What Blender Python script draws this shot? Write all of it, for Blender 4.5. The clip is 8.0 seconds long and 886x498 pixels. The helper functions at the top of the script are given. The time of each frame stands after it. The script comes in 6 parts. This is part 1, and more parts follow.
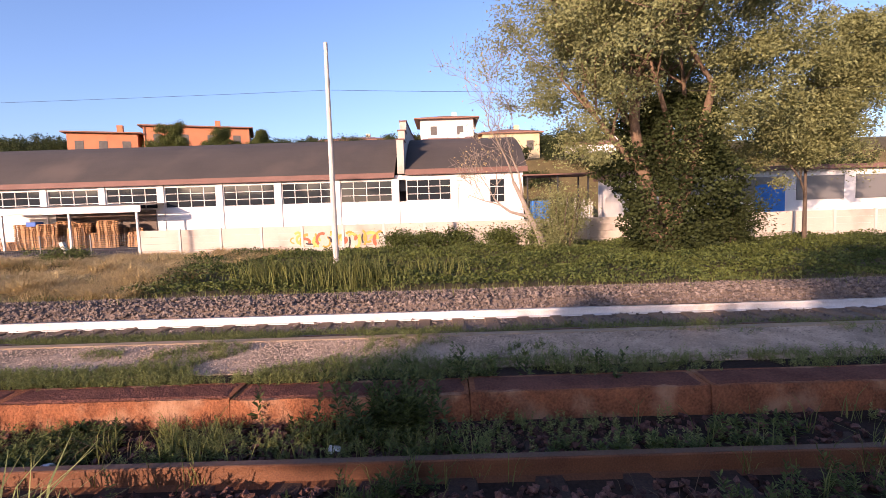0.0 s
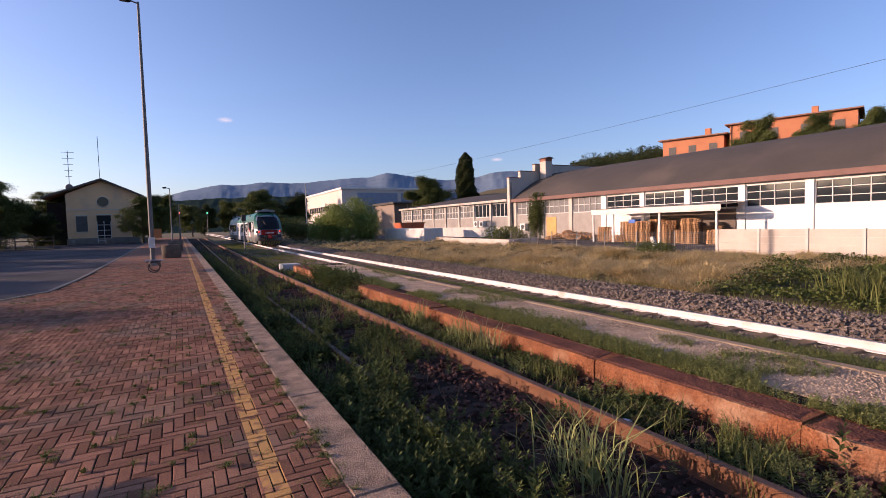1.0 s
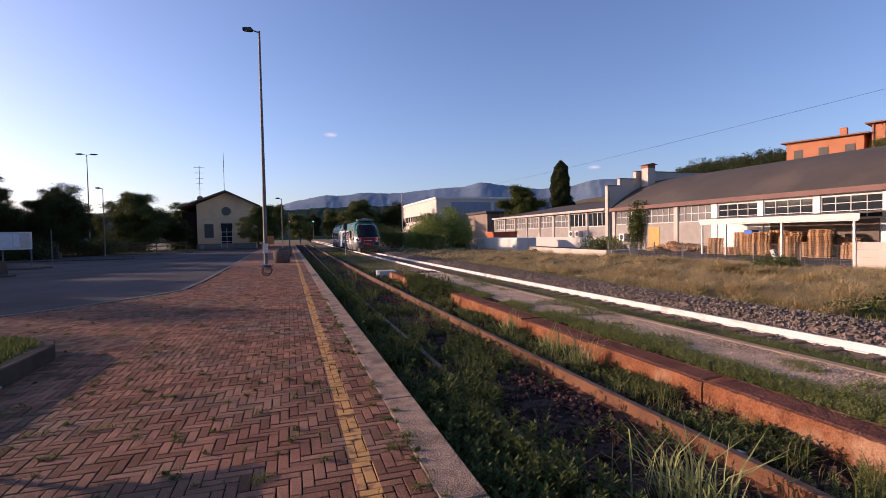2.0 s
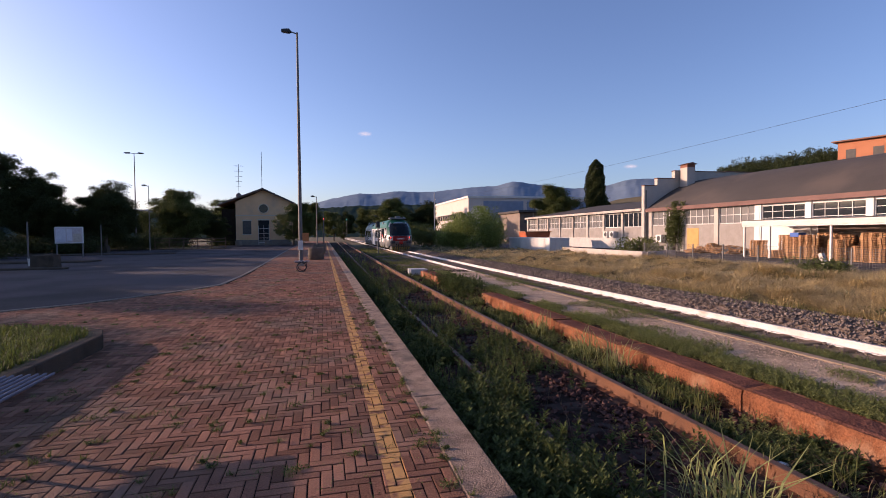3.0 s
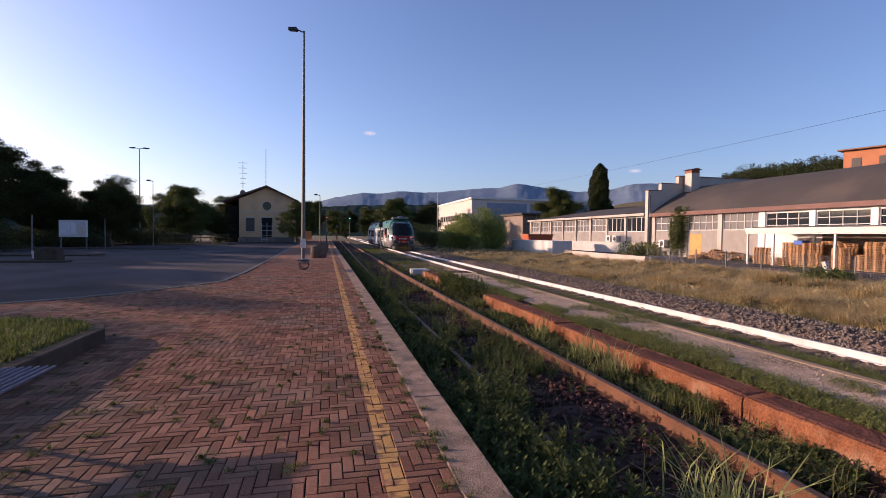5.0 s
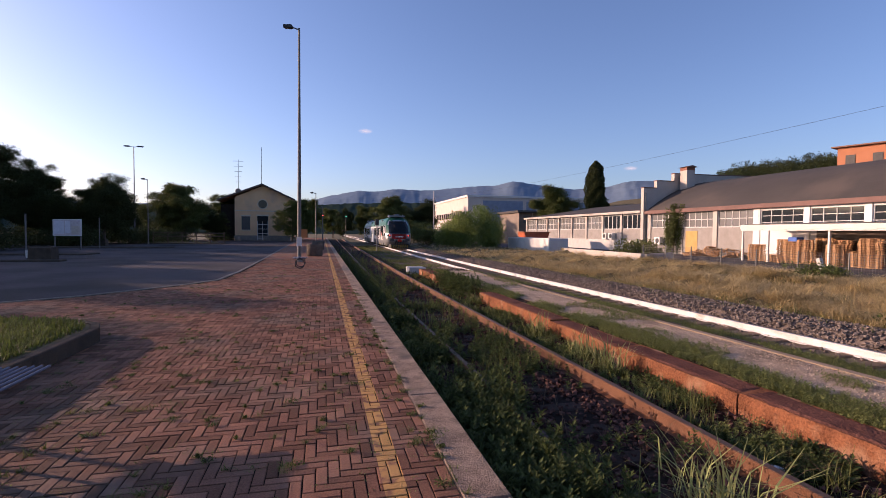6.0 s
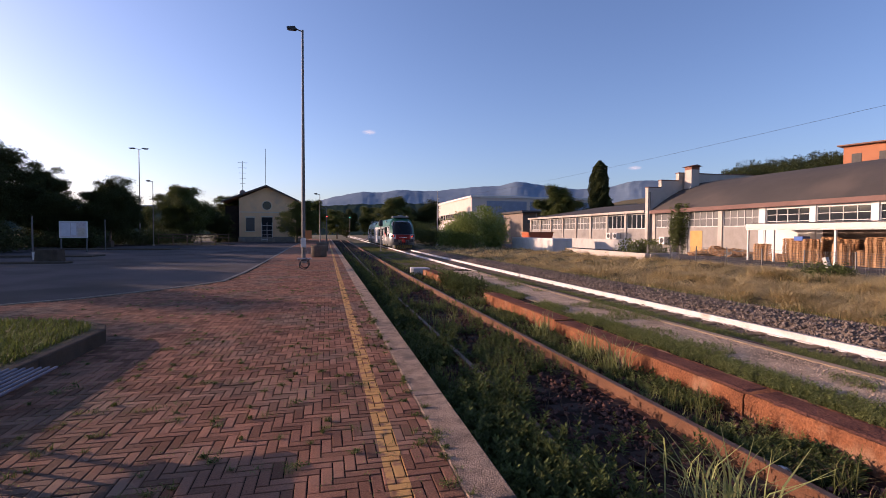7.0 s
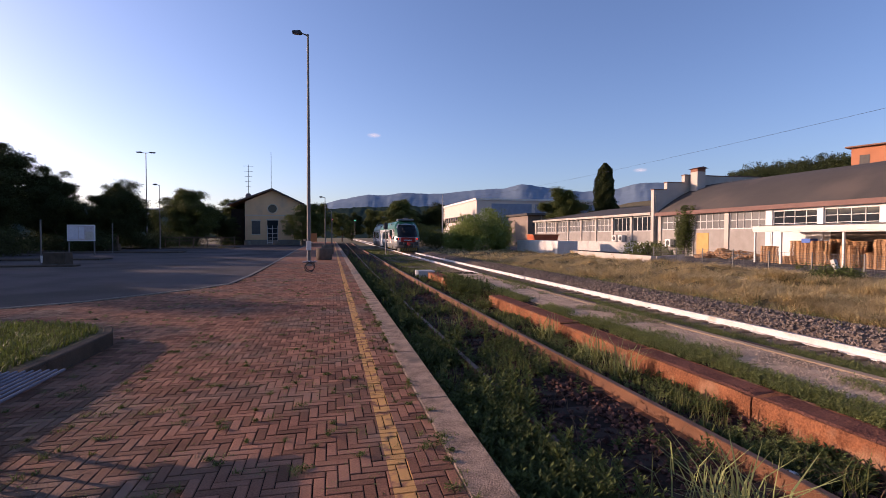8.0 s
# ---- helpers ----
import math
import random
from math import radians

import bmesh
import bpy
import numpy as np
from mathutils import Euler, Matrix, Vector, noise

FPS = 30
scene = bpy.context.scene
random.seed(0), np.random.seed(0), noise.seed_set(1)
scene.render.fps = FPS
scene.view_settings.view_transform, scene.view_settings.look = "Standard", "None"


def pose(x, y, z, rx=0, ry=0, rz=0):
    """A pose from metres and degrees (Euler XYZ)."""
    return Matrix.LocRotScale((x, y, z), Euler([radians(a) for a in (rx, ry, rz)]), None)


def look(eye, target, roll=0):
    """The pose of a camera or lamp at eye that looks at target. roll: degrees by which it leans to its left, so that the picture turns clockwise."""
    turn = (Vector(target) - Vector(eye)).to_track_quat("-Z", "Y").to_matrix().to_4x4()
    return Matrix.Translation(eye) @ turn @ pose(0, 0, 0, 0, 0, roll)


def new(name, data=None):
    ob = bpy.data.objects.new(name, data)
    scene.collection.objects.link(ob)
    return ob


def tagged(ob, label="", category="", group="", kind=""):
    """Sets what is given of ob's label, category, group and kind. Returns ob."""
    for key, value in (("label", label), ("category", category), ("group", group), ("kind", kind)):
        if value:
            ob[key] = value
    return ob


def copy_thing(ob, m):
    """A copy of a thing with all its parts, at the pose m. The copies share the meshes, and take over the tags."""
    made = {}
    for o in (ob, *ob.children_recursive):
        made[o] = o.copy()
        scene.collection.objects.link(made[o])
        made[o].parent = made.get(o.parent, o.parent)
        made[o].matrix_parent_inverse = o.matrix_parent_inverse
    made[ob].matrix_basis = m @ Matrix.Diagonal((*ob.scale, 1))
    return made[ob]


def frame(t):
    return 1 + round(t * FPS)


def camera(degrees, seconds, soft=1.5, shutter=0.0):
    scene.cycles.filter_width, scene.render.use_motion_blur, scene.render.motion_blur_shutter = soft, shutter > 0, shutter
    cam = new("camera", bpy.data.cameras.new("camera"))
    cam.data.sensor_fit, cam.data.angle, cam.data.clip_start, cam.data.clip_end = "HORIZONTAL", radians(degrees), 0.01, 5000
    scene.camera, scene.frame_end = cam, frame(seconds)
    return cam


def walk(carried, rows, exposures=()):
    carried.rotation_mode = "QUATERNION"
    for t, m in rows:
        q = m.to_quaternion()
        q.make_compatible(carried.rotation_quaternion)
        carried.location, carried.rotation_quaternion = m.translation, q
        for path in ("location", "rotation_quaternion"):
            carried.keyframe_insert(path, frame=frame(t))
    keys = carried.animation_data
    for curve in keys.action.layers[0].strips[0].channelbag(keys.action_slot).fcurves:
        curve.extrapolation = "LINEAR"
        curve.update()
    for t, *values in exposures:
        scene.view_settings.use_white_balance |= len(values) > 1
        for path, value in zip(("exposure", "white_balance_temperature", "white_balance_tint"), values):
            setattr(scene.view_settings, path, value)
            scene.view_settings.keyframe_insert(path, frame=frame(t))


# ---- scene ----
cam = camera(84.7, 8.0, soft=0.65)
ROWS = [
    (0.0, -89.95, -4.85, 1.75),
    (0.3, -68.09, -4.53, 2.44),
    (0.5, -54.09, -3.67, 2.97),
    (0.6, -48.1, -3.55, 2.72),
    (0.8, -37.63, -3.24, 2.18),
    (1.0, -28.44, -3.05, 1.56),
    (1.2, -21.13, -2.84, 1.3),
    (2.3, -16.85, -1.65, 1.01),
    (2.5, -15.87, -1.85, 0.83),
    (3.0, -13.81, -1.8, 0.47),
    (3.5, -13.26, -1.36, 0.09),
    (4.0, -13.15, -1.31, -0.33),
    (4.5, -13.25, -1.48, -0.62),
    (6.0, -13.93, -1.95, -0.5),
    (6.5, -13.8, -1.99, -0.37),
    (7.0, -13.48, -1.89, -0.27),
    (7.5, -13.11, -1.69, -0.18),
    (8.0, -12.9, -1.57, -0.17),
]
walk(cam, [(t, pose(0, 0, 1.65, 90 + p, r, y)) for t, y, p, r in ROWS], [(0.0, 0.85, 6550, 34), (0.5, 0.68, 6550, 34), (1.0, 0.48, 6550, 34), (2.5, 0.40, 6550, 34), (8.0, 0.40, 6550, 34)])

# ---- world and sun ----
SUN_AZ, SUN_EL = radians(-61), radians(11.2)  # from +y towards +x; height
SUN_DIR = Vector((math.sin(SUN_AZ) * math.cos(SUN_EL), math.cos(SUN_AZ) * math.cos(SUN_EL), math.sin(SUN_EL)))
world = bpy.data.worlds.new("world")
scene.world = world
world.use_nodes = True
wn = world.node_tree.nodes
sky = wn.new("ShaderNodeTexSky")
sky.sky_type = "NISHITA"
sky.sun_disc = False
sky.sun_elevation, sky.sun_rotation = SUN_EL, SUN_AZ
sky.air_density, sky.dust_density, sky.ozone_density, sky.altitude = 0.95, 1.6, 3.3, 300
wn["Background"].inputs["Strength"].default_value = 0.168
world.node_tree.links.new(sky.outputs["Color"], wn["Background"].inputs["Color"])
sun = new("sun", bpy.data.lights.new("sun", "SUN"))
sun.data.energy, sun.data.angle, sun.data.color = 5.0, radians(0.5), (1.0, 0.77, 0.52)
sun.matrix_world = look(SUN_DIR * 200, (0, 0, 0))


# ---- materials ----
def mat(name, a, b=None, scale=3.0, fine=40.0, rough=0.8, bump=0.15, metal=0.0, vary=0.0, spec=0.3, stain=None, stain_at=0.62, coords="world", translucent=0.0):
    """Two colours mixed at a large and a fine scale, an optional stain colour, bump, and variation from piece to piece."""
    m = bpy.data.materials.new(name)
    m.use_nodes = True
    nt = m.node_tree
    n, l = nt.nodes, nt.links
    bsdf = n["Principled BSDF"]
    b = b or tuple(c * 0.72 for c in a)
    geo = n.new("ShaderNodeNewGeometry")
    if coords == "object":
        tex = n.new("ShaderNodeTexCoord")
        pos = tex.outputs["Object"]
    else:
        pos = geo.outputs["Position"]
    big = n.new("ShaderNodeTexNoise")
    big.inputs["Scale"].default_value, big.inputs["Detail"].default_value = scale, 6
    small = n.new("ShaderNodeTexNoise")
    small.inputs["Scale"].default_value, small.inputs["Detail"].default_value = fine, 4
    for t in (big, small):
        l.new(pos, t.inputs["Vector"])
    add = n.new("ShaderNodeMath")
    add.operation = "ADD"
    l.new(big.outputs["Fac"], add.inputs[0])
    l.new(small.outputs["Fac"], add.inputs[1])
    ramp = n.new("ShaderNodeMapRange")
    ramp.inputs["From Min"].default_value, ramp.inputs["From Max"].default_value = 0.72, 1.28
    l.new(add.outputs[0], ramp.inputs["Value"])
    mix = n.new("ShaderNodeMix")
    mix.data_type = "RGBA"
    mix.inputs["A"].default_value, mix.inputs["B"].default_value = (*a, 1), (*b, 1)
    l.new(ramp.outputs[0], mix.inputs["Factor"])
    col = mix.outputs["Result"]
    if stain:
        sn = n.new("ShaderNodeTexNoise")
        sn.inputs["Scale"].default_value, sn.inputs["Detail"].default_value = scale * 0.45, 8
        l.new(pos, sn.inputs["Vector"])
        sr = n.new("ShaderNodeMapRange")
        sr.inputs["From Min"].default_value, sr.inputs["From Max"].default_value = stain_at - 0.08, stain_at + 0.08
        l.new(sn.outputs["Fac"], sr.inputs["Value"])
        sm = n.new("ShaderNodeMix")
        sm.data_type = "RGBA"
        sm.inputs["B"].default_value = (*stain, 1)
        l.new(col, sm.inputs["A"])
        l.new(sr.outputs[0], sm.inputs["Factor"])
        col = sm.outputs["Result"]
    if vary:
        info = n.new("ShaderNodeObjectInfo")
        s = n.new("ShaderNodeMath")
        s.operation = "ADD"
        l.new(geo.outputs["Random Per Island"], s.inputs[0])
        l.new(info.outputs["Random"], s.inputs[1])
        fr = n.new("ShaderNodeMath")
        fr.operation = "FRACT"
        l.new(s.outputs[0], fr.inputs[0])
        mr = n.new("ShaderNodeMapRange")
        mr.inputs["To Min"].default_value, mr.inputs["To Max"].default_value = 1 - vary, 1 + vary
        l.new(fr.outputs[0], mr.inputs["Value"])
        hsv = n.new("ShaderNodeHueSaturation")
        l.new(mr.outputs[0], hsv.inputs["Value"])
        l.new(col, hsv.inputs["Color"])
        col = hsv.outputs["Color"]
    l.new(col, bsdf.inputs["Base Color"])
    bsdf.inputs["Roughness"].default_value = rough
    bsdf.inputs["Metallic"].default_value = metal
    bsdf.inputs["Specular IOR Level"].default_value = spec
    if bump:
        bn = n.new("ShaderNodeBump")
        bn.inputs["Strength"].default_value, bn.inputs["Distance"].default_value = bump, 0.02
        l.new(small.outputs["Fac"], bn.inputs["Height"])
        l.new(bn.outputs["Normal"], bsdf.inputs["Normal"])
    if translucent:
        tr = n.new("ShaderNodeBsdfTranslucent")
        l.new(col, tr.inputs["Color"])
        ms = n.new("ShaderNodeMixShader")
        ms.inputs["Fac"].default_value = translucent
        l.new(bsdf.outputs[0], ms.inputs[1])
        l.new(tr.outputs[0], ms.inputs[2])
        l.new(ms.outputs[0], n["Material Output"].inputs["Surface"])
    return m


def glow(name, col, strength):
    m = mat(name, col, rough=0.4, bump=0)
    p = m.node_tree.nodes["Principled BSDF"]
    p.inputs["Emission Color"].default_value, p.inputs["Emission Strength"].default_value = (*col, 1), strength
    return m


M_SOIL = mat("soil", (0.026, 0.018, 0.015), (0.052, 0.035, 0.027), 1.2, 30, 0.95, 0.6, spec=0.05)
M_FIELD = mat("field", (0.075, 0.06, 0.026), (0.15, 0.115, 0.05), 0.6, 14, 0.95, 0.6)
M_ASPHALT = mat("asphalt", (0.057, 0.049, 0.053), (0.086, 0.074, 0.079), 0.5, 60, 0.88, 0.3, stain=(0.034, 0.031, 0.032), stain_at=0.55, spec=0.12)
M_SUB = mat("joint_sand", (0.020, 0.014, 0.011), (0.042, 0.029, 0.021), 3, 90, 0.95, 0.3, spec=0.05)
M_KERB = mat("kerb_concrete", (0.25, 0.225, 0.195), (0.17, 0.15, 0.13), 2, 60, 0.85, 0.3, spec=0.1)
M_SLAB = mat("edge_slab", (0.47, 0.33, 0.24), (0.17, 0.118, 0.088), 5, 75, 0.9, 0.9, stain=(0.16, 0.125, 0.10), spec=0.08)
M_COPING = mat("coping_stone", (0.31, 0.122, 0.058), (0.125, 0.048, 0.026), 4, 42, 0.95, 1.0, stain=(0.36, 0.21, 0.13), stain_at=0.6, spec=0.08)
M_PATH = mat("path_gravel", (0.62, 0.46, 0.33), (0.30, 0.215, 0.15), 2.5, 50, 0.95, 0.8, stain=(0.22, 0.17, 0.12), stain_at=0.62, spec=0.08)
M_TAN = mat("path_edging", (0.38, 0.27, 0.17), (0.27, 0.19, 0.12), 4, 60, 0.9, 0.3)
M_RUST = mat("rusty_rail", (0.18, 0.075, 0.034), (0.10, 0.038, 0.018), 3, 70, 0.65, 0.3, spec=0.3)
M_RAILTOP = mat("worn_rail_head", (0.15, 0.085, 0.055), (0.10, 0.055, 0.035), 3, 40, 0.6, 0.1, metal=0.3)
M_WHITE_RAIL = mat("whitewashed_rail", (0.68, 0.66, 0.64), (0.52, 0.49, 0.46), 3, 60, 0.8, 0.15, stain=(0.34, 0.27, 0.21), stain_at=0.66)
M_STEEL = mat("polished_rail", (0.35, 0.33, 0.32), (0.25, 0.22, 0.2), 3, 40, 0.3, 0.03, metal=0.9)
M_SLEEPER = mat("sleeper_concrete", (0.27, 0.185, 0.125), (0.16, 0.105, 0.07), 4, 60, 0.9, 0.35, spec=0.08)
M_OLDSLEEPER = mat("sleeper_timber", (0.09, 0.06, 0.045), (0.05, 0.035, 0.03), 4, 60, 0.9, 0.4, spec=0.08)
M_BALLAST = mat("ballast", (0.255, 0.20, 0.165), (0.10, 0.078, 0.067), 6, 60, 0.9, 0.4, vary=0.35, spec=0.1)
M_REDBALLAST = mat("rusty_ballast", (0.15, 0.075, 0.058), (0.055, 0.030, 0.027), 6, 60, 0.9, 0.6, vary=0.6, spec=0.08)
M_BED = mat("ballast_bed", (0.27, 0.20, 0.155), (0.14, 0.105, 0.082), 14, 60, 0.95, 0.8, spec=0.08)
M_WHITE = mat("white_plaster", (0.76, 0.74, 0.71), (0.66, 0.64, 0.61), 0.7, 30, 0.85, 0.08, stain=(0.62, 0.59, 0.55), stain_at=0.68)
M_GREYBLOCK = mat("grey_blockwork", (0.34, 0.31, 0.28), (0.25, 0.225, 0.20), 1.5, 40, 0.9, 0.2)
M_ROOF = mat("roof_felt", (0.076, 0.065, 0.058), (0.055, 0.048, 0.044), 0.35, 30, 0.9, 0.15, stain=(0.10, 0.08, 0.067))
M_ROOFEDGE = mat("roof_edge", (0.20, 0.11, 0.09), (0.15, 0.085, 0.07), 1, 30, 0.8, 0.1)
M_PANEL = mat("concrete_panel", (0.52, 0.46, 0.40), (0.42, 0.37, 0.32), 0.9, 40, 0.9, 0.2, stain=(0.34, 0.28, 0.23), stain_at=0.62)
M_POST = mat("concrete_post", (0.55, 0.52, 0.48), (0.44, 0.41, 0.38), 2, 50, 0.9, 0.2)
M_GALV = mat("galvanised_steel", (0.17, 0.165, 0.16), (0.12, 0.118, 0.115), 3, 40, 0.6, 0.05, metal=0.3)
M_DARKMETAL = mat("dark_metal", (0.06, 0.06, 0.065), (0.04, 0.04, 0.042), 3, 40, 0.5, 0.05, metal=0.5)
M_BRICK = mat("paver", (0.325, 0.156, 0.098), (0.175, 0.083, 0.057), 1.6, 75, 0.9, 0.7, vary=0.36, stain=(0.20, 0.125, 0.09), stain_at=0.55, spec=0.06)


def add_stripe(m, x0, x1, col):
    """A worn painted stripe between x0 and x1."""
    n, l = m.node_tree.nodes, m.node_tree.links
    bsdf = n["Principled BSDF"]
    old = bsdf.inputs["Base Color"].links[0].from_socket
    geo = n.new("ShaderNodeNewGeometry")
    sep = n.new("ShaderNodeSeparateXYZ")
    l.new(geo.outputs["Position"], sep.inputs[0])
    c = n.new("ShaderNodeMath")
    c.operation = "COMPARE"
    l.new(sep.outputs["X"], c.inputs[0])
    c.inputs[1].default_value, c.inputs[2].default_value = (x0 + x1) / 2, (x1 - x0) / 2
    wear = n.new("ShaderNodeTexNoise")
    wear.inputs["Scale"].default_value, wear.inputs["Detail"].default_value = 9, 8
    l.new(geo.outputs["Position"], wear.inputs["Vector"])
    r = n.new("ShaderNodeMapRange")
    r.inputs["From Min"].default_value, r.inputs["From Max"].default_value = 0.36, 0.52
    r.inputs["To Max"].default_value = 0.85
    l.new(wear.outputs["Fac"], r.inputs["Value"])
    mu = n.new("ShaderNodeMath")
    mu.operation = "MULTIPLY"
    l.new(c.outputs[0], mu.inputs[0])
    l.new(r.outputs[0], mu.inputs[1])
    mx = n.new("ShaderNodeMix")
    mx.data_type = "RGBA"
    mx.inputs["B"].default_value = (*col, 1)
    l.new(old, mx.inputs["A"])
    l.new(mu.outputs[0], mx.inputs["Factor"])
    l.new(mx.outputs["Result"], bsdf.inputs["Base Color"])


add_stripe(M_BRICK, 0.385, 0.535, (0.62, 0.34, 0.12))


def glass(name, tint=(0.02, 0.025, 0.03), rough=0.06):
    m = bpy.data.materials.new(name)
    m.use_nodes = True
    p = m.node_tree.nodes["Principled BSDF"]
    p.inputs["Base Color"].default_value = (*tint, 1)
    p.inputs["Roughness"].default_value = rough
    p.inputs["Specular IOR Level"].default_value = 0.4
    return m


M_BEDKERB = mat("mossy_kerb", (0.11, 0.085, 0.066), (0.055, 0.045, 0.035), 3, 60, 0.9, 0.5, spec=0.05)
M_GLASS = glass("dark_glass")
M_PALEGLASS = glass("dusty_glass", (0.16, 0.155, 0.15), 0.2)


# ---- helpers of the scene ----
def link_mesh(name, me, material, parent=None, label="", category="", kind="", group=""):
    ob = new(name, me)
    if material:
        me.materials.append(material)
    if parent:
        ob.parent = parent
    return tagged(ob, label, category, group, kind)


def part(name, bm, material, parent=None, label="", category="", kind="", group="", smooth=False):
    me = bpy.data.meshes.new(name)
    bm.normal_update()
    bm.to_mesh(me)
    bm.free()
    if smooth:
        for p in me.polygons:
            p.use_smooth = True
    return link_mesh(name, me, material, parent, label, category, kind, group)


def thing(name, x, y, z, label, category, group="", rz=0):
    ob = new(name)
    ob.matrix_world = pose(x, y, z, 0, 0, rz)
    return tagged(ob, label, category, group)


def box(bm, x0, x1, y0, y1, z0, z1, bevel=0.0, m=None):
    vs = [bm.verts.new((x, y, z)) for z in (z0, z1) for y in (y0, y1) for x in (x0, x1)]
    fs = [bm.faces.new([vs[i] for i in f]) for f in ((0, 2, 3, 1), (4, 5, 7, 6), (0, 1, 5, 4), (2, 6, 7, 3), (0, 4, 6, 2), (1, 3, 7, 5))]
    if bevel:
        es = list({e for f in fs for e in f.edges})
        r = bmesh.ops.bevel(bm, geom=es, offset=bevel, segments=1, affect="EDGES")
        vs = list({v for f in r["faces"] for v in f.verts} | {v for v in vs if v.is_valid})
    if m is not None:
        bmesh.ops.transform(bm, matrix=m, verts=[v for v in vs if v.is_valid])
    return bm


def bx(x0, x1, y0, y1, z0, z1, bevel=0.0, m=None):
    return box(bmesh.new(), x0, x1, y0, y1, z0, z1, bevel, m)


def prism(profile, axis, a, b, bm=None):
    """Extrude a closed 2D profile along an axis from a to b. axis 'y': profile is (x, z); 'x': (y, z); 'z': (x, y)."""
    bm = bm or bmesh.new()
    put = {"y": lambda p, s: (p[0], s, p[1]), "x": lambda p, s: (s, p[0], p[1]), "z": lambda p, s: (p[0], p[1], s)}[axis]
    A = [bm.verts.new(put(p, a)) for p in profile]
    B = [bm.verts.new(put(p, b)) for p in profile]
    k = len(profile)
    fs = [bm.faces.new((A[i], A[(i + 1) % k], B[(i + 1) % k], B[i])) for i in range(k)]
    fs += [bm.faces.new(A[::-1]), bm.faces.new(B)]
    bmesh.ops.recalc_face_normals(bm, faces=fs)
    return bm


def tube(bm, pts, radii, sides=8, cap=True):
    """A tapered tube along points."""
    rings = []
    for i, p in enumerate(pts):
        p = Vector(p)
        d = (Vector(pts[min(i + 1, len(pts) - 1)]) - Vector(pts[max(i - 1, 0)])).normalized()
        u = d.orthogonal().normalized() if abs(d.z) < 0.99 else Vector((1, 0, 0))
        if abs(d.z) < 0.99:
            u = d.cross(Vector((0, 0, 1))).normalized()
        v = d.cross(u)
        r = radii[i] if hasattr(radii, "__len__") else radii
        rings.append([bm.verts.new(p + (u * math.cos(2 * math.pi * k / sides) + v * math.sin(2 * math.pi * k / sides)) * r) for k in range(sides)])
    for a, b in zip(rings, rings[1:]):
        for k in range(sides):
            bm.faces.new((a[k], a[(k + 1) % sides], b[(k + 1) % sides], b[k]))
    if cap and sides > 2:
        bm.faces.new(rings[0][::-1])
        bm.faces.new(rings[-1])
    return bm


def mesh_from(name, verts, faces):
    """A mesh from numpy arrays: verts (n, 3), faces (m, k)."""
    me = bpy.data.meshes.new(name)
    nv, (nf, k) = len(verts), faces.shape
    me.vertices.add(nv)
    me.vertices.foreach_set("co", np.asarray(verts, dtype=np.float32).ravel())
    me.loops.add(nf * k)
    me.loops.foreach_set("vertex_index", np.asarray(faces, dtype=np.int32).ravel())
    me.polygons.add(nf)
    me.polygons.foreach_set("loop_start", np.arange(0, nf * k, k, dtype=np.int32))
    me.update(calc_edges=True)
    me.shade_flat()
    return me


RNG = np.random.default_rng(7)

# ---- ground, platform, tracks ----
PLAT_EDGE, SLAB_IN, RAIL_Z, LOW = 1.16, 0.85, -0.25, -0.45


def bend(y):
    """Sideways shift of the lines, which swing gently away from the platform further on."""
    y = np.asarray(y, float)
    return np.where(y < 14, 0.0, np.where(y < 30, 0.013 * (y - 14) ** 2 / 32, 0.013 * (y - 22)))


def sweep(profile, y0, y1):
    """A closed profile (x, z) carried along the line from y0 to y1, following its bend."""
    ys = [y0] + [y for y in (14, 18, 22, 26, 30) if y0 < y < y1] + [y1]
    bm = bmesh.new()
    rings = [[bm.verts.new((px + float(bend(y)), y, pz)) for px, pz in profile] for y in ys]
    k = len(profile)
    for a, b in zip(rings, rings[1:]):
        for i in range(k):
            bm.faces.new((a[i], a[(i + 1) % k], b[(i + 1) % k], b[i]))
    bm.faces.new(rings[0][::-1])
    bm.faces.new(rings[-1])
    bmesh.ops.recalc_face_normals(bm, faces=bm.faces[:])
    return bm


def ground_sheet():
    """One sheet to the horizon: a low station yard that swells gently far away."""
    xs = np.array([-3000, -900, -300, -120, -60, -30, -10, 0, 10, 20, 30, 60, 120, 300, 900, 3000.0])
    ys = np.array([-3000, -900, -300, -100, -40, -15, 0, 15, 40, 80, 150, 300, 900, 3000.0])
    v = np.array([(x, y, LOW) for y in ys for x in xs])
    w = len(xs)
    f = np.array([(j * w + i, j * w + i + 1, (j + 1) * w + i + 1, (j + 1) * w + i) for j in range(len(ys) - 1) for i in range(w - 1)])
    link_mesh("ground", mesh_from("ground", v, f), M_FIELD, None, "low ground with dry grass and earth", "ground", "structure")


ground_sheet()
# earth in the trench of the disused siding
part("ground", bx(PLAT_EDGE, 4.6, -40, 130, LOW - 0.05, LOW + 0.03), M_SOIL, None, "dark earth and old ballast in the siding", "ground", "structure")

# car park, flush with its kerb
KERB = [(-60, 12.6), (-7.2, 12.7), (-5.9, 13.7), (-4.9, 15.0), (-4.0, 16.3), (-3.4, 17.6), (-3.28, 21), (-3.3, 24.4), (-3.5, 38), (-3.8, 52), (-4.2, 96), (-60, 100)]
part("car_park", prism(KERB, "z", LOW - 0.02, -0.045), M_ASPHALT, None, "worn grey asphalt of the car park", "car park", "structure")


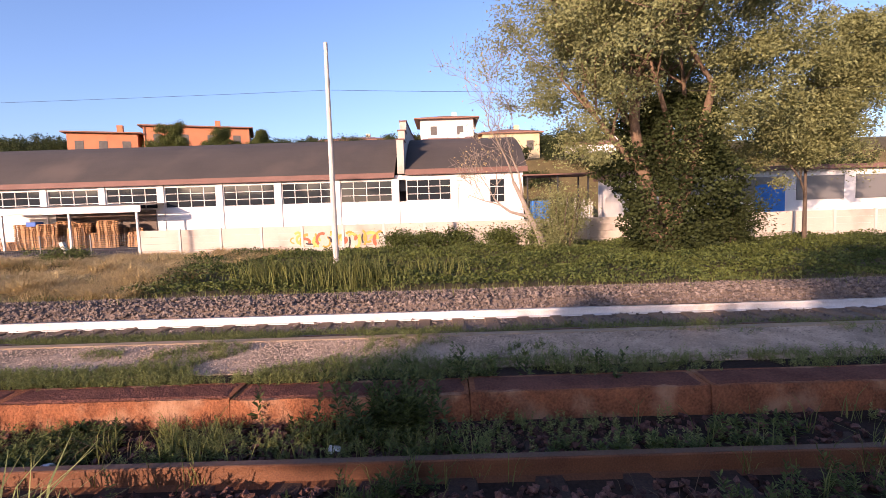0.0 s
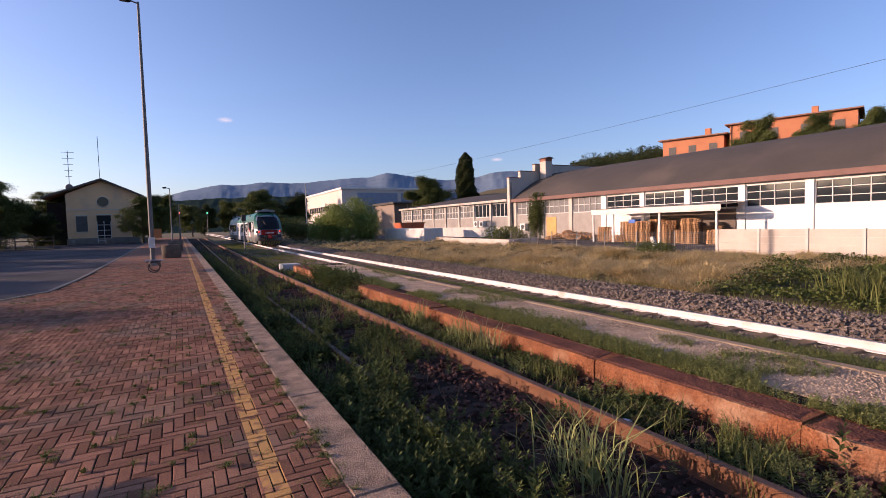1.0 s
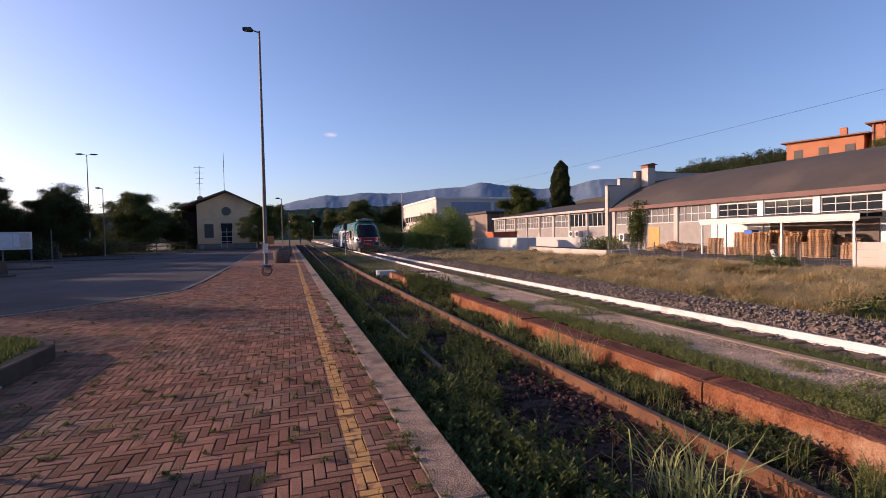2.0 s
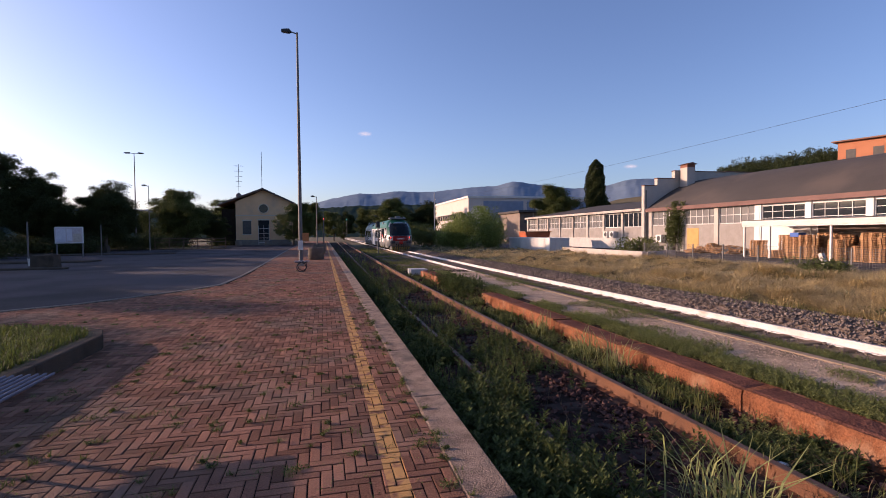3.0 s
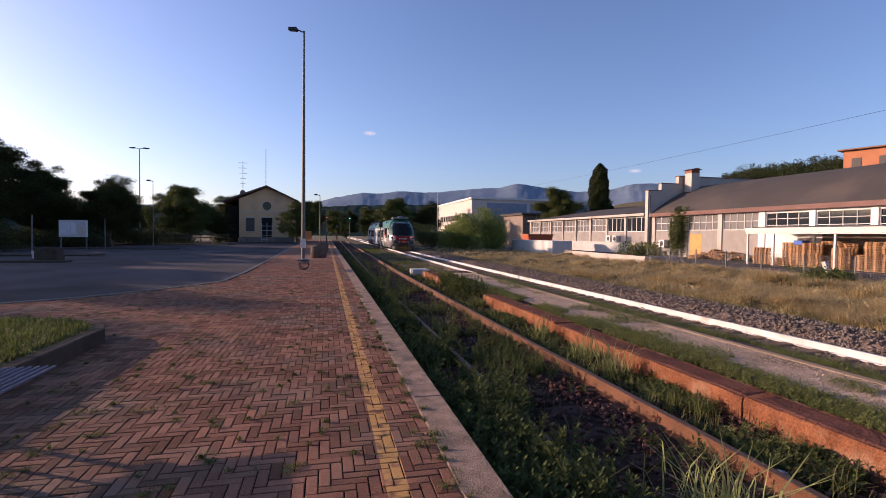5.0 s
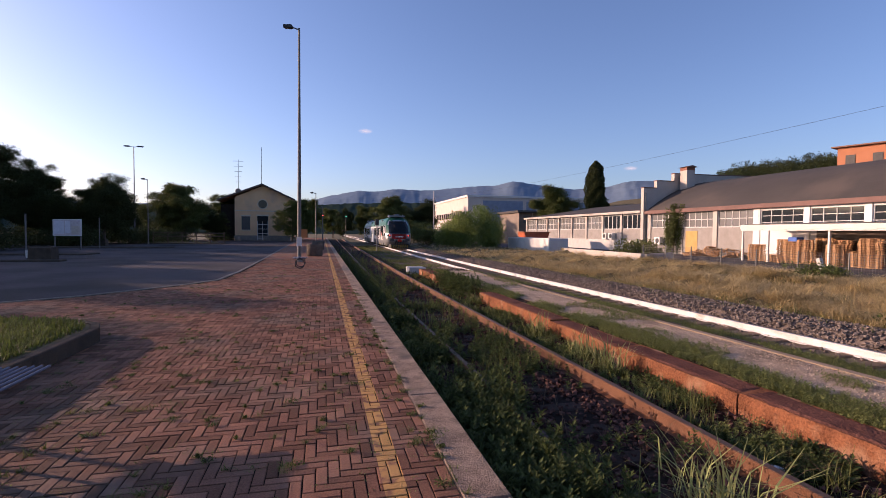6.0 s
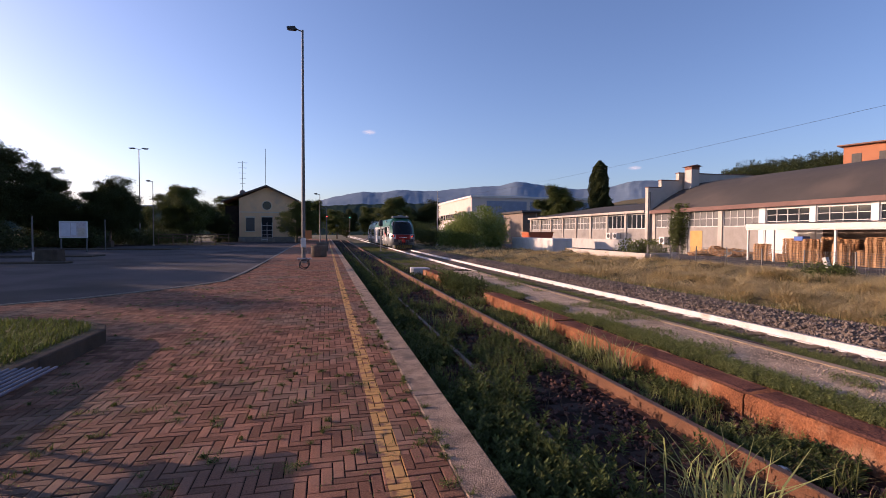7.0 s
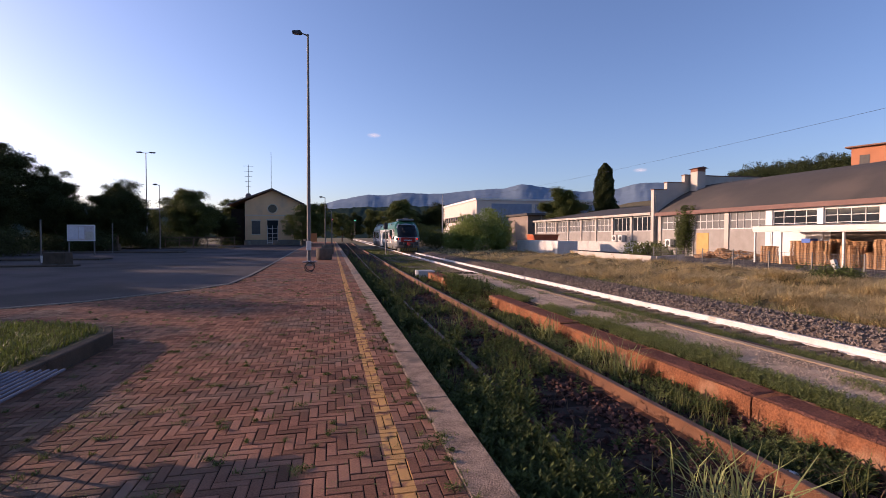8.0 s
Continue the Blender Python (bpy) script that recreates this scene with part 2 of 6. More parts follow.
def kerb_run(pts, name, label, w=0.12, z0=-0.3, z1=0.012):
    run = tagged(new(name), label, "kerb", "", "structure")
    for (x0, y0), (x1, y1) in zip(pts, pts[1:]):
        length = math.hypot(x1 - x0, y1 - y0)
        n = max(1, round(length / 1.0))
        if length > 30:
            n = 14
        for i in range(n):
            a, b = i / n, (i + 1) / n
            p, q = Vector((x0 + (x1 - x0) * a, y0 + (y1 - y0) * a, 0)), Vector((x0 + (x1 - x0) * b, y0 + (y1 - y0) * b, 0))
            ang = math.degrees(math.atan2(q.y - p.y, q.x - p.x))
            part("kerb_stone", bx(0.003, (q - p).length - 0.003, -w / 2, w / 2, z0, z1, 0.01, pose(p.x, p.y, 0, 0, 0, ang)), M_KERB, run)
    return run


kerb_run([(-30, 12.65), (-7.2, 12.7), (-5.9, 13.7), (-4.9, 15.0), (-4.0, 16.3), (-3.4, 17.6), (-3.28, 21), (-3.3, 24.4), (-3.5, 38), (-3.8, 52), (-4.2, 96)], "kerb", "pale flush concrete kerb round the car park")

# platform body under the pavers
BODY = [(-14, -12), (SLAB_IN, -12), (SLAB_IN, 130), (-4.3, 130), (-4.2, 96), (-3.8, 52), (-3.5, 38), (-3.3, 24.4), (-3.28, 21), (-3.4, 17.6), (-4.0, 16.3), (-4.9, 15.0), (-5.9, 13.7), (-7.2, 12.7), (-14, 12.65)]
platform = part("platform", prism(BODY, "z", LOW - 0.02, -0.012), M_SUB, None, "station platform paved in red-brown herringbone bricks", "platform", "structure")
far_pave = part("paving", prism([(-3.35, 30), (SLAB_IN - 0.004, 30), (SLAB_IN - 0.004, 129), (-4.2, 129), (-4.1, 96), (-3.7, 52), (-3.45, 38)], "z", -0.02, -0.002), M_BRICK, platform)


for k, (x0, x1, y0, y1) in enumerate(((-14, SLAB_IN - 0.004, -12, -6.1), (-14, -6.7, -6.1, 3.9), (-14, -9.2, 9.3, 12.5))):
    part("paving", bx(x0, x1, y0, y1, -0.02, -0.002), M_BRICK, platform)


def in_body(x, y):
    if y < 12.4:
        return x > -11
    if y > 30:
        return False
    left = np.interp(y, [12.4, 12.7, 13.7, 15, 16.3, 17.6, 21, 24.4, 30], [-11, -7.2, -5.9, -4.9, -4.0, -3.4, -3.28, -3.3, -3.4]) + 0.08
    return x > left


def edge_slabs():
    """Concrete edge slabs of the platform, 2 m each."""
    run = tagged(new("platform_edge"), "rough pinkish-grey concrete edge slabs of the platform", "platform edge", "", "structure")
    for i in range(70):
        y = -9.2 + i * 2.0
        part("slab", bx(SLAB_IN, PLAT_EDGE, y + 0.004, y + 1.996, -0.12, 0.004, 0.012), M_SLAB, run)
    part("platform_wall", bx(SLAB_IN, PLAT_EDGE - 0.05, -12, 130, LOW, -0.122), M_KERB, run)


edge_slabs()


def rail(name, x, y0, y1, top, side_mat, top_mat, label, painted=(), k=1.0):
    """A flat-bottomed rail along y: foot, web and head; painted: stretches of y with another web material."""
    r = tagged(new(name), label, "rail", "rails", "structure")
    prof = [(-0.065, -0.15), (0.065, -0.15), (0.065, -0.138), (0.012, -0.122), (0.010, -0.045), (0.034, -0.038), (0.036, -0.006), (0.030, 0), (-0.030, 0), (-0.036, -0.006), (-0.034, -0.038), (-0.010, -0.045), (-0.012, -0.122), (-0.065, -0.138)]
    spans = painted or [(y0, y1, side_mat)]
    for a, b, m in spans:
        part("web", sweep([(x + p * k, top - 0.004 + q * k) for p, q in prof], a, b), m, r)
    part("running_surface", sweep([(x - 0.028 * k, top - 0.003), (x + 0.030 * k, top - 0.003), (x + 0.030 * k, top), (x - 0.028 * k, top)], y0, y1), top_mat, r)
    return r


rail("rail", 2.06, -40, 128, RAIL_Z - 0.03, M_RUST, M_RAILTOP, "old rusty rail sunk among weeds", (), 1.1)
rail("rail", 3.57, -40, 128, RAIL_Z, M_RUST, M_RAILTOP, "rust-brown rail of the disused siding", (), 1.2)
rail("rail", 7.35, -60, 260, RAIL_Z, M_RUST, M_RAILTOP, "running rail, partly whitewashed", [(-60, 21.2, M_RUST), (21.2, 260, M_WHITE_RAIL)])
rail("rail", 8.85, -60, 260, RAIL_Z, M_RUST, M_STEEL, "whitewashed running rail with a polished head", [(-60, 260, M_WHITE_RAIL)])


def sleepers(x0, x1, top, ys, m, label):
    bed = tagged(new("sleepers"), label, "sleepers", "", "structure")
    me = None
    for y in ys:
        if me is None:
            bm = bx(x0, x1, -0.12, 0.12, top - 0.16, top, 0.02)
            me = part("sleeper", bm, m, bed).data
            bed.children[0].location = (float(bend(y)), y, 0)
        else:
            o = new("sleeper", me)
            o.parent = bed
            o.location = (float(bend(y)), y, 0)


sleepers(6.95, 9.25, RAIL_Z - 0.135, np.arange(-20, 100, 0.6), M_SLEEPER, "weathered concrete sleepers under the running line")
sleepers(1.5, 4.12, RAIL_Z - 0.155, np.arange(-8, 40, 0.66), M_OLDSLEEPER, "rotten dark timber sleepers in the siding")

# ballast bed of the running line with its shoulder
BEDP = [(6.8, -0.47), (7.0, -0.42), (9.4, -0.42), (9.8, -0.24), (10.6, -0.22), (11.2, -0.33), (12.3, -0.47)]
part("ballast_bed", sweep(BEDP, -60, 260), M_BED, None, "grey ballast bed of the running line", "ballast", "structure")


def stones(name, n, sample, size, material, label, category="ballast"):
    """Many small angular stones as one mesh."""
    base = np.array([(1, 0, 0), (-1, 0, 0), (0, 1, 0), (0, -1, 0), (0, 0, 1), (0, 0, -1)], float)
    tri = np.array([(0, 2, 4), (2, 1, 4), (1, 3, 4), (3, 0, 4), (2, 0, 5), (1, 2, 5), (3, 1, 5), (0, 3, 5)])
    c = sample(n)
    n = len(c)
    s = RNG.uniform(size[0], size[1], (n, 1, 1)) * RNG.uniform(0.6, 1.25, (n, 6, 1))
    q = RNG.normal(size=(n, 3, 3))
    q, _ = np.linalg.qr(q)
    v = np.einsum("nij,kj->nki", q, base) * s
    v[:, :, 2] *= 0.8
    v += c[:, None, :]
    f = (tri[None] + (np.arange(n) * 6)[:, None, None]).reshape(-1, 3)
    return link_mesh(name, mesh_from(name, v.reshape(-1, 3), f), material, None, label, category, "stuff")


def bed_height(x):
    return np.interp(x, [p[0] for p in BEDP], [p[1] for p in BEDP])


def shoulder(n):
    y = np.concatenate([RNG.uniform(-14, 30, n * 3 // 4), RNG.uniform(30, 75, n - n * 3 // 4)])
    x = RNG.uniform(9.0, 12.0, n)
    return np.stack([x + bend(y), y, bed_height(x) + RNG.uniform(-0.01, 0.05, n)], 1)


def between(n):
    y = RNG.uniform(-14, 60, n)
    x = RNG.uniform(7.0, 9.1, n)
    return np.stack([x + bend(y), y, np.full(n, -0.415) + RNG.uniform(-0.02, 0.03, n)], 1)


def siding(n):
    y = 2 + RNG.exponential(9, n) * RNG.choice([-0.5, 1], n)
    x = RNG.uniform(1.3, 4.5, n)
    x = np.where(np.abs(x - 3.57) < 0.16, x - 0.45, x)
    return np.stack([x, y, np.full(n, LOW + 0.04) + RNG.uniform(-0.02, 0.04, n)], 1)


stones("ballast", 48000, shoulder, (0.025, 0.06), M_BALLAST, "sharp grey-brown ballast stones beside the track")
stones("ballast", 10000, between, (0.02, 0.05), M_BALLAST, "ballast stones between the sleepers")
stones("ballast", 12000, siding, (0.02, 0.05), M_REDBALLAST, "rust-stained old ballast in the siding")

M_GRIT = mat("path_grit", (0.52, 0.39, 0.29), (0.28, 0.205, 0.15), 6, 60, 0.95, 0.4, vary=0.3, spec=0.08)
M_CRUST = mat("rust_crust", (0.19, 0.08, 0.056), (0.10, 0.042, 0.031), 3, 45, 0.95, 0.9, spec=0.05)


def grit(n):
    y = 2 + RNG.exponential(9, n) * RNG.choice([-0.5, 1], n)
    x = RNG.uniform(5.3, 6.7, n)
    return np.stack([x, y, np.full(n, -0.142)], 1)


stones("path_grit", 26000, grit, (0.007, 0.019), M_GRIT, "loose grit on the gravel path", "gravel")

# island between the two tracks
island = part("island_platform", prism([(4.98, LOW), (4.98, -0.155), (5.3, -0.16), (6.85, -0.16), (6.85, LOW)], "y", -60, 23.6), M_SOIL, None, "low earth island between the tracks", "platform", "structure")
part("path", prism([(5.35, -0.2), (5.35, -0.147), (6.0, -0.14), (6.66, -0.147), (6.66, -0.2)], "y", -60, 22), M_PATH, island, "grey gravel path")
part("edging", bx(6.66, 6.82, -60, 22, -0.3, -0.13, 0.01), M_TAN, island, "tan concrete edging")


def copings():
    run = tagged(new("coping"), "rust-stained orange-brown coping stones of the island", "coping", "", "structure")
    y = 2.13 - 2.33 * 20
    i = 0
    while y < 23:
        a, b = y + 0.005, y + 2.325
        if not 14.4 < y + 1.2 < 19.6:
            dz = RNG.uniform(-0.012, 0.012)
            bm = bx(4.55 + RNG.uniform(-0.01, 0.01), 5.0, a, min(b, 23.6), LOW - 0.02, -0.135 + dz)
            bmesh.ops.subdivide_edges(bm, edges=[e for e in bm.edges if abs(e.verts[0].co.y - e.verts[1].co.y) > 1], cuts=26, use_grid_fill=True)
            bmesh.ops.subdivide_edges(bm, edges=[e for e in bm.edges if abs(e.verts[0].co.z - e.verts[1].co.z) > 0.2], cuts=4, use_grid_fill=True)
            for v in bm.verts:
                q = v.co * 5.0
                worn = 0.016 if v.co.x < 4.6 and v.co.z > -0.15 else 0.0
                v.co.x += 0.012 * noise.noise(q) + (worn * (0.7 + noise.noise(q * 1.3)) if v.co.x < 4.7 else 0)
                v.co.z += 0.005 * noise.noise(q + Vector((9, 0, 0))) - worn * 0.5 * (0.7 + noise.noise(q * 1.7))
            cs = part("coping_stone", bm, M_COPING, run)
            # a ragged crust of rust and dirt, thin at its rim
            y0, y1 = a + 0.03, min(b, 23.6) - 0.03
            cb = bmesh.new()
            ny, nx = 40, 7
            g = [[cb.verts.new((4.575 + 0.41 * j / nx, y0 + (y1 - y0) * k / ny, -0.128 + dz)) for j in range(nx + 1)] for k in range(ny + 1)]
            for k in range(ny):
                for j in range(nx):
                    cb.faces.new((g[k][j], g[k + 1][j], g[k + 1][j + 1], g[k][j + 1]))
            for k in range(ny + 1):
                for j in range(nx + 1):
                    v = g[k][j]
                    q = Vector((v.co.x * 9, v.co.y * 9, 3))
                    v.co.z += 0.007 * noise.noise(q) + 0.004 * noise.noise(q * 3)
                    if j == 0:
                        v.co.x += 0.022 * noise.noise(q * 0.8)
                        v.co.z -= 0.022
                    if j == nx or k in (0, ny):
                        v.co.z -= 0.016
            part("rust_crust", cb, M_CRUST, cs, "dark rust crust")
        y += 2.33
        i += 1
    part("end_block", bx(4.15, 5.0, 23.62, 24.5, LOW, -0.10, 0.02), M_POST, run, "pale concrete end block")


copings()

# ---- factory beyond the tracks ----
FX = 36.0  # plane of the long facade
M_FRAME = mat("pale_window_bar", (0.62, 0.60, 0.57), (0.52, 0.5, 0.47), 2, 30, 0.6, 0.05)
M_SHED = mat("shed_steel", (0.72, 0.69, 0.65), (0.6, 0.57, 0.53), 1, 30, 0.6, 0.05)
M_AWNING = mat("awning_cloth", (0.70, 0.66, 0.60), (0.60, 0.56, 0.50), 1.2, 30, 0.85, 0.2)
M_PALLET = mat("pallet_wood", (0.46, 0.26, 0.13), (0.33, 0.18, 0.09), 2, 30, 0.85, 0.2, vary=0.25)
M_GRAFFITI = [mat("spray_paint", c, None, 4, 30, 0.7, 0) for c in ((0.62, 0.30, 0.06), (0.60, 0.44, 0.12), (0.5, 0.12, 0.06), (0.05, 0.045, 0.05))]


def glazing(parent, x, y0, y1, z0, z1, cols, rows, pane, bar=0.045, bars=True):
    """A window in a facade that faces -x: frame, panes and bars."""
    w = part("window", bx(x + 0.10, x + 0.13, y0, y1, z0, z1), pane, parent)
    fr = bmesh.new()
    for a in (y0, y1 - 0.08):
        box(fr, x + 0.02, x + 0.12, a, a + 0.08, z0, z1)
    for a in (z0, z1 - 0.08):
        box(fr, x + 0.022, x + 0.118, y0 + 0.08, y1 - 0.08, a, a + 0.08)
    part("frame", fr, M_FRAME, w)
    if bars:
        for i in range(1, cols):
            y = y0 + (y1 - y0) * i / cols
            part("glazing_bar", bx(x + 0.05, x + 0.11, y - bar / 2, y + bar / 2, z0 + 0.08, z1 - 0.08), M_FRAME, w)
        for j in range(1, rows):
            z = z0 + (z1 - z0) * j / rows
            part("glazing_bar", bx(x + 0.053, x + 0.108, y0 + 0.08, y1 - 0.08, z - bar / 2, z + bar / 2), M_FRAME, w)
    return w


def vault(y0, y1, ex, ez, tx, tz, n=10):
    """A vaulted roof sheet from the eave (ex, ez) up to the crown (tx, tz)."""
    prof = []
    for i in range(n + 1):
        a = i / n
        prof.append((ex + (tx - ex) * a, ez + (tz - ez) * (1 - (1 - a) ** 2)))
    prof += [(2 * tx - p[0], p[1]) for p in prof[-2::-1]]
    low = [(p[0], p[1] - 0.22) for p in prof[::-1]]
    return prism(prof + low, "y", y0, y1)


STEPS_FAR = ((-0.5, 1.2, 6.9), (1.2, 3.5, 7.75), (3.5, 10.6, 8.65), (10.6, 18, 8.7))


def factory():
    f = thing("factory", FX, 20, LOW, "long white single-storey factory with a dark vaulted felt roof", "factory")
    inv = pose(-FX, -20, -LOW)

    def add(name, bm, m, label=""):
        bmesh.ops.transform(bm, matrix=inv, verts=bm.verts)
        return part(name, bm, m, f, label)

    def addw(*a, **k):
        w = glazing(f, *a, **k)
        for o in (w, *w.children):
            o.data.transform(inv)
        return w

    # white stretch: sill wall, pillars, lintel
    bays = [7.55 + 4.33 * i for i in range(-2, 7)]
    add("wall", bx(FX, FX + 0.3, -0.95, 33.9, LOW, 2.2), M_WHITE, "white plastered sill wall")
    add("lintel", bx(FX, FX + 0.3, -0.95, 33.9, 3.8, 4.12), M_WHITE)
    for y in bays:
        add("pillar", bx(FX - 0.08, FX + 0.3, y, y + 0.48, LOW, 4.0), M_WHITE)
    for a, b in zip(bays, bays[1:]):
        if b > 33.8:
            break
        addw(FX, a + 0.48, min(b, b if a > 0 else 2.7), 2.2, 3.8, 4, 3, M_GLASS)
    add("wall", bx(FX, FX + 0.3, -5.6, -4.6, LOW, 4.12), M_WHITE)
    add("wall", bx(FX, FX + 0.3, -3.4, -0.95, LOW, 4.12), M_WHITE)
    add("wall", bx(FX, FX + 0.3, -4.6, -3.4, LOW, 1.9), M_WHITE)
    add("wall", bx(FX, FX + 0.3, -4.6, -3.4, 3.7, 4.12), M_WHITE)
    addw(FX, -4.6, -3.4, 1.9, 3.7, 2, 3, M_GLASS)
    add("wall", bx(FX, FX + 18, -5.9, -5.6, LOW, 4.12), M_WHITE, "end wall")
    # grey stretch
    add("wall", bx(FX, FX + 0.3, 33.9, 48.2, LOW, 2.35), M_GREYBLOCK, "grey blockwork sill wall")
    add("lintel", bx(FX, FX + 0.3, 33.9, 48.2, 3.95, 4.15), M_GREYBLOCK)
    for a, b in ((34.15, 38.1), (38.6, 42.6), (43.1, 47.6)):
        addw(FX, a, b, 2.35, 3.95, 5, 2, M_PALEGLASS, 0.06)
    for y in (33.65, 38.1, 42.6, 47.6):
        add("pillar", bx(FX - 0.1, FX + 0.25, y, y + (0.5 if y < 47 else 0.6), LOW, 4.1), M_WHITE if y < 36 else M_PANEL)
    add("door", bx(FX - 0.03, FX + 0.02, 40.6, 42.2, LOW, 2.0), mat("yellow_board", (0.55, 0.34, 0.12), (0.45, 0.27, 0.09), 2, 30, 0.8, 0.1), "ochre wooden door")
    # lower far stretch
    add("wall", bx(FX, FX + 0.3, 49.0, 81.4, LOW, 2.25), M_GREYBLOCK, "grey blockwork sill wall")
    add("lintel", bx(FX, FX + 0.3, 49.0, 81.4, 4.0, 4.3), M_PANEL)
    add("plinth", bx(FX - 0.22, FX - 0.004, 49.2, 72.0, LOW, 0.95), M_POST, "pale plinth wall")
    y = 49.3
    k = 0
    while y < 80:
        addw(FX, y, y + 3.7, 2.25, 4.0, 4, 1 if k < 2 else 2, M_GLASS if k < 2 else M_PALEGLASS, 0.09)
        add("pillar", bx(FX - 0.12, FX + 0.28, y + 3.7, y + 4.1, LOW, 4.2), M_PANEL)
        y += 4.1
        k += 1
    # roofs
    add("roof", vault(3.5, 48.3, FX - 0.35, 4.12, FX + 9, 7.88), M_ROOF, "dark grey-brown felt vault")
    add("roof", vault(-6.2, 2.7, FX - 0.35, 4.35, FX + 9, 7.75), M_ROOF, "dark grey-brown felt vault")
    add("fascia", bx(FX - 0.42, FX - 0.36, 3.5, 48.3, 3.92, 4.3), M_ROOFEDGE, "red-brown eave board")
    add("fascia", bx(FX - 0.42, FX - 0.36, -6.2, 2.7, 4.1, 4.5), M_ROOFEDGE, "red-brown eave board")
    add("roof", prism([(FX - 0.5, 4.35), (FX + 14, 6.6), (FX + 14, 6.4), (FX - 0.5, 4.15)], "y", 48.9, 82), M_ROOF, "low-pitched dark roof")
    add("gutter", bx(FX - 0.6, FX - 0.5, 48.9, 82, 4.1, 4.38), M_PANEL)
    # stepped fire walls
    for y, w in ((2.75, 0.5), (48.35, 0.5)):
        for a, b, z in (STEPS_FAR if y > 40 else ((-0.5, 1.2, 6.6), (1.2, 3.0, 7.5), (3.0, 10.6, 8.5), (10.6, 18, 8.6))):
            add("fire_wall", bx(FX + a, FX + b, y, y + w, (LOW if y > 40 else 4.2) if a < 0 else 3.0, z), M_PANEL, "step of a rendered fire wall")
            add("wall_cap", bx(FX + a - 0.04, FX + b - 0.05, y - 0.06, y + w + 0.06, z + 0.003, z + 0.1), M_ROOFEDGE)
    ch = bx(FX + 4.05, FX + 5.1, 47.0, 48.1, 5.0, 8.95)
    add("chimney", ch, M_PANEL, "rendered chimney with a brick crown")
    add("chimney_crown", bx(FX + 4.05, FX + 5.1, 47.0, 48.1, 8.95, 9.3), mat("red_brick", (0.30, 0.13, 0.09), None, 4, 40, 0.9, 0.3))
    add("chimney_cap", prism([(FX + 3.85, 9.3), (FX + 5.3, 9.3), (FX + 4.58, 9.5)], "y", 46.75, 48.3), M_ROOFEDGE)
    add("downpipe", tube(bmesh.new(), [(FX - 0.3, 48.3, LOW), (FX - 0.3, 48.3, 4.2), (FX - 0.3, 48.3, 6.4)], 0.07), M_GALV)
    # body that closes the back
    add("wall", bx(FX + 18, FX + 18.3, -5.9, 82, LOW, 4.3), M_WHITE, "rear wall")
    add("wall", bx(FX, FX + 18, 81.4, 81.7, LOW, 4.3), M_GREYBLOCK, "end wall")
    add("floor", bx(FX + 0.3, FX + 18, -5.6, 81.4, LOW, LOW + 0.05), M_KERB)
    add("inner_wall", bx(FX + 8, FX + 8.2, -5.6, 81.4, LOW + 0.05, 4.3), M_GREYBLOCK)
    return f


factory()


# ---- yard: paving, canopy, pallets, fences ----
part("yard", bx(25.2, FX, -40, 90, LOW - 0.02, -0.40), M_ASPHALT, None, "grey concrete yard of the factory", "yard", "structure")


def canopy():
    c = thing("canopy", 33, 16, -0.4, "white awning canopy on steel posts beside the factory", "canopy")
    ys = [32.3, 30.0, 25.4, 20.8]
    for y in ys:
        part("post", bx(-0.06, 0.06, y - 16 - 0.06, y - 16 + 0.06, 0, 2.5), M_SHED, c)
    bm = bmesh.new()
    n = 34
    top = [[bm.verts.new((-0.15 + 3.1 * j / 4, 4.6 + 12.0 * i / n - 0.2, 2.95 - 0.12 * abs(math.sin(i * 0.9)) * (0.5 if j in (0, 4) else 1) + 0.10 * j / 4)) for j in range(5)] for i in range(n + 1)]
    for i in range(n):
        for j in range(4):
            bm.faces.new((top[i][j], top[i + 1][j], top[i + 1][j + 1], top[i][j + 1]))
    bmesh.ops.solidify(bm, geom=bm.faces[:], thickness=0.03)
    part("awning", bm, M_AWNING, c, "sagging off-white cloth")
    part("beam", bx(-0.13, -0.06, 4.5, 16.4, 2.4, 2.52), M_SHED, c)
    for i in range(18):
        a = 4.4 + 12.0 * i / 18
        d = 0.38 + 0.05 * math.sin(i * 2.1)
        part("valance", bx(-0.19, -0.15, a, a + 12.0 / 18 - 0.001, 2.86 - d, 2.86), M_AWNING, c)
    # dark panel added in place of the awning's shade on the white wall
    part("back_boarding", bx(2.9, 2.98, 5.2, 12.6, 0.0, 2.55), mat("awning_shade_brown", (0.17, 0.135, 0.11), (0.12, 0.095, 0.08), 1.5, 30, 0.9, 0.2), c, "dull grey-brown panel standing in for awning shade on the wall")


canopy()


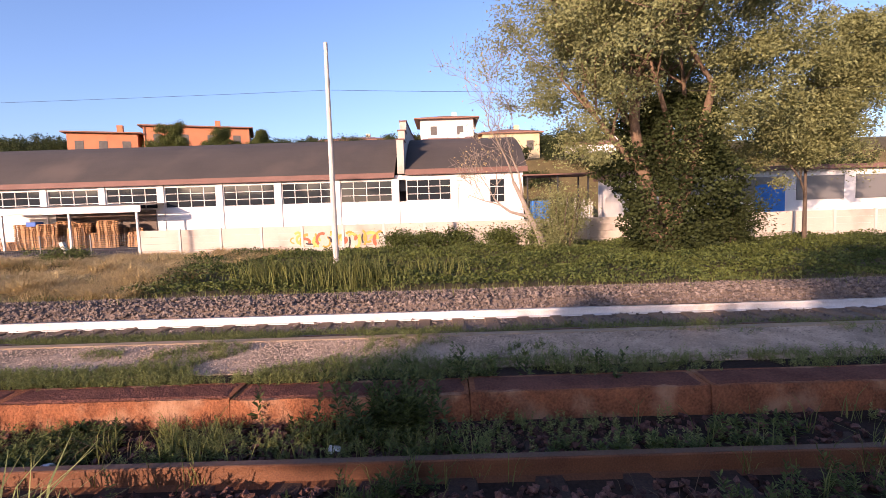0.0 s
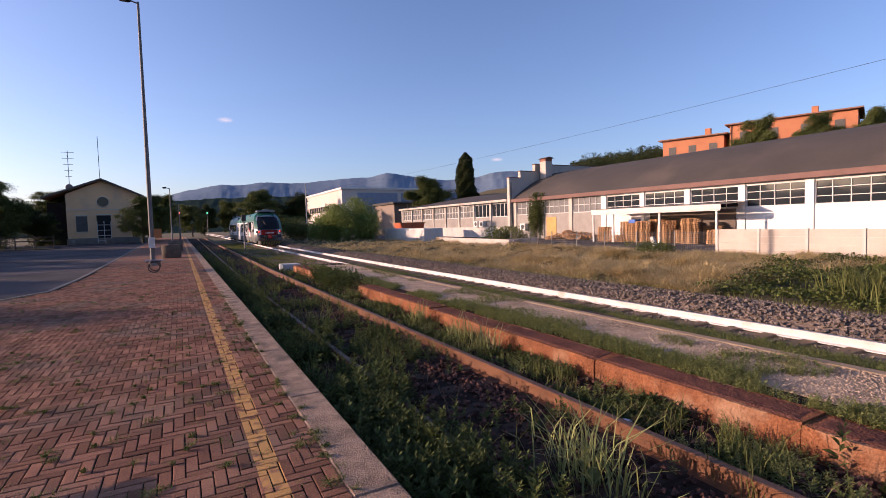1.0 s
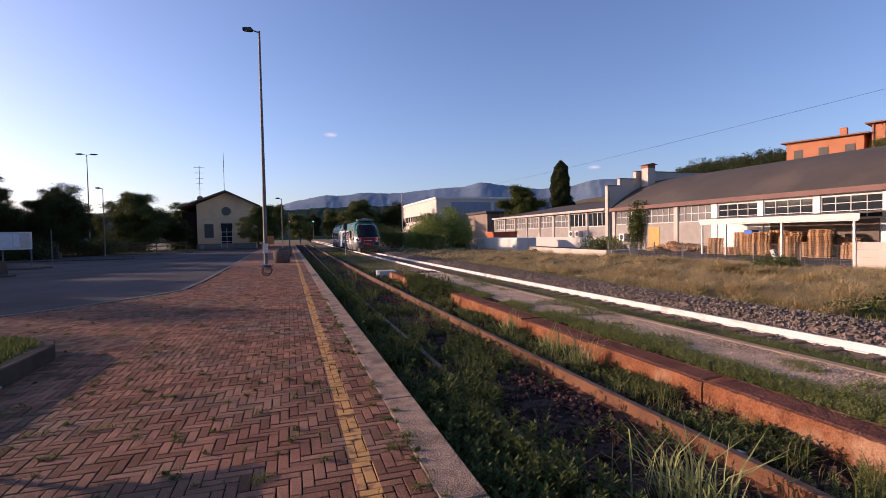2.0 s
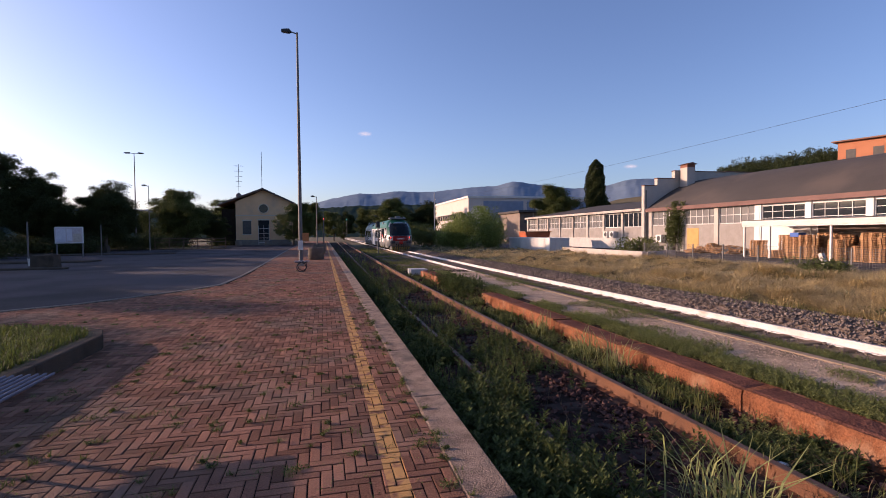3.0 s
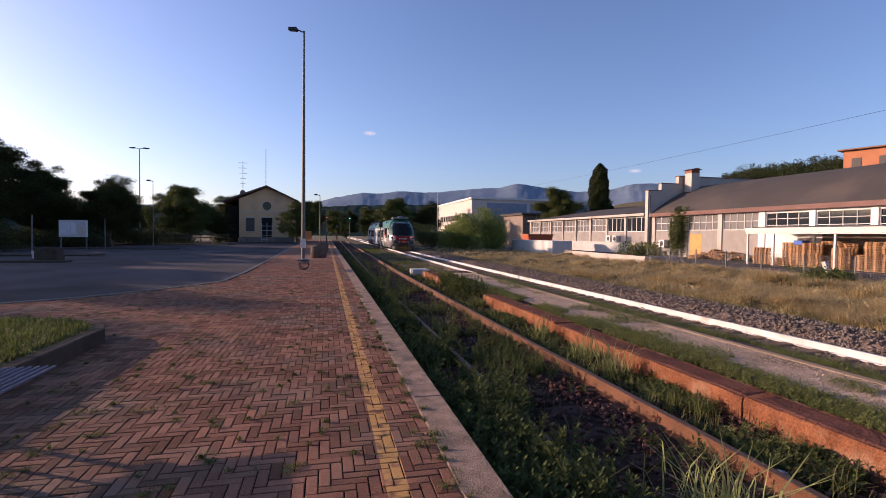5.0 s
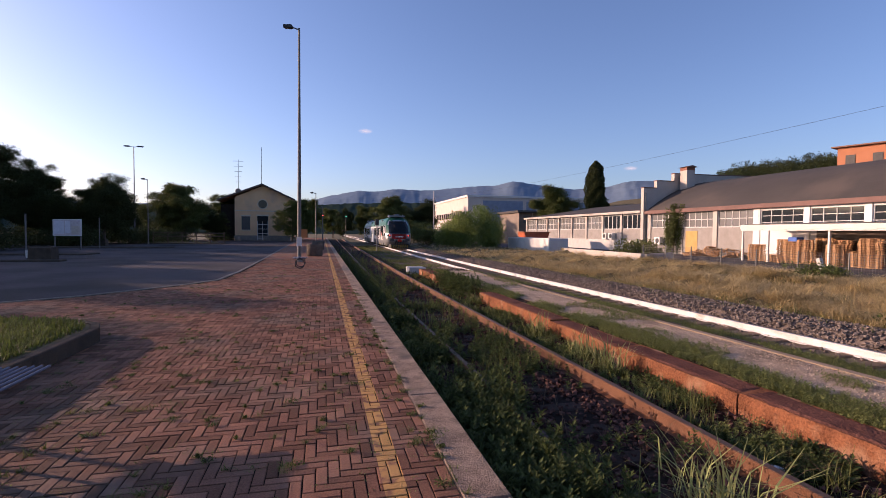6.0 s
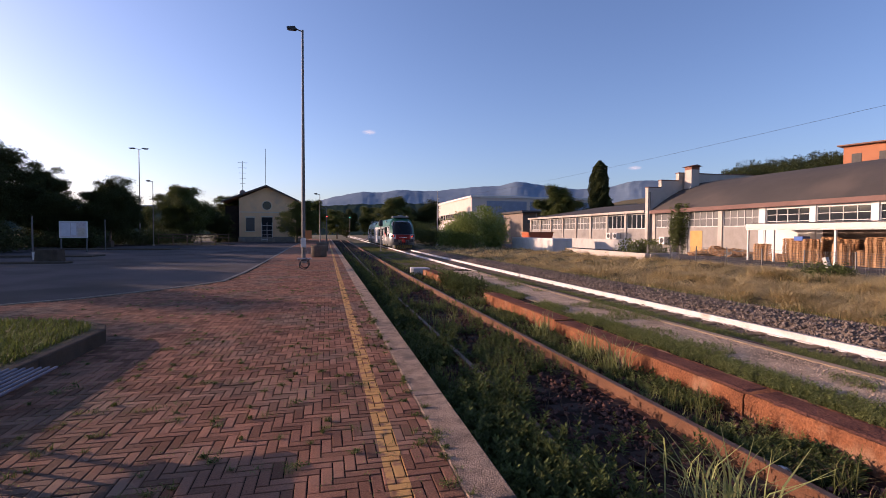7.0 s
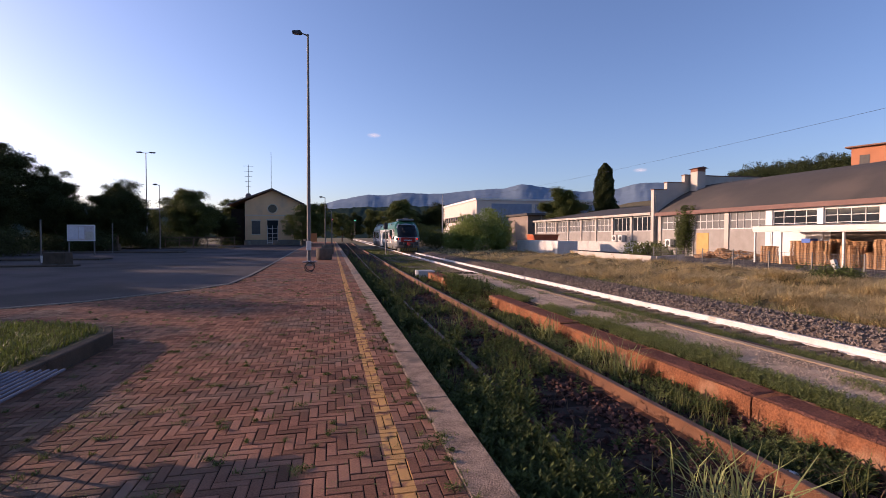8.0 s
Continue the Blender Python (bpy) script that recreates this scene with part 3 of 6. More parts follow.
def pallet(m):
    """One wooden pallet: deck boards, bearers, blocks and bottom boards."""
    p = tagged(new("pallet"), "weathered orange-brown wooden pallet in a stack", "pallet", "stacked pallets")
    p.matrix_world = m

    def row(name, bm, spots):
        me = part(name, bm, M_PALLET, p).data
        for k, at in enumerate(spots):
            o = p.children[-1] if k == 0 else new(name, me)
            o.parent = p
            o.location = at

    row("deck_board", bx(-0.6, 0.6, 0, 0.095, 0.122, 0.144), [(0, -0.4 + i * 0.1165, 0) for i in range(7)])
    row("bearer", bx(0, 0.145, -0.4, 0.395, 0.10, 0.1215), [(x, 0, 0) for x in (-0.6, -0.07, 0.455)])
    row("block", bx(0, 0.145, 0, 0.1, 0.022, 0.0995), [(x, y, 0) for x in (-0.6, -0.07, 0.455) for y in (-0.4, -0.05, 0.295)])
    row("bottom_board", bx(-0.6, 0.6, 0, 0.1, 0, 0.0215), [(0, y, 0) for y in (-0.4, -0.05, 0.295)])
    return p


def pallets():
    stacks = [(34.0, 31.8, 9), (33.7, 30.0, 4), (35.1, 30.2, 12), (35.2, 29.2, 11), (34.0, 28.6, 11), (34.1, 27.7, 12), (35.2, 27.2, 13), (35.3, 26.2, 12),
              (34.0, 25.5, 10), (34.2, 24.5, 7), (35.3, 24.4, 11), (34.0, 23.4, 13), (35.2, 22.4, 9), (34.1, 21.4, 7)]
    first = None
    for x, y, n in stacks:
        for k in range(n):
            m = pose(x + RNG.uniform(-0.04, 0.04), y + RNG.uniform(-0.04, 0.04), -0.4 + 0.146 * k, 0, 0, RNG.uniform(-3, 3) + 90)
            if first is None:
                first = pallet(m)
            else:
                copy_thing(first, m)
    part("crate", bx(33.7, 34.4, 28.3, 29.0, 1.207, 1.52, 0.02), mat("blue_plastic", (0.03, 0.12, 0.45), None, 2, 30, 0.5, 0.05), None, "blue plastic crate on a pallet stack", "crate")
    # tumbled heap against the grey wall
    for k in range(26):
        x, y = RNG.uniform(34.2, 35.6), RNG.uniform(34.5, 40.5)
        h = 0.9 * (1 - abs(y - 36.8) / 4.2)
        copy_thing(first, pose(x, y, -0.4 + max(0.02, h * RNG.uniform(0.1, 1)), RNG.uniform(-16, 16), RNG.uniform(-16, 16), RNG.uniform(0, 180)))


pallets()


def panel_fence():
    """Precast concrete fence: posts and stacked ribbed planks."""
    f = thing("concrete_fence", 24.5, 0, LOW, "beige precast concrete panel fence with painted scrawls", "fence")
    y = 15.4
    h = 1.40
    n = 0
    while y > -46:
        part("post", bx(-0.07, 0.07, y - 0.06, y + 0.06, 0, h + 0.02), M_POST, f)
        for j in range(4):
            z = 0.02 + j * 0.345
            bm = bmesh.new()
            box(bm, -0.02, 0.03, y - 2.0, y - 0.062, z, z + 0.338)
            for r in range(3):
                box(bm, -0.034, -0.0205, y - 1.99, y - 0.07, z + 0.015 + r * 0.11, z + 0.105 + r * 0.11)
            part("panel", bm, M_PANEL, f)
        y -= 2.06
        n += 1
    return f


fence = panel_fence()


def scrawl(y0, y1, z0, z1, n):
    """Loose strokes of spray paint, illegible."""
    for k in range(n):
        bm = bmesh.new()
        cy, cz = y0 + (y1 - y0) * (k + 0.5) / n, (z0 + z1) / 2 + RNG.uniform(-0.1, 0.1)
        r0, r1 = (z1 - z0) / 2 * RNG.uniform(0.3, 1.0), abs(y1 - y0) / n * RNG.uniform(0.8, 2.2)
        w = RNG.uniform(0.03, 0.10)
        ph, sp = RNG.uniform(0, 6.28), RNG.uniform(1.4, 3.6)
        fx = 24.457 - 0.0006 * k
        inner, outer = [], []
        for i in range(17):
            a = ph + sp * i / 16
            c, s = math.cos(a), math.sin(a)
            inner.append(bm.verts.new((fx, cy + c * (r1 - w), cz + s * (r0 - w))))
            outer.append(bm.verts.new((fx, cy + c * (r1 + w), cz + s * (r0 + w))))
        for i in range(16):
            bm.faces.new((inner[i], inner[i + 1], outer[i + 1], outer[i]))
        bmesh.ops.transform(bm, matrix=pose(-24.5, 0, -LOW), verts=bm.verts)
        part("paint_scrawl", bm, M_GRAFFITI[(0, 1, 1, 2, 0, 3)[k % 6]], fence, "illegible spray-painted stroke")


scrawl(7.6, 3.0, -0.2, 0.6, 30)


def mesh_fence():
    f = thing("mesh_fence", 24.8, 15.5, -0.42, "thin grey wire-mesh fence on steel posts", "fence")
    L = 18.5
    for i in range(8):
        part("post", bx(-0.025, 0.025, i * 2.6 - 0.025, i * 2.6 + 0.025, 0, 1.25), M_GALV, f)
    bm = bmesh.new()
    for j in range(9):
        z = 0.06 + j * 0.14
        box(bm, -0.004, 0.004, 0, L, z - 0.004, z + 0.004)
    for i in range(int(L / 0.12)):
        box(bm, 0.005, 0.011, i * 0.12 - 0.003, i * 0.12 + 0.003, 0.05, 1.2)
    part("wire_mesh", bm, M_GALV, f)


mesh_fence()
part("low_wall", prism([(22.6, 31.0), (23.3, 44.6), (23.55, 44.6), (22.9, 30.9)], "z", LOW, 0.22), M_PANEL, None, "low pale concrete retaining wall", "wall", "structure")
part("low_wall", prism([(22.9, 30.75), (27.6, 33.6), (27.6, 33.85), (22.9, 31.0)], "z", LOW, 0.2), M_PANEL, None, "low pale concrete retaining wall", "wall", "structure")

# ---- vegetation tools ----
M_LEAF = mat("leaf", (0.105, 0.125, 0.028), (0.06, 0.078, 0.018), 0.8, 20, 0.6, 0, vary=0.45, translucent=0.25)
M_LEAF_OLIVE = mat("leaf_olive", (0.26, 0.27, 0.115), (0.17, 0.18, 0.072), 0.5, 20, 0.7, 0, vary=0.3, translucent=0.3)
M_LEAF_DARK = mat("leaf_dark", (0.055, 0.068, 0.024), (0.036, 0.048, 0.017), 0.5, 20, 0.65, 0, vary=0.4, translucent=0.3, spec=0.12)
M_WEED = mat("weed_leaf", (0.115, 0.14, 0.04), (0.05, 0.068, 0.02), 1.5, 30, 0.6, 0, vary=0.45, translucent=0.25, spec=0.15)
M_GRASS = mat("grass_blade", (0.19, 0.195, 0.06), (0.095, 0.11, 0.032), 1.2, 30, 0.6, 0, vary=0.4, translucent=0.3, spec=0.18)
M_DRY = mat("dry_grass", (0.66, 0.50, 0.24), (0.34, 0.25, 0.11), 0.8, 30, 0.8, 0, vary=0.4, translucent=0.2)
M_PALEGRASS = mat("pale_grass", (0.30, 0.31, 0.12), (0.20, 0.23, 0.08), 1.2, 30, 0.6, 0, vary=0.35, translucent=0.3)
M_LAWN = mat("lawn_blade", (0.135, 0.165, 0.035), (0.075, 0.10, 0.022), 1.5, 30, 0.6, 0, vary=0.4, translucent=0.35)
M_BAMBOO = mat("bamboo_leaf", (0.21, 0.26, 0.06), (0.13, 0.18, 0.04), 0.5, 20, 0.55, 0, vary=0.4, translucent=0.3)
M_BARK = mat("bark", (0.12, 0.085, 0.06), (0.07, 0.05, 0.038), 3, 30, 0.9, 0.6)
M_PALEBARK = mat("pale_bark", (0.33, 0.27, 0.22), (0.22, 0.175, 0.14), 3, 30, 0.9, 0.3)
M_WILLOWBARK = mat("willow_bark", (0.24, 0.155, 0.10), (0.13, 0.085, 0.055), 3, 30, 0.9, 0.6)
M_LIGHTWEED = mat("light_weed", (0.24, 0.25, 0.08), (0.15, 0.175, 0.05), 1.5, 30, 0.65, 0, vary=0.4, translucent=0.3)
M_STALK = mat("dead_stalk", (0.20, 0.13, 0.07), (0.13, 0.08, 0.045), 2, 30, 0.9, 0.1)


def leaf_cloud(c, size, up=0.0, aspect=0.5):
    """Pointed leaves, two triangles each, round the centres c."""
    n = len(c)
    d = RNG.normal(size=(n, 3))
    d[:, 2] = d[:, 2] * 0.7 + up
    d /= np.linalg.norm(d, axis=1)[:, None]
    s = np.cross(d, RNG.normal(size=(n, 3)))
    s /= np.linalg.norm(s, axis=1)[:, None] + 1e-9
    L = RNG.uniform(size[0], size[1], (n, 1))
    nrm = np.cross(d, s)
    v = np.stack([c - d * L * 0.5, c + s * L * aspect * 0.5 + nrm * L * 0.08, c + d * L * 0.5, c - s * L * aspect * 0.5 + nrm * L * 0.08], 1)
    f = np.arange(n * 4).reshape(n, 4)
    return v.reshape(-1, 3), f


def blades(c, height, width, lean=0.5):
    """Bent grass blades rooted at c: two quads each."""
    n = len(c)
    a = RNG.uniform(0, 2 * math.pi, n)
    dirn = np.stack([np.cos(a), np.sin(a), np.zeros(n)], 1)
    side = np.stack([-np.sin(a), np.cos(a), np.zeros(n)], 1)
    h = RNG.uniform(height[0], height[1], (n, 1))
    b = RNG.uniform(0.1, lean, (n, 1)) * h
    w = RNG.uniform(0.6, 1.2, (n, 1)) * width
    up = np.array([[0, 0, 1.0]])
    p0, p1, p2 = c, c + up * h * 0.6 + dirn * b * 0.35, c + up * h * RNG.uniform(0.75, 1, (n, 1)) + dirn * b
    v = np.stack([p0 - side * w, p0 + side * w, p1 + side * w * 0.8, p1 - side * w * 0.8, p2 + side * w * 0.15, p2 - side * w * 0.15], 1)
    k = (np.arange(n) * 6)[:, None]
    f = np.concatenate([k + np.array([[0, 1, 2, 3]]), k + np.array([[3, 2, 4, 5]])], 0)
    return v.reshape(-1, 3), f


def stuff(name, vf, material, label, category):
    return link_mesh(name, mesh_from(name, *vf), material, None, label, category, "stuff")


def limbs(bm, rnd, p, d, length, r, depth, tips, spread=0.75, segs=4, rise=0.12):
    pts, rad = [p.copy()], [r]
    for i in range(segs):
        d = (d + Vector((rnd.uniform(-1, 1), rnd.uniform(-1, 1), rnd.uniform(-0.6, 0.9))) * 0.20 + Vector((0, 0, rise * 0.5))).normalized()
        p = p + d * (length / segs)
        pts.append(p.copy())
        rad.append(r * (1 - 0.55 * (i + 1) / segs))
        if depth <= 2 and i >= 1:
            tips.append((p.copy(), depth))
    tube(bm, pts, rad, 7 if depth > 2 else 4, False)
    if depth == 0:
        tips.append((p.copy(), 0))
        return
    for k in range(rnd.choice((2, 3, 3, 4))):
        j = rnd.randint(2, segs)
        a = d.orthogonal().normalized()
        a.rotate(Matrix.Rotation(rnd.uniform(0, 6.28), 3, d))
        nd = (d * rnd.uniform(0.5, 1.0) + a * rnd.uniform(0.5, 1.0) * spread * 1.5 + Vector((0, 0, rise))).normalized()
        limbs(bm, rnd, pts[j], nd, length * rnd.uniform(0.6, 0.82), max(rad[j] * 0.65, 0.012), depth - 1, tips, spread, segs, rise)


def in_ball(n):
    """Random points round a centre, thinning out to a ragged rim."""
    u = RNG.normal(size=(n, 3)) * 0.52
    r = np.linalg.norm(u, axis=1)[:, None]
    return u * np.minimum(1.0, 1.55 * RNG.uniform(0.4, 1.0, (n, 1)) / r)


def make_tree(seed, h, trunk_r, nleaf, leaf, clump, label, leaf_mat, stems=1, first=0.32, spread=0.75, rise=0.12, depth=4, flat=1.0, low=0.0, mass=None, bark=None, thin=None):
    rnd = random.Random(seed)
    bm = bmesh.new()
    tips = []
    for s in range(stems):
        a = 6.28 * s / stems + rnd.uniform(-0.4, 0.4)
        lean = 0.0 if stems == 1 else 0.28
        limbs(bm, rnd, Vector((math.cos(a) * lean * 0.9, math.sin(a) * lean * 0.9, -0.1)), Vector((math.cos(a) * lean + rnd.uniform(-0.1, 0.1), math.sin(a) * lean, 1)).normalized(), h * first, trunk_r * rnd.uniform(0.75, 1.0), depth, tips, spread, 4, rise)
    t = tagged(new("tree"), label, "tree", "trees")
    pts = np.array([tuple(p) for p, _ in tips])
    zmax = pts[:, 2].max()
    pts = pts * np.array([1, 1, h / zmax])
    for v in bm.verts:
        v.co.z *= h / zmax
    part("trunk", bm, bark or M_BARK, t, smooth=True)
    w = RNG.gamma(1.2, 1.0, len(pts))
    idx = RNG.choice(len(pts), nleaf, p=w / w.sum())
    c = pts[idx] + in_ball(nleaf) * clump * RNG.uniform(0.7, 2.2, (len(pts), 1))[idx] * np.array([1, 1, 0.7 * flat])
    if mass:
        # further clumps fill an uneven round crown: half its leaves
        rx, ry, zc, rz, k = mass
        u = RNG.normal(size=(k, 3))
        u /= np.linalg.norm(u, axis=1)[:, None]
        u *= RNG.uniform(0.45, 1.0, (k, 1)) * (1 + 0.22 * np.sin(3 * np.arctan2(u[:, 1:2], u[:, 0:1]) + seed))
        q = u * np.array([rx, ry, rz]) + np.array([0, 0, zc])
        # clumps that would hang apart from the rest are left out
        near = np.sort(np.linalg.norm(q[:, None] - np.concatenate([q, pts[::max(1, len(pts) // 400)]])[None], axis=2), axis=1)[:, 4]
        q = q[near < max(clump * 2.0, np.percentile(near, 80))]
        k = len(q)
        i2 = RNG.integers(0, k, nleaf)
        c2 = q[i2] + in_ball(nleaf) * clump * RNG.uniform(1.0, 2.3, (k, 1))[i2] * np.array([1, 1, 0.72])
        c = np.concatenate([c, c2[::2]])
    if thin is not None:
        c = c[RNG.uniform(0, 1, len(c)) < thin(c)]
    c = c[c[:, 2] > low + 0.05]
    link_mesh("crown", mesh_from("crown", *leaf_cloud(c, leaf, 0.1, 0.6)), leaf_mat, t)
    return t

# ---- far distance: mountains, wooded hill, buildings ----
# the mountain colour holds the pale blue of distance haze
M_HAZE_MOUNT = mat("haze_tinted_mountain", (0.185, 0.245, 0.315), (0.155, 0.21, 0.265), 0.004, 0.03, 1.0, 0, spec=0)
M_HILL = mat("far_wood", (0.035, 0.055, 0.045), (0.025, 0.042, 0.035), 0.02, 0.12, 1.0, 0, spec=0)


def ridge(name, prof, r0, r1, m, label, rough, seed):
    """A solid ridge in the distance: foot at r0, crest at r1, elevation in degrees by azimuth in degrees."""
    az = np.arange(prof[0][0], prof[-1][0] + 0.01, 0.25)
    el = np.interp(az, [p[0] for p in prof], [p[1] for p in prof])
    el = np.convolve(np.pad(el, 4, mode="edge"), np.hanning(11)[1:-1] / np.hanning(11).sum(), mode="valid")
    rows = 22
    v = []
    for k in range(rows):
        s = k / (rows - 2) if k < rows - 1 else 1.25
        r = r0 + (r1 - r0) * s
        for a, e in zip(az, el):
            top = 1.65 + math.tan(radians(e)) * r1
            n = noise.fractal(Vector((a * 1.3, s * 3, seed)), 1.0, 2.0, 6) * rough
            z = LOW - 2 + (top + 2 - LOW) * (math.sin(min(s, 1) * math.pi / 2) ** 1.2) + n * r1 * (0.08 + 0.92 * min(s, 1) ** 6)
            z += noise.fractal(Vector((a * 2.6 + s * 2, s * 9, seed + 5)), 1.0, 2.0, 4) * rough * 0.8 * r1 * min(1, 3 * s) * (1 - 0.6 * s)
            if k == rows - 1:
                z = LOW - 2
            v.append((math.sin(radians(a)) * r, math.cos(radians(a)) * r, z))
    w = len(az)
    f = np.array([(j * w + i, j * w + i + 1, (j + 1) * w + i + 1, (j + 1) * w + i) for j in range(rows - 1) for i in range(w - 1)])
    me = mesh_from(name, np.array(v), f)
    for p in me.polygons:
        p.use_smooth = True
    return link_mesh(name, me, m, None, label, "mountains", "structure")


ridge("backdrop", [(-70, 2.2), (-30, 2.6), (-8, 2.6), (-1, 3.4), (0.2, 3.8), (2.2, 4.2), (4, 4.6), (6, 4.5), (8.3, 4.85), (11.3, 4.7), (14, 4.9), (17.3, 5.25), (20, 5.3), (22.2, 5.85), (24, 5.5), (26.3, 5.2), (29, 4.8), (33, 5.1), (34.5, 5.6), (36.5, 5.6), (45, 5.2), (70, 4.5), (130, 4)], 1500, 2600, M_HAZE_MOUNT, "mountain range on the horizon, coloured pale blue for haze", 0.0020, 3)
ridge("backdrop", [(-70, 1.6), (-20, 1.8), (-6, 2.4), (0, 3.0), (4, 3.2), (9, 3.3), (14, 3.4), (24, 3.2), (40, 2.8)], 400, 700, M_HILL, "dark wooded foothill", 0.004, 8)

def cloud_material():
    """A wisp of white that thins out towards its edges, self-lit in place of sunlight."""
    m = bpy.data.materials.new("self_lit_cloud")
    m.use_nodes = True
    n, l = m.node_tree.nodes, m.node_tree.links
    tc = n.new("ShaderNodeTexCoord")
    grad = n.new("ShaderNodeTexGradient")
    grad.gradient_type = "SPHERICAL"
    l.new(tc.outputs["Object"], grad.inputs["Vector"])
    tex = n.new("ShaderNodeTexNoise")
    tex.inputs["Scale"].default_value, tex.inputs["Detail"].default_value = 3.0, 6
    l.new(tc.outputs["Object"], tex.inputs["Vector"])
    mul = n.new("ShaderNodeMath")
    mul.operation = "MULTIPLY"
    l.new(grad.outputs["Fac"], mul.inputs[0])
    l.new(tex.outputs["Fac"], mul.inputs[1])
    rng = n.new("ShaderNodeMapRange")
    rng.inputs["From Min"].default_value, rng.inputs["From Max"].default_value, rng.inputs["To Max"].default_value = 0.08, 0.5, 0.75
    l.new(mul.outputs[0], rng.inputs["Value"])
    # emission stands in for the sunlight on the cloud
    clear, white, mix = n.new("ShaderNodeBsdfTransparent"), n.new("ShaderNodeEmission"), n.new("ShaderNodeMixShader")
    white.inputs["Color"].default_value, white.inputs["Strength"].default_value = (0.85, 0.82, 0.84, 1), 0.75
    l.new(rng.outputs[0], mix.inputs["Fac"])
    l.new(clear.outputs[0], mix.inputs[1])
    l.new(white.outputs[0], mix.inputs[2])
    l.new(mix.outputs[0], n["Material Output"].inputs["Surface"])
    return m


M_CLOUD = cloud_material()
for caz, cel, cw, chh in ((4.85, 11.5, 46, 17), (34.9, 7.2, 42, 14)):
    r = 2500
    bm = bmesh.new()
    bmesh.ops.create_circle(bm, cap_ends=True, segments=28, radius=1.0)
    cl = part("cloud", bm, M_CLOUD, None, "small white wisp of cloud in the sky", "cloud", "structure")
    cl.matrix_world = pose(math.sin(radians(caz)) * r, math.cos(radians(caz)) * r, math.tan(radians(cel)) * r, 90, 0, -caz) @ Matrix.Diagonal((cw, chh, 1, 1))

# slope with houses behind the factory
part("hillside", prism([(66, LOW - 0.5), (76, 8.5), (90, 12.0), (110, 14.5), (150, 18), (220, 20), (300, LOW - 0.5)], "y", -140, 135), M_FIELD, None, "green slope behind the factory", "hill", "structure")

M_ORANGE = mat("orange_render", (0.50, 0.20, 0.10), (0.43, 0.165, 0.085), 0.8, 30, 0.85, 0.05)
M_TILE = mat("roof_tile", (0.30, 0.16, 0.11), (0.21, 0.11, 0.08), 1.5, 30, 0.85, 0.3)
M_CREAM = mat("cream_render", (0.62, 0.52, 0.40), (0.55, 0.45, 0.34), 0.8, 30, 0.85, 0.05)
M_PEACH = mat("peach_render", (0.82, 0.52, 0.29), (0.70, 0.43, 0.24), 0.6, 30, 0.9, 0.08, stain=(0.50, 0.35, 0.25))
M_SHUTTER = mat("shutter", (0.12, 0.11, 0.10), (0.08, 0.075, 0.07), 3, 30, 0.7, 0.05)


def block_of_flats(name, x, y, z, w, d, h, rz, wall, roof, label, floors, cols, pitch=1.0, over=0.6):
    """A house seen from its -x face: walls, hipped roof, windows with shutters."""
    b = thing(name, x, y, z, label, "house", "", rz)
    part("wall", bx(0, d, -w / 2, w / 2, -4, h), wall, b)
    bm = bmesh.new()
    lo = [bm.verts.new(p) for p in ((-over, -w / 2 - over, h), (d + over, -w / 2 - over, h), (d + over, w / 2 + over, h), (-over, w / 2 + over, h))]
    mid = [bm.verts.new((v.co.x, v.co.y, h + 0.18)) for v in lo]
    hi = [bm.verts.new(p) for p in ((d / 2, -w / 2 + d / 2, h + 0.18 + pitch), (d / 2, w / 2 - d / 2, h + 0.18 + pitch))]
    bm.faces.new(lo[::-1])
    for i in range(4):
        bm.faces.new((lo[i], lo[(i + 1) % 4], mid[(i + 1) % 4], mid[i]))
    bm.faces.new((mid[0], mid[1], hi[0]))
    bm.faces.new((mid[1], mid[2], hi[1], hi[0]))
    bm.faces.new((mid[2], mid[3], hi[1]))
    bm.faces.new((mid[3], mid[0], hi[0], hi[1]))
    part("roof", bm, roof, b)
    for f in range(floors):
        zc = h - 1.9 - 3.0 * f
        for c in range(cols):
            yc = -w / 2 + w * (c + 0.5) / cols
            win = part("window", bx(-0.05, -0.004, yc - 0.55, yc + 0.55, zc - 0.75, zc + 0.75), M_SHUTTER, b)
            part("sill", bx(-0.12, -0.052, yc - 0.65, yc + 0.65, zc - 0.85, zc - 0.755), wall, win)
        for c in range(max(1, cols // 2)):
            xc = d * (c + 0.5) / max(1, cols // 2)
            part("window", bx(xc - 0.5, xc + 0.5, -w / 2 - 0.05, -w / 2 - 0.004, zc - 0.75, zc + 0.75), M_SHUTTER, b)
    part("chimney", bx(d * 0.4, d * 0.4 + 0.8, -w * 0.2, -w * 0.2 + 0.8, h, h + 1.8), wall, b)
    return b


fl = block_of_flats("apartment_house", 77.6, 38.2, 7, 15, 10, 8.4, 20, M_ORANGE, M_TILE, "orange rendered apartment house with a shallow tiled roof", 2, 4, 0.6)
aw = part("awning", prism([(-1.4, 4.3), (-0.05, 5.1), (-0.05, 5.15), (-1.4, 4.36)], "y", 2.9, 6.6), M_AWNING, fl, "cream sun awning")
part("downpipe", tube(bmesh.new(), [(-0.08, 7.3, 0), (-0.08, 7.3, 8.3)], 0.06, 6), M_TILE, fl)
block_of_flats("apartment_house", 73.2, 50.2, 7, 9, 9, 7.2, 20, M_ORANGE, M_TILE, "lower orange rendered apartment house with a tiled roof", 2, 3, 0.6)
block_of_flats("villa", 84, -1.0, 9, 9, 9, 7.6, 0, M_WHITE, M_TILE, "white villa with a brown tiled roof on the slope", 1, 2, 1.2, 1.0)
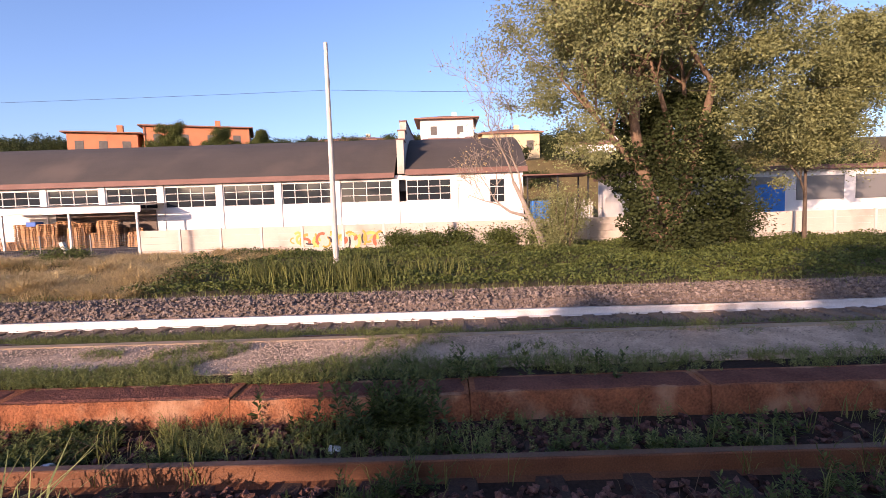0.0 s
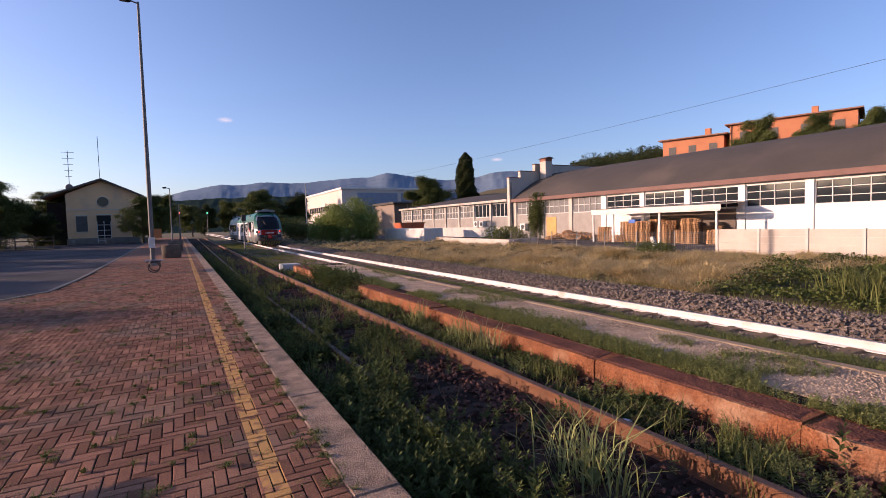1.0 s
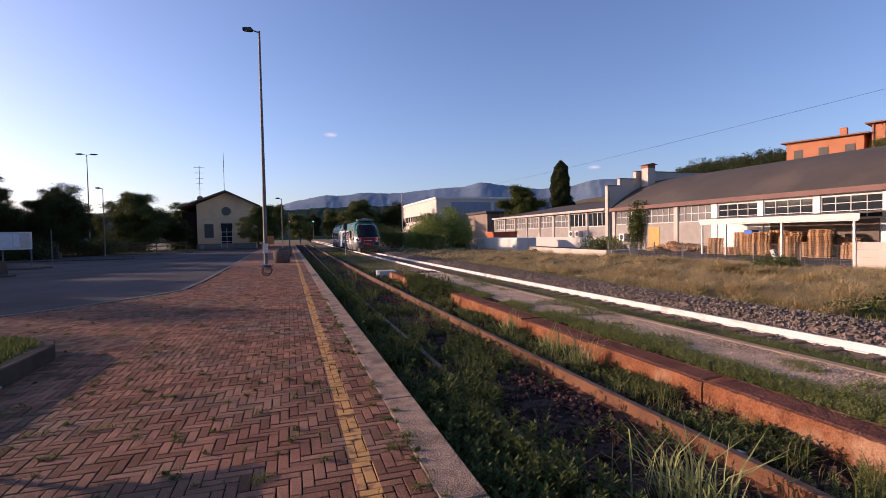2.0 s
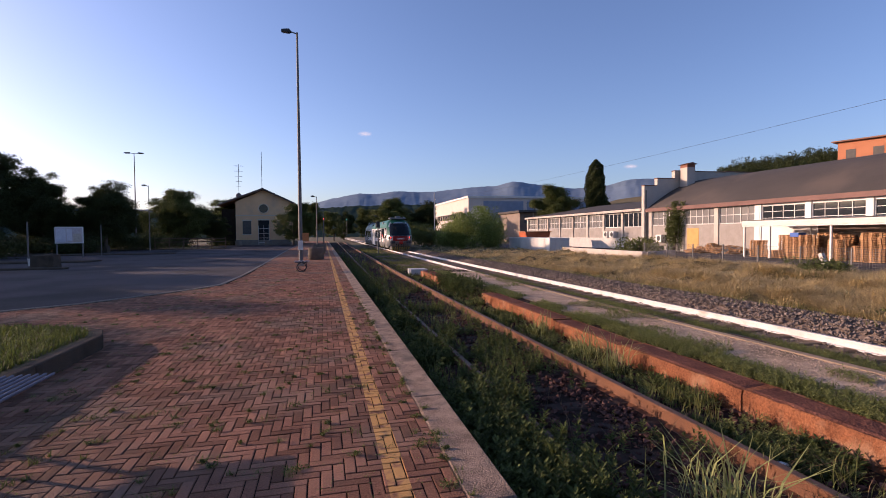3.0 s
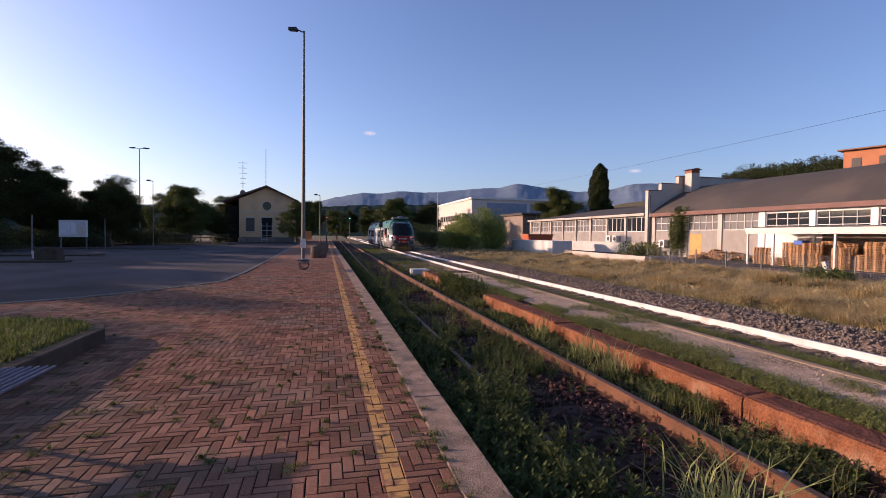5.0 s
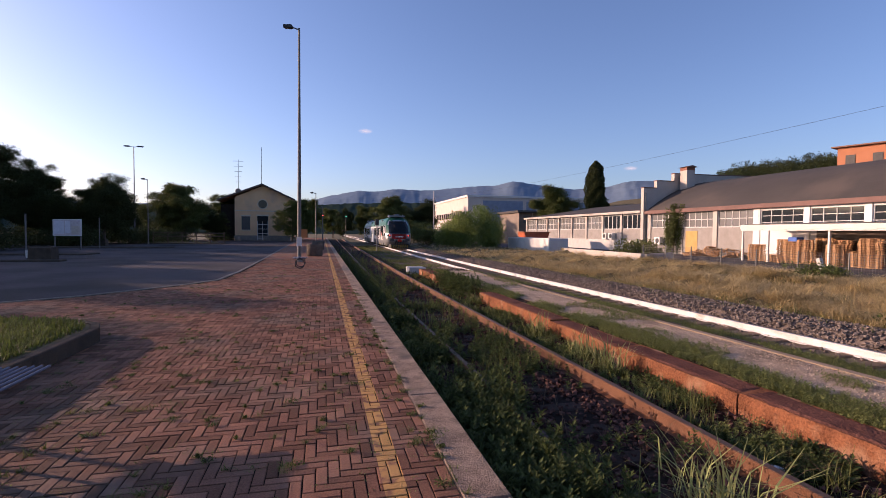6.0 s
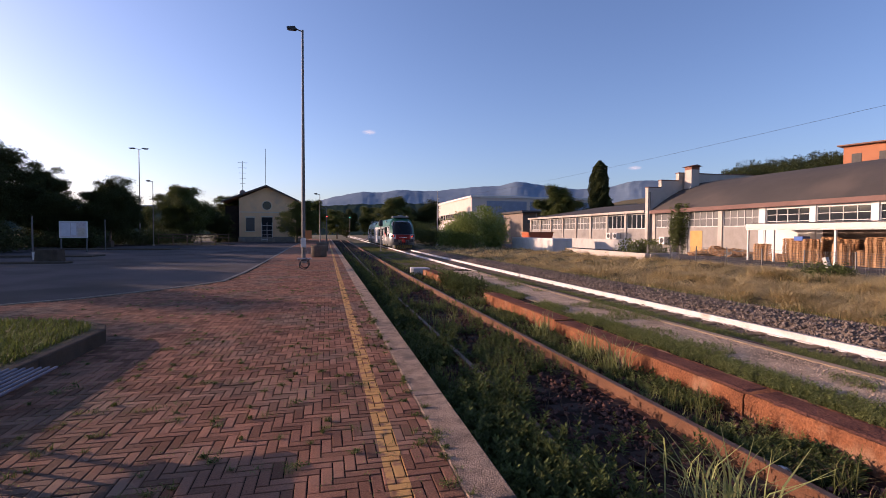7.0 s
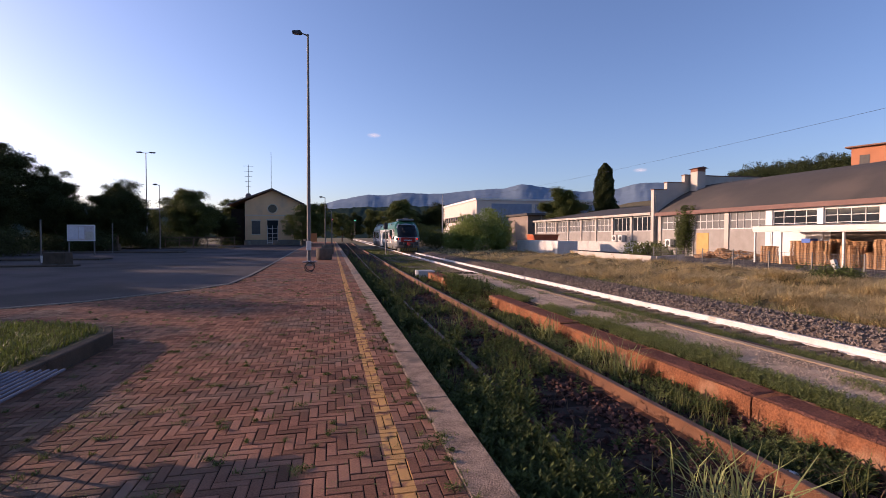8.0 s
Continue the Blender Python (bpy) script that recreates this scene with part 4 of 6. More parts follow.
block_of_flats("villa", 80, -1.5, 7, 12, 5, 5.2, 0, M_WHITE, M_TILE, "lower white wing of the villa", 1, 3, 0.9, 0.8)
block_of_flats("house", 78, -11, 7, 9, 8, 6.0, 0, mat("yellow_render", (0.62, 0.51, 0.31), None, 1, 30, 0.85, 0.05), M_TILE, "yellow rendered house on the slope", 1, 3, 1.1, 0.6)
block_of_flats("house", 95, 17, 9, 14, 9, 6.0, 0, M_CREAM, M_TILE, "cream house behind hedges on the slope", 1, 4, 1.1, 0.6)
block_of_flats("house", 82, -28, 6, 14, 9, 5.4, 0, M_WHITE, M_TILE, "white house on the slope", 1, 4, 1.1, 0.6)


def works_hall():
    """The pale hall far up the line."""
    b = thing("works_hall", 36, 138, LOW, "pale concrete industrial hall with a ribbon window", "industrial building")
    part("wall", bx(0, 40, -19, 19, 0, 11.2), mat("pale_concrete", (0.62, 0.53, 0.46), (0.55, 0.47, 0.41), 0.5, 20, 0.9, 0.05), b)
    part("roof", bx(-0.3, 40.3, -19.3, 19.3, 11.21, 11.7), M_SHED, b)
    for i in range(14):
        y = -16 + i * 2.3
        part("window", bx(-0.06, -0.004, y, y + 1.6, 6.0, 7.6), M_GLASS, b)
    for i in range(3):
        part("panel", bx(4 + i * 12, 15 + i * 12, -19.06, -19.004, 2.5, 10.4), mat("blue_grey_cladding", (0.26, 0.31, 0.40), None, 1, 20, 0.4, 0.05), b)


works_hall()


def workshop():
    """The low brown flat-roofed building before the hall."""
    b = thing("workshop", 42, 100, LOW, "low brown flat-roofed workshop with a pale window band", "industrial building")
    part("wall", bx(0, 24, 0, 12, 0, 6.6), mat("brown_render", (0.27, 0.21, 0.17), (0.20, 0.155, 0.125), 0.5, 20, 0.9, 0.05), b)
    part("roof", bx(-0.5, 24.5, -0.6, 12.5, 6.61, 7.1), M_ROOF, b, "dark flat roof slab")
    part("gutter", bx(-0.5, 24.5, -0.68, -0.604, 6.75, 7.0), M_GALV, b)
    for i in range(9):
        x = 1 + i * 2.5
        part("window", bx(x, x + 1.9, -0.06, -0.004, 4.3, 5.9), M_PALEGLASS, b)
        part("pillar", bx(x + 2.05, x + 2.3, -0.12, -0.004, 0, 6.6), M_PANEL, b)


workshop()

# hedge trees on the slope
def hill_woods():
    """Rounded crowns of many leaves, close together on the slope."""
    c = []
    for gx in np.arange(71, 112, 3.4):
        for gy in np.arange(-60, 112, 3.4):
            x, y = gx + RNG.uniform(-1.5, 1.5), gy + RNG.uniform(-1.5, 1.5)
            if y > x * 1.05 or noise.noise(Vector((x * 0.13, y * 0.13, 5))) < (-0.3 if y > 52 else -0.05):
                continue
            base = float(np.interp(x, [66, 76, 90, 110, 150], [LOW, 8.5, 12.0, 14.5, 18]))
            top = float(np.interp(y, [-60, 40, 60, 72, 84], [3.2, 3.4, 3.9, 4.9, 5.8])) * RNG.uniform(0.72, 1.12)
            r = RNG.uniform(1.7, 2.7)
            k = RNG.integers(14, 22)
            q = in_ball(k) * np.array([r, r, top * 0.38]) + np.array([x, y, base + top * 0.55])
            m = int(850 * r / 2)
            c.append(q[RNG.integers(0, k, m)] + in_ball(m) * np.array([0.75, 0.75, 0.6]) * RNG.uniform(0.8, 1.3))
    stuff("hill_woods", leaf_cloud(np.concatenate(c), (0.16, 0.36), 0.1, 0.7), M_LEAF_DARK, "dense green trees and hedges on the slope", "woods")


hill_woods()

# ---- station house ----
def station_house():
    h = thing("station_house", -14.65, 90, -0.06, "old peach-rendered station house with a round gable window", "station building")
    w, d, ez, az = 9.1, 16, 7.5, 9.55
    part("wall", prism([(0, 0), (w, 0), (w, ez), (w / 2, az), (0, ez)], "y", 0, d), M_PEACH, h)
    part("plinth", bx(-0.06, w + 0.06, -0.06, -0.003, 0, 0.9), M_KERB, h)
    part("string_course", bx(-0.03, w + 0.03, -0.07, -0.004, 5.1, 5.25), M_CREAM, h)
    for sx, lab in ((-1, "dark tiled roof slope with a deep overhang"), (1, "dark tiled roof slope")):
        e = -2.7 if sx < 0 else w + 0.9
        ze = ez - (0.75 if sx < 0 else 0.45)
        part("roof", prism([(w / 2, az + 0.05), (e, ze), (e, ze + 0.22), (w / 2, az + 0.32)], "y", -0.9, d + 0.9), M_TILE, h, lab)
    part("bargeboard", prism([(w / 2, az + 0.1), (-2.7, ez - 0.7), (-2.7, ez - 0.5), (w / 2, az + 0.33), (w + 0.9, ez - 0.2), (w + 0.9, ez - 0.4)], "y", -0.98, -0.905), M_SHUTTER, h)
    # near-black wall colour stands for the shade under the deep roof overhang
    part("side_room", bx(-2.4, -0.01, 1.0, d, 0, 6.3), mat("overhang_shade", (0.035, 0.027, 0.022), (0.02, 0.016, 0.014), 2, 20, 0.9, 0.2, spec=0.05), h, "lean-to coloured near black for the shade under the overhang")
    bm = bmesh.new()
    bmesh.ops.create_cone(bm, cap_ends=True, segments=24, radius1=0.72, radius2=0.72, depth=0.06, matrix=pose(w / 2, -0.04, 6.35, 90))
    ow = part("round_window", bm, M_GLASS, h)
    bm = bmesh.new()
    tube(bm, [(w / 2 + 0.8 * math.cos(a), -0.06, 6.35 + 0.8 * math.sin(a)) for a in np.linspace(0, 2 * math.pi, 25)], 0.07, 5, False)
    part("surround", bm, M_CREAM, ow)
    for x0, x1, z0, z1, kind in ((1.1, 2.5, 1.9, 4.2, "window"), (w / 2 - 0.9, w / 2 + 0.9, 0.1, 4.3, "door"), (w - 2.3, w - 0.9, 1.9, 4.2, "window")):
        o = part(kind, bx(x0, x1, -0.05, -0.004, z0, z1), M_GLASS if kind == "door" else M_SHUTTER, h)
        part("lintel", bx(x0 - 0.12, x1 + 0.12, -0.10, -0.004, z1 + 0.003, z1 + 0.22), M_CREAM, o)
        if kind == "door":
            for i in range(4):
                part("door_bar", bx(x0, x1, -0.09, -0.052, z0 + 0.3 + i * 0.8, z0 + 0.38 + i * 0.8), M_FRAME, o)
            for i in range(3):
                part("door_stile", bx(x0 + i * 0.86, x0 + i * 0.86 + 0.08, -0.10, -0.092, z0, 3.4), M_FRAME, o)
        else:
            part("sill", bx(x0 - 0.1, x1 + 0.1, -0.14, -0.004, z0 - 0.14, z0 - 0.003), M_CREAM, o)
    return h


station_house()


def antenna(x, y, z, h, bars):
    a = thing("aerial", x, y, z, "thin television aerial on a mast above the roof", "aerial")
    part("mast", tube(bmesh.new(), [(0, 0, -1.5), (0, 0, h)], 0.04, 5), M_DARKMETAL, a)
    for k in range(bars):
        zz = h - 0.3 - k * 0.9
        part("crossbar", bx(-0.8 + 0.1 * k, 0.8 - 0.1 * k, -0.02, 0.02, zz, zz + 0.05), M_DARKMETAL, a)
    if bars:
        bm = bmesh.new()
        bmesh.ops.create_uvsphere(bm, u_segments=14, v_segments=8, radius=0.5, matrix=pose(0, -0.2, 1.1) @ Matrix.Diagonal((1, 0.25, 1, 1)))
        part("dish", bm, M_GALV, a, "grey satellite dish", smooth=True)
        part("driven_rod", bx(-0.02, 0.02, -0.7, 0.7, h - 0.9, h - 0.86), M_DARKMETAL, a)


antenna(-14.2, 91, 7.4, 6.6, 5)
antenna(-10.4, 91, 9.4, 6.9, 0)


# ---- lamps, signs and platform furniture ----
def platform_lamp(x, y, h, arm, r, label, name="street_lamp", both=False):
    l = thing(name, x, y, 0, label, "street lamp", "lamps")
    part("base_collar", tube(bmesh.new(), [(0, 0, 0), (0, 0, 0.25)], [r * 1.7, r * 1.5], 12), M_KERB, l)
    part("pole", tube(bmesh.new(), [(0, 0, 0.2), (0, 0, h * 0.4), (0, 0, h * 0.72), (0, 0, h)], [r, r * 0.85, r * 0.62, r * 0.5], 12), M_GALV, l)
    for s in ((-1, 1) if both else (-1,)):
        part("arm", tube(bmesh.new(), [(0, 0, h - 0.08), (s * arm * 0.45, 0, h + 0.02)], 0.035, 8), M_GALV, l)
        bm = prism([(0, -0.05), (0.12, -0.1), (arm * 0.7, -0.06), (arm * 0.7, 0.03), (0.1, 0.08)], "y", -0.13, 0.13)
        bmesh.ops.transform(bm, matrix=pose(s * arm * 0.4, 0, h + 0.05) @ Matrix.Diagonal((s, 1, 1, 1)), verts=bm.verts)
        bmesh.ops.recalc_face_normals(bm, faces=bm.faces[:])
        hd = part("lamp_head", bm, M_DARKMETAL, l)
        part("lens", bx(*sorted((s * (arm * 0.4 + 0.15), s * arm)), -0.09, 0.09, h - 0.062, h - 0.052), M_PALEGLASS, hd)
    return l


big = platform_lamp(-1.19, 27.0, 12.3, 0.72, 0.105, "tall tapered galvanised lamp post with one flat head")
part("junction_box", bx(-0.13, 0.13, -0.24, -0.11, 0.85, 1.35, 0.01), M_SHED, big, "white junction box")
part("notice", bx(0.10, 0.42, -0.14, -0.12, 1.3, 1.75), mat("notice_board", (0.48, 0.19, 0.07), None, 4, 40, 0.7, 0), big, "small brown notice")
platform_lamp(-25.0, 75, 13.0, 1.1, 0.1, "tall double-headed lamp post in the car park", both=True)
platform_lamp(-19.3, 62, 7.4, 0.6, 0.06, "slim single-headed lamp post in the car park")
platform_lamp(-0.75, 60, 6.2, 0.6, 0.07, "short platform lamp post with one head")
platform_lamp(0.0, 92, 6.2, 0.6, 0.07, "short platform lamp post with one head")


def bench(x, y, z, rz, L, label, inset=0.18):
    b = thing("bench", x, y, z, label, "bench", "benches", rz)
    for i in range(11):
        part("slat", tube(bmesh.new(), [(-L / 2, -0.30 + i * 0.06, 0.46), (L / 2, -0.30 + i * 0.06, 0.46)], 0.0135, 8), M_BLUE, b)
    for sx in (-L / 2 + inset, L / 2 - inset):
        bm = bmesh.new()
        tube(bm, [(sx, 0.20 * math.cos(a), 0.215 + 0.20 * math.sin(a)) for a in np.linspace(0, 2 * math.pi, 21)], 0.022, 6, False)
        part("ring_leg", bm, M_DARKMETAL, b)
        part("bearer", bx(sx - 0.02, sx + 0.02, -0.26, 0.26, 0.415, 0.441), M_DARKMETAL, b)


M_BLUE = mat("painted_tube", (0.12, 0.135, 0.19), (0.085, 0.095, 0.14), 3, 40, 0.45, 0.05, metal=0.3)
bench(-0.97, 22.9, 0, 90, 1.3, "slatted metal bench with ring legs by the lamp post")
bench(-2.6, 3.96, 0, 90, 1.85, "slatted blue-grey metal bench with ring legs beside the lawn", 0.8)


def shadow_post(x, y, z, h, rz):
    """An unseen steel post with a short crossboard beside the lawn, added for its shadow."""
    p = thing("low_signpost", x, y, z, "unseen grey steel post with a short crossboard, added for its shadow", "signpost", "", rz)
    part("post", tube(bmesh.new(), [(0, 0, 0), (0, 0, h)], 0.032, 10), M_GALV, p)
    part("crossboard", bx(-0.75, 0.14, 0.034, 0.058, h - 0.09, h, 0.004), M_GALV, p)


# out of view; post and board throw a stripe of shadow across the bricks
shadow_post(-4.3, 5.41, 0.18, 0.60, 61.4)


M_AGGREGATE = mat("exposed_aggregate", (0.16, 0.13, 0.105), (0.10, 0.082, 0.068), 4, 70, 0.95, 0.6, spec=0.05)


def planter(x, y, z, r, h, label, m):
    p = thing("planter", x, y, z, label, "planter", "planters")
    bm = bmesh.new()
    prof = [(r * 0.86, 0), (r, 0.06), (r, h - 0.06), (r * 0.97, h), (r * 0.82, h), (r * 0.8, h - 0.15)]
    rings = [[bm.verts.new((q * math.cos(a), q * math.sin(a), zz)) for a in np.linspace(0, 2 * math.pi, 24, endpoint=False)] for q, zz in prof]
    for a, b in zip(rings, rings[1:]):
        for k in range(24):
            bm.faces.new((a[k], a[(k + 1) % 24], b[(k + 1) % 24], b[k]))
    part("tub", bm, m, p, smooth=True)
    bm = bmesh.new()
    bmesh.ops.create_circle(bm, cap_ends=True, segments=24, radius=r * 0.81, matrix=pose(0, 0, h - 0.12))
    part("soil", bm, M_SOIL, p)


planter(-0.5, 33.6, 0, 0.52, 0.8, "round exposed-aggregate concrete planter on the platform", M_AGGREGATE)
planter(-0.35, 44, 0, 0.52, 0.8, "round exposed-aggregate concrete planter on the platform", M_AGGREGATE)
for px in (-13.6, -9.0, -4.5):
    planter(px, 86, -0.045, 0.55, 0.75, "round concrete planter before the station house", M_KERB)
for bx0, by0 in ((-14.5, 30.4), (-22.5, 58)):
    blk = thing("concrete_block", bx0, by0, -0.045, "weathered concrete road block in the car park", "concrete block")
    part("body", prism([(-0.55, 0), (0.55, 0), (0.5, 0.72), (-0.5, 0.72)], "y", -0.4, 0.4), M_BEDKERB, blk)
    part("lifting_hole", bx(-0.12, 0.12, -0.405, -0.35, 0.02, 0.12), M_SHUTTER, blk)

bn = thing("litter_bin", -16.2, 32.5, -0.045, "small pale litter bin beside the concrete block", "bin")
part("bucket", tube(bmesh.new(), [(0, 0, 0.05), (0, 0, 0.48)], [0.15, 0.18], 14), M_SHED, bn)
part("rim", tube(bmesh.new(), [(0, 0, 0.48), (0, 0, 0.51)], [0.195, 0.195], 14), M_GALV, bn)
part("foot", bx(-0.06, 0.06, -0.06, 0.06, 0, 0.051), M_GALV, bn)

rf = thing("rail_fence", -20, 66, -0.045, "dark wooden post-and-rail fence beyond the car park", "fence")
for i in range(6):
    part("post", bx(i * 1.6 - 0.05, i * 1.6 + 0.05, -0.05, 0.05, 0, 1.5, 0.01), M_BARK, rf)
for z in (0.95, 1.35):
    part("rail", bx(-0.1, 8.1, -0.085, -0.051, z - 0.05, z + 0.05), M_BARK, rf)

M_REMNANT = [mat("bleached_paper", (0.70, 0.68, 0.70), (0.58, 0.56, 0.60), 2, 9, 0.7, 0), mat("yellowed_paper", (0.62, 0.54, 0.44), (0.48, 0.40, 0.33), 2, 9, 0.7, 0)]
sg = thing("notice_board", -19.8, 45, -0.3, "faded white map board on two posts", "sign")
part("board", bx(-1.0, 1.0, -0.03, 0.03, 1.42, 2.75, 0.008), M_WHITE, sg)
part("faded_map", bx(-0.93, 0.93, -0.036, -0.031, 1.5, 2.68), mat("faded_print", (0.62, 0.57, 0.56), (0.50, 0.42, 0.42), 1.5, 6, 0.6, 0), sg, "bleached unreadable map")
for x0, x1, z0, z1 in ((-0.9, -0.22, 1.55, 2.62), (-0.16, 0.22, 1.62, 2.6), (0.3, 0.86, 1.52, 2.2)):
    part("poster_remnant", bx(x0, x1, -0.041, -0.037, z0, z1), M_REMNANT[0] if x0 < 0.2 else M_REMNANT[1], sg, "bleached paper remnant")
for s in (-0.9, 0.9):
    part("post", bx(s - 0.04, s + 0.04, 0.031, 0.11, 0, 2.7), M_GALV, sg)
for x, y, h in ((-16.6, 33, 2.7), (-19.5, 50, 2.9), (-27.0, 41, 2.7)):
    pp = thing("parking_post", x, y, -0.2, "slim grey steel post in the car park", "post", "posts")
    part("shaft", tube(bmesh.new(), [(0, 0, 0), (0, 0, h)], 0.045, 8), M_GALV, pp)
    part("cap", tube(bmesh.new(), [(0, 0, h), (0, 0, h + 0.04)], [0.055, 0.03], 8), M_DARKMETAL, pp)

# kerbed islands in the car park
for k, (x0, x1, y0, y1) in enumerate(((-34, -13.2, 29.2, 29.9), (-40, -15.0, 36.5, 38.5), (-40, -14, 50, 52.5), (-40, -12, 66, 70))):
    part("traffic_island", bx(x0, x1, y0, y1, -0.3, 0.05, 0.03), M_BEDKERB, None, "low kerbed strip between parking rows", "traffic island", "structure")


# ---- posts and wires by the line ----
def utility_pole(x, y, z0, z1, label, w=0.105):
    p = thing("utility_pole", x, y, z0, label, "utility pole", "utility poles")
    part("shaft", tube(bmesh.new(), [(0, 0, 0), (0, 0, z1 - z0)], [w, w * 0.62], 10), M_POST, p)
    part("bracket", bx(-0.05, 0.25, -0.03, 0.03, z1 - z0 - 1.32, z1 - z0 - 1.24), M_DARKMETAL, p)
    part("insulator", tube(bmesh.new(), [(0.22, 0, z1 - z0 - 1.24), (0.22, 0, z1 - z0 - 1.1)], [0.05, 0.03], 8), M_SHED, p)


utility_pole(16.7, 3.76, LOW, 7.25, "pale concrete utility pole in the weeds")
utility_pole(18.2, 80, LOW, 8.6, "pale concrete utility pole beside the bushes")


def wire(a, b, sag, r=0.012):
    a, b = Vector(a), Vector(b)
    pts = [a.lerp(b, i / 24) - Vector((0, 0, sag * 4 * (i / 24) * (1 - i / 24))) for i in range(25)]
    w = tagged(new("overhead_wire"), "single overhead wire between the poles", "wire")
    part("cable", tube(bmesh.new(), pts, r, 4), M_DARKMETAL, w)


wire((16.9, 3.76, 5.75), (18.4, 80, 7.6), 0.6, 0.005)
wire((16.9, 3.76, 5.75), (16.4, -42, 6.2), 0.7, 0.006)


def signal(x, y, h, lamp, label):
    s = thing("signal", x, y, LOW, label, "railway signal", "signals")
    part("mast", tube(bmesh.new(), [(0, 0, 0), (0, 0, h)], 0.06, 8), M_GALV, s)
    hd = part("head", bx(-0.2, 0.2, -0.06, 0.12, h - 0.55, h + 0.1, 0.03), M_DARKMETAL, s)
    bm = bmesh.new()
    bmesh.ops.create_cone(bm, cap_ends=True, segments=16, radius1=0.09, radius2=0.09, depth=0.03, matrix=pose(0, -0.075, h - 0.2, 90))
    part("lamp", bm, lamp, hd)


signal(5.65, 52, 3.35, M_DARKMETAL, "short unlit signal on a mast beside the line")
signal(0.1, 105, 5.6, glow("red_aspect", (1.0, 0.08, 0.05), 6), "railway signal showing red")
signal(5.9, 128, 6.2, glow("green_aspect", (0.05, 0.9, 0.4), 5), "railway signal showing green")

lp = thing("concrete_post", 24.0, 18.6, LOW, "short leaning concrete post in the dry grass", "post")
part("shaft", prism([(-0.1, 0), (0.1, 0), (0.45, 0.95), (0.27, 1.0)], "x", -0.1, 0.1), M_POST, lp)

# container and things by the far yard
ct = thing("container", 24.2, 49.2, LOW, "white ribbed steel container with an orange skip behind", "container")
part("body", bx(0, 2.4, 0, 12, 0, 1.55, 0.02), M_SHED, ct)
for i in range(40):
    part("rib", bx(-0.03, -0.002, 0.1 + i * 0.3, 0.24 + i * 0.3, 0.08, 1.47), M_SHED, ct)
for i in range(8):
    part("rib", bx(0.1 + i * 0.29, 0.24 + i * 0.29, -0.03, -0.002, 0.08, 1.47), M_SHED, ct)
sk = thing("skip", 28.2, 62, LOW, "orange-red steel skip in the factory yard", "skip")
part("body", prism([(-1.3, 0), (1.3, 0), (1.8, 2.2), (-1.8, 2.2)], "y", -1.2, 1.2), mat("orange_paint", (0.55, 0.13, 0.05), None, 2, 30, 0.6, 0.05), sk)
part("rim", bx(-1.9, 1.9, -1.3, 1.3, 2.2, 2.32), M_ORANGE, sk)
for y in (45.9, 54.8, 56.2):
    ac = thing("air_conditioner", FX - 0.55, y, 0.98 if y > 50 else 0.55, "white wall-mounted air conditioner on the factory", "air conditioner", "air conditioners")
    part("case", bx(0, 0.5, -0.45, 0.45, 0, 0.8, 0.02), M_SHED, ac)
    bm = bmesh.new()
    bmesh.ops.create_cone(bm, cap_ends=True, segments=20, radius1=0.28, radius2=0.28, depth=0.02, matrix=pose(-0.012, -0.05, 0.4, 0, 90))
    part("fan_grille", bm, M_DARKMETAL, ac)
# blue sheds and openings past the end of the factory
sh = thing("shed", 33, -24, LOW, "low white shed with wide windows and a blue door", "shed")
part("wall", bx(0, 8, -12, 11, 0, 3.9), M_WHITE, sh)
part("roof", bx(-0.5, 8.3, -12.3, 11.3, 3.91, 4.2), M_ROOFEDGE, sh)
for y in (-11, -7, -3, 1.4, 5.4):
    part("window", bx(-0.05, -0.004, y, y + 3.2, 1.9, 3.5), M_PALEGLASS, sh)
part("blue_door", bx(-0.1, -0.054, 1.0, 3.0, 0.6, 3.0), mat("blue_sheet", (0.03, 0.21, 0.62), None, 2, 30, 0.6, 0.05), sh)
st = thing("storage_rack", 35.5, -8.4, LOW, "blue steel rack under a roof beside the factory", "rack")
for x in (0, 2.6):
    for y in (-2.2, 0, 2.2):
        part("upright", bx(x, x + 0.1, y, y + 0.1, 0, 4.2), M_DARKMETAL, st)
part("cover", bx(-0.4, 3.2, -2.6, 2.6, 4.2, 4.3), M_ROOFEDGE, st)
part("blue_drum_box", bx(0.2, 1.2, 0.6, 1.9, 0.7, 2.4, 0.03), mat("blue_sheet", (0.03, 0.21, 0.62), None, 2, 30, 0.6, 0.05), st)
for k in range(12):
    part("leaning_board", bx(-0.3, -0.24, -2.4 + k * 0.2, -2.24 + k * 0.2, 0, 2.2 + 0.3 * math.sin(k * 2.3)), M_POST, st)

# ---- the railcar ----
M_SILVER = mat("silver_paint", (0.42, 0.42, 0.42), (0.36, 0.36, 0.36), 1.0, 30, 0.32, 0.02, metal=0.55, coords="object")
M_TGREY = mat("grey_paint", (0.20, 0.205, 0.21), (0.165, 0.17, 0.175), 1.0, 30, 0.45, 0.02, metal=0.2, coords="object")
M_TWHITE = mat("white_coach_paint", (0.74, 0.72, 0.70), (0.66, 0.64, 0.62), 0.8, 30, 0.4, 0.02, coords="object", stain=(0.58, 0.55, 0.52), stain_at=0.7)
M_TGREEN = mat("green_paint", (0.012, 0.12, 0.075), (0.01, 0.095, 0.06), 0.8, 30, 0.4, 0.02, coords="object")
M_TRED = mat("red_paint", (0.50, 0.035, 0.025), (0.40, 0.03, 0.02), 1, 30, 0.45, 0.02)
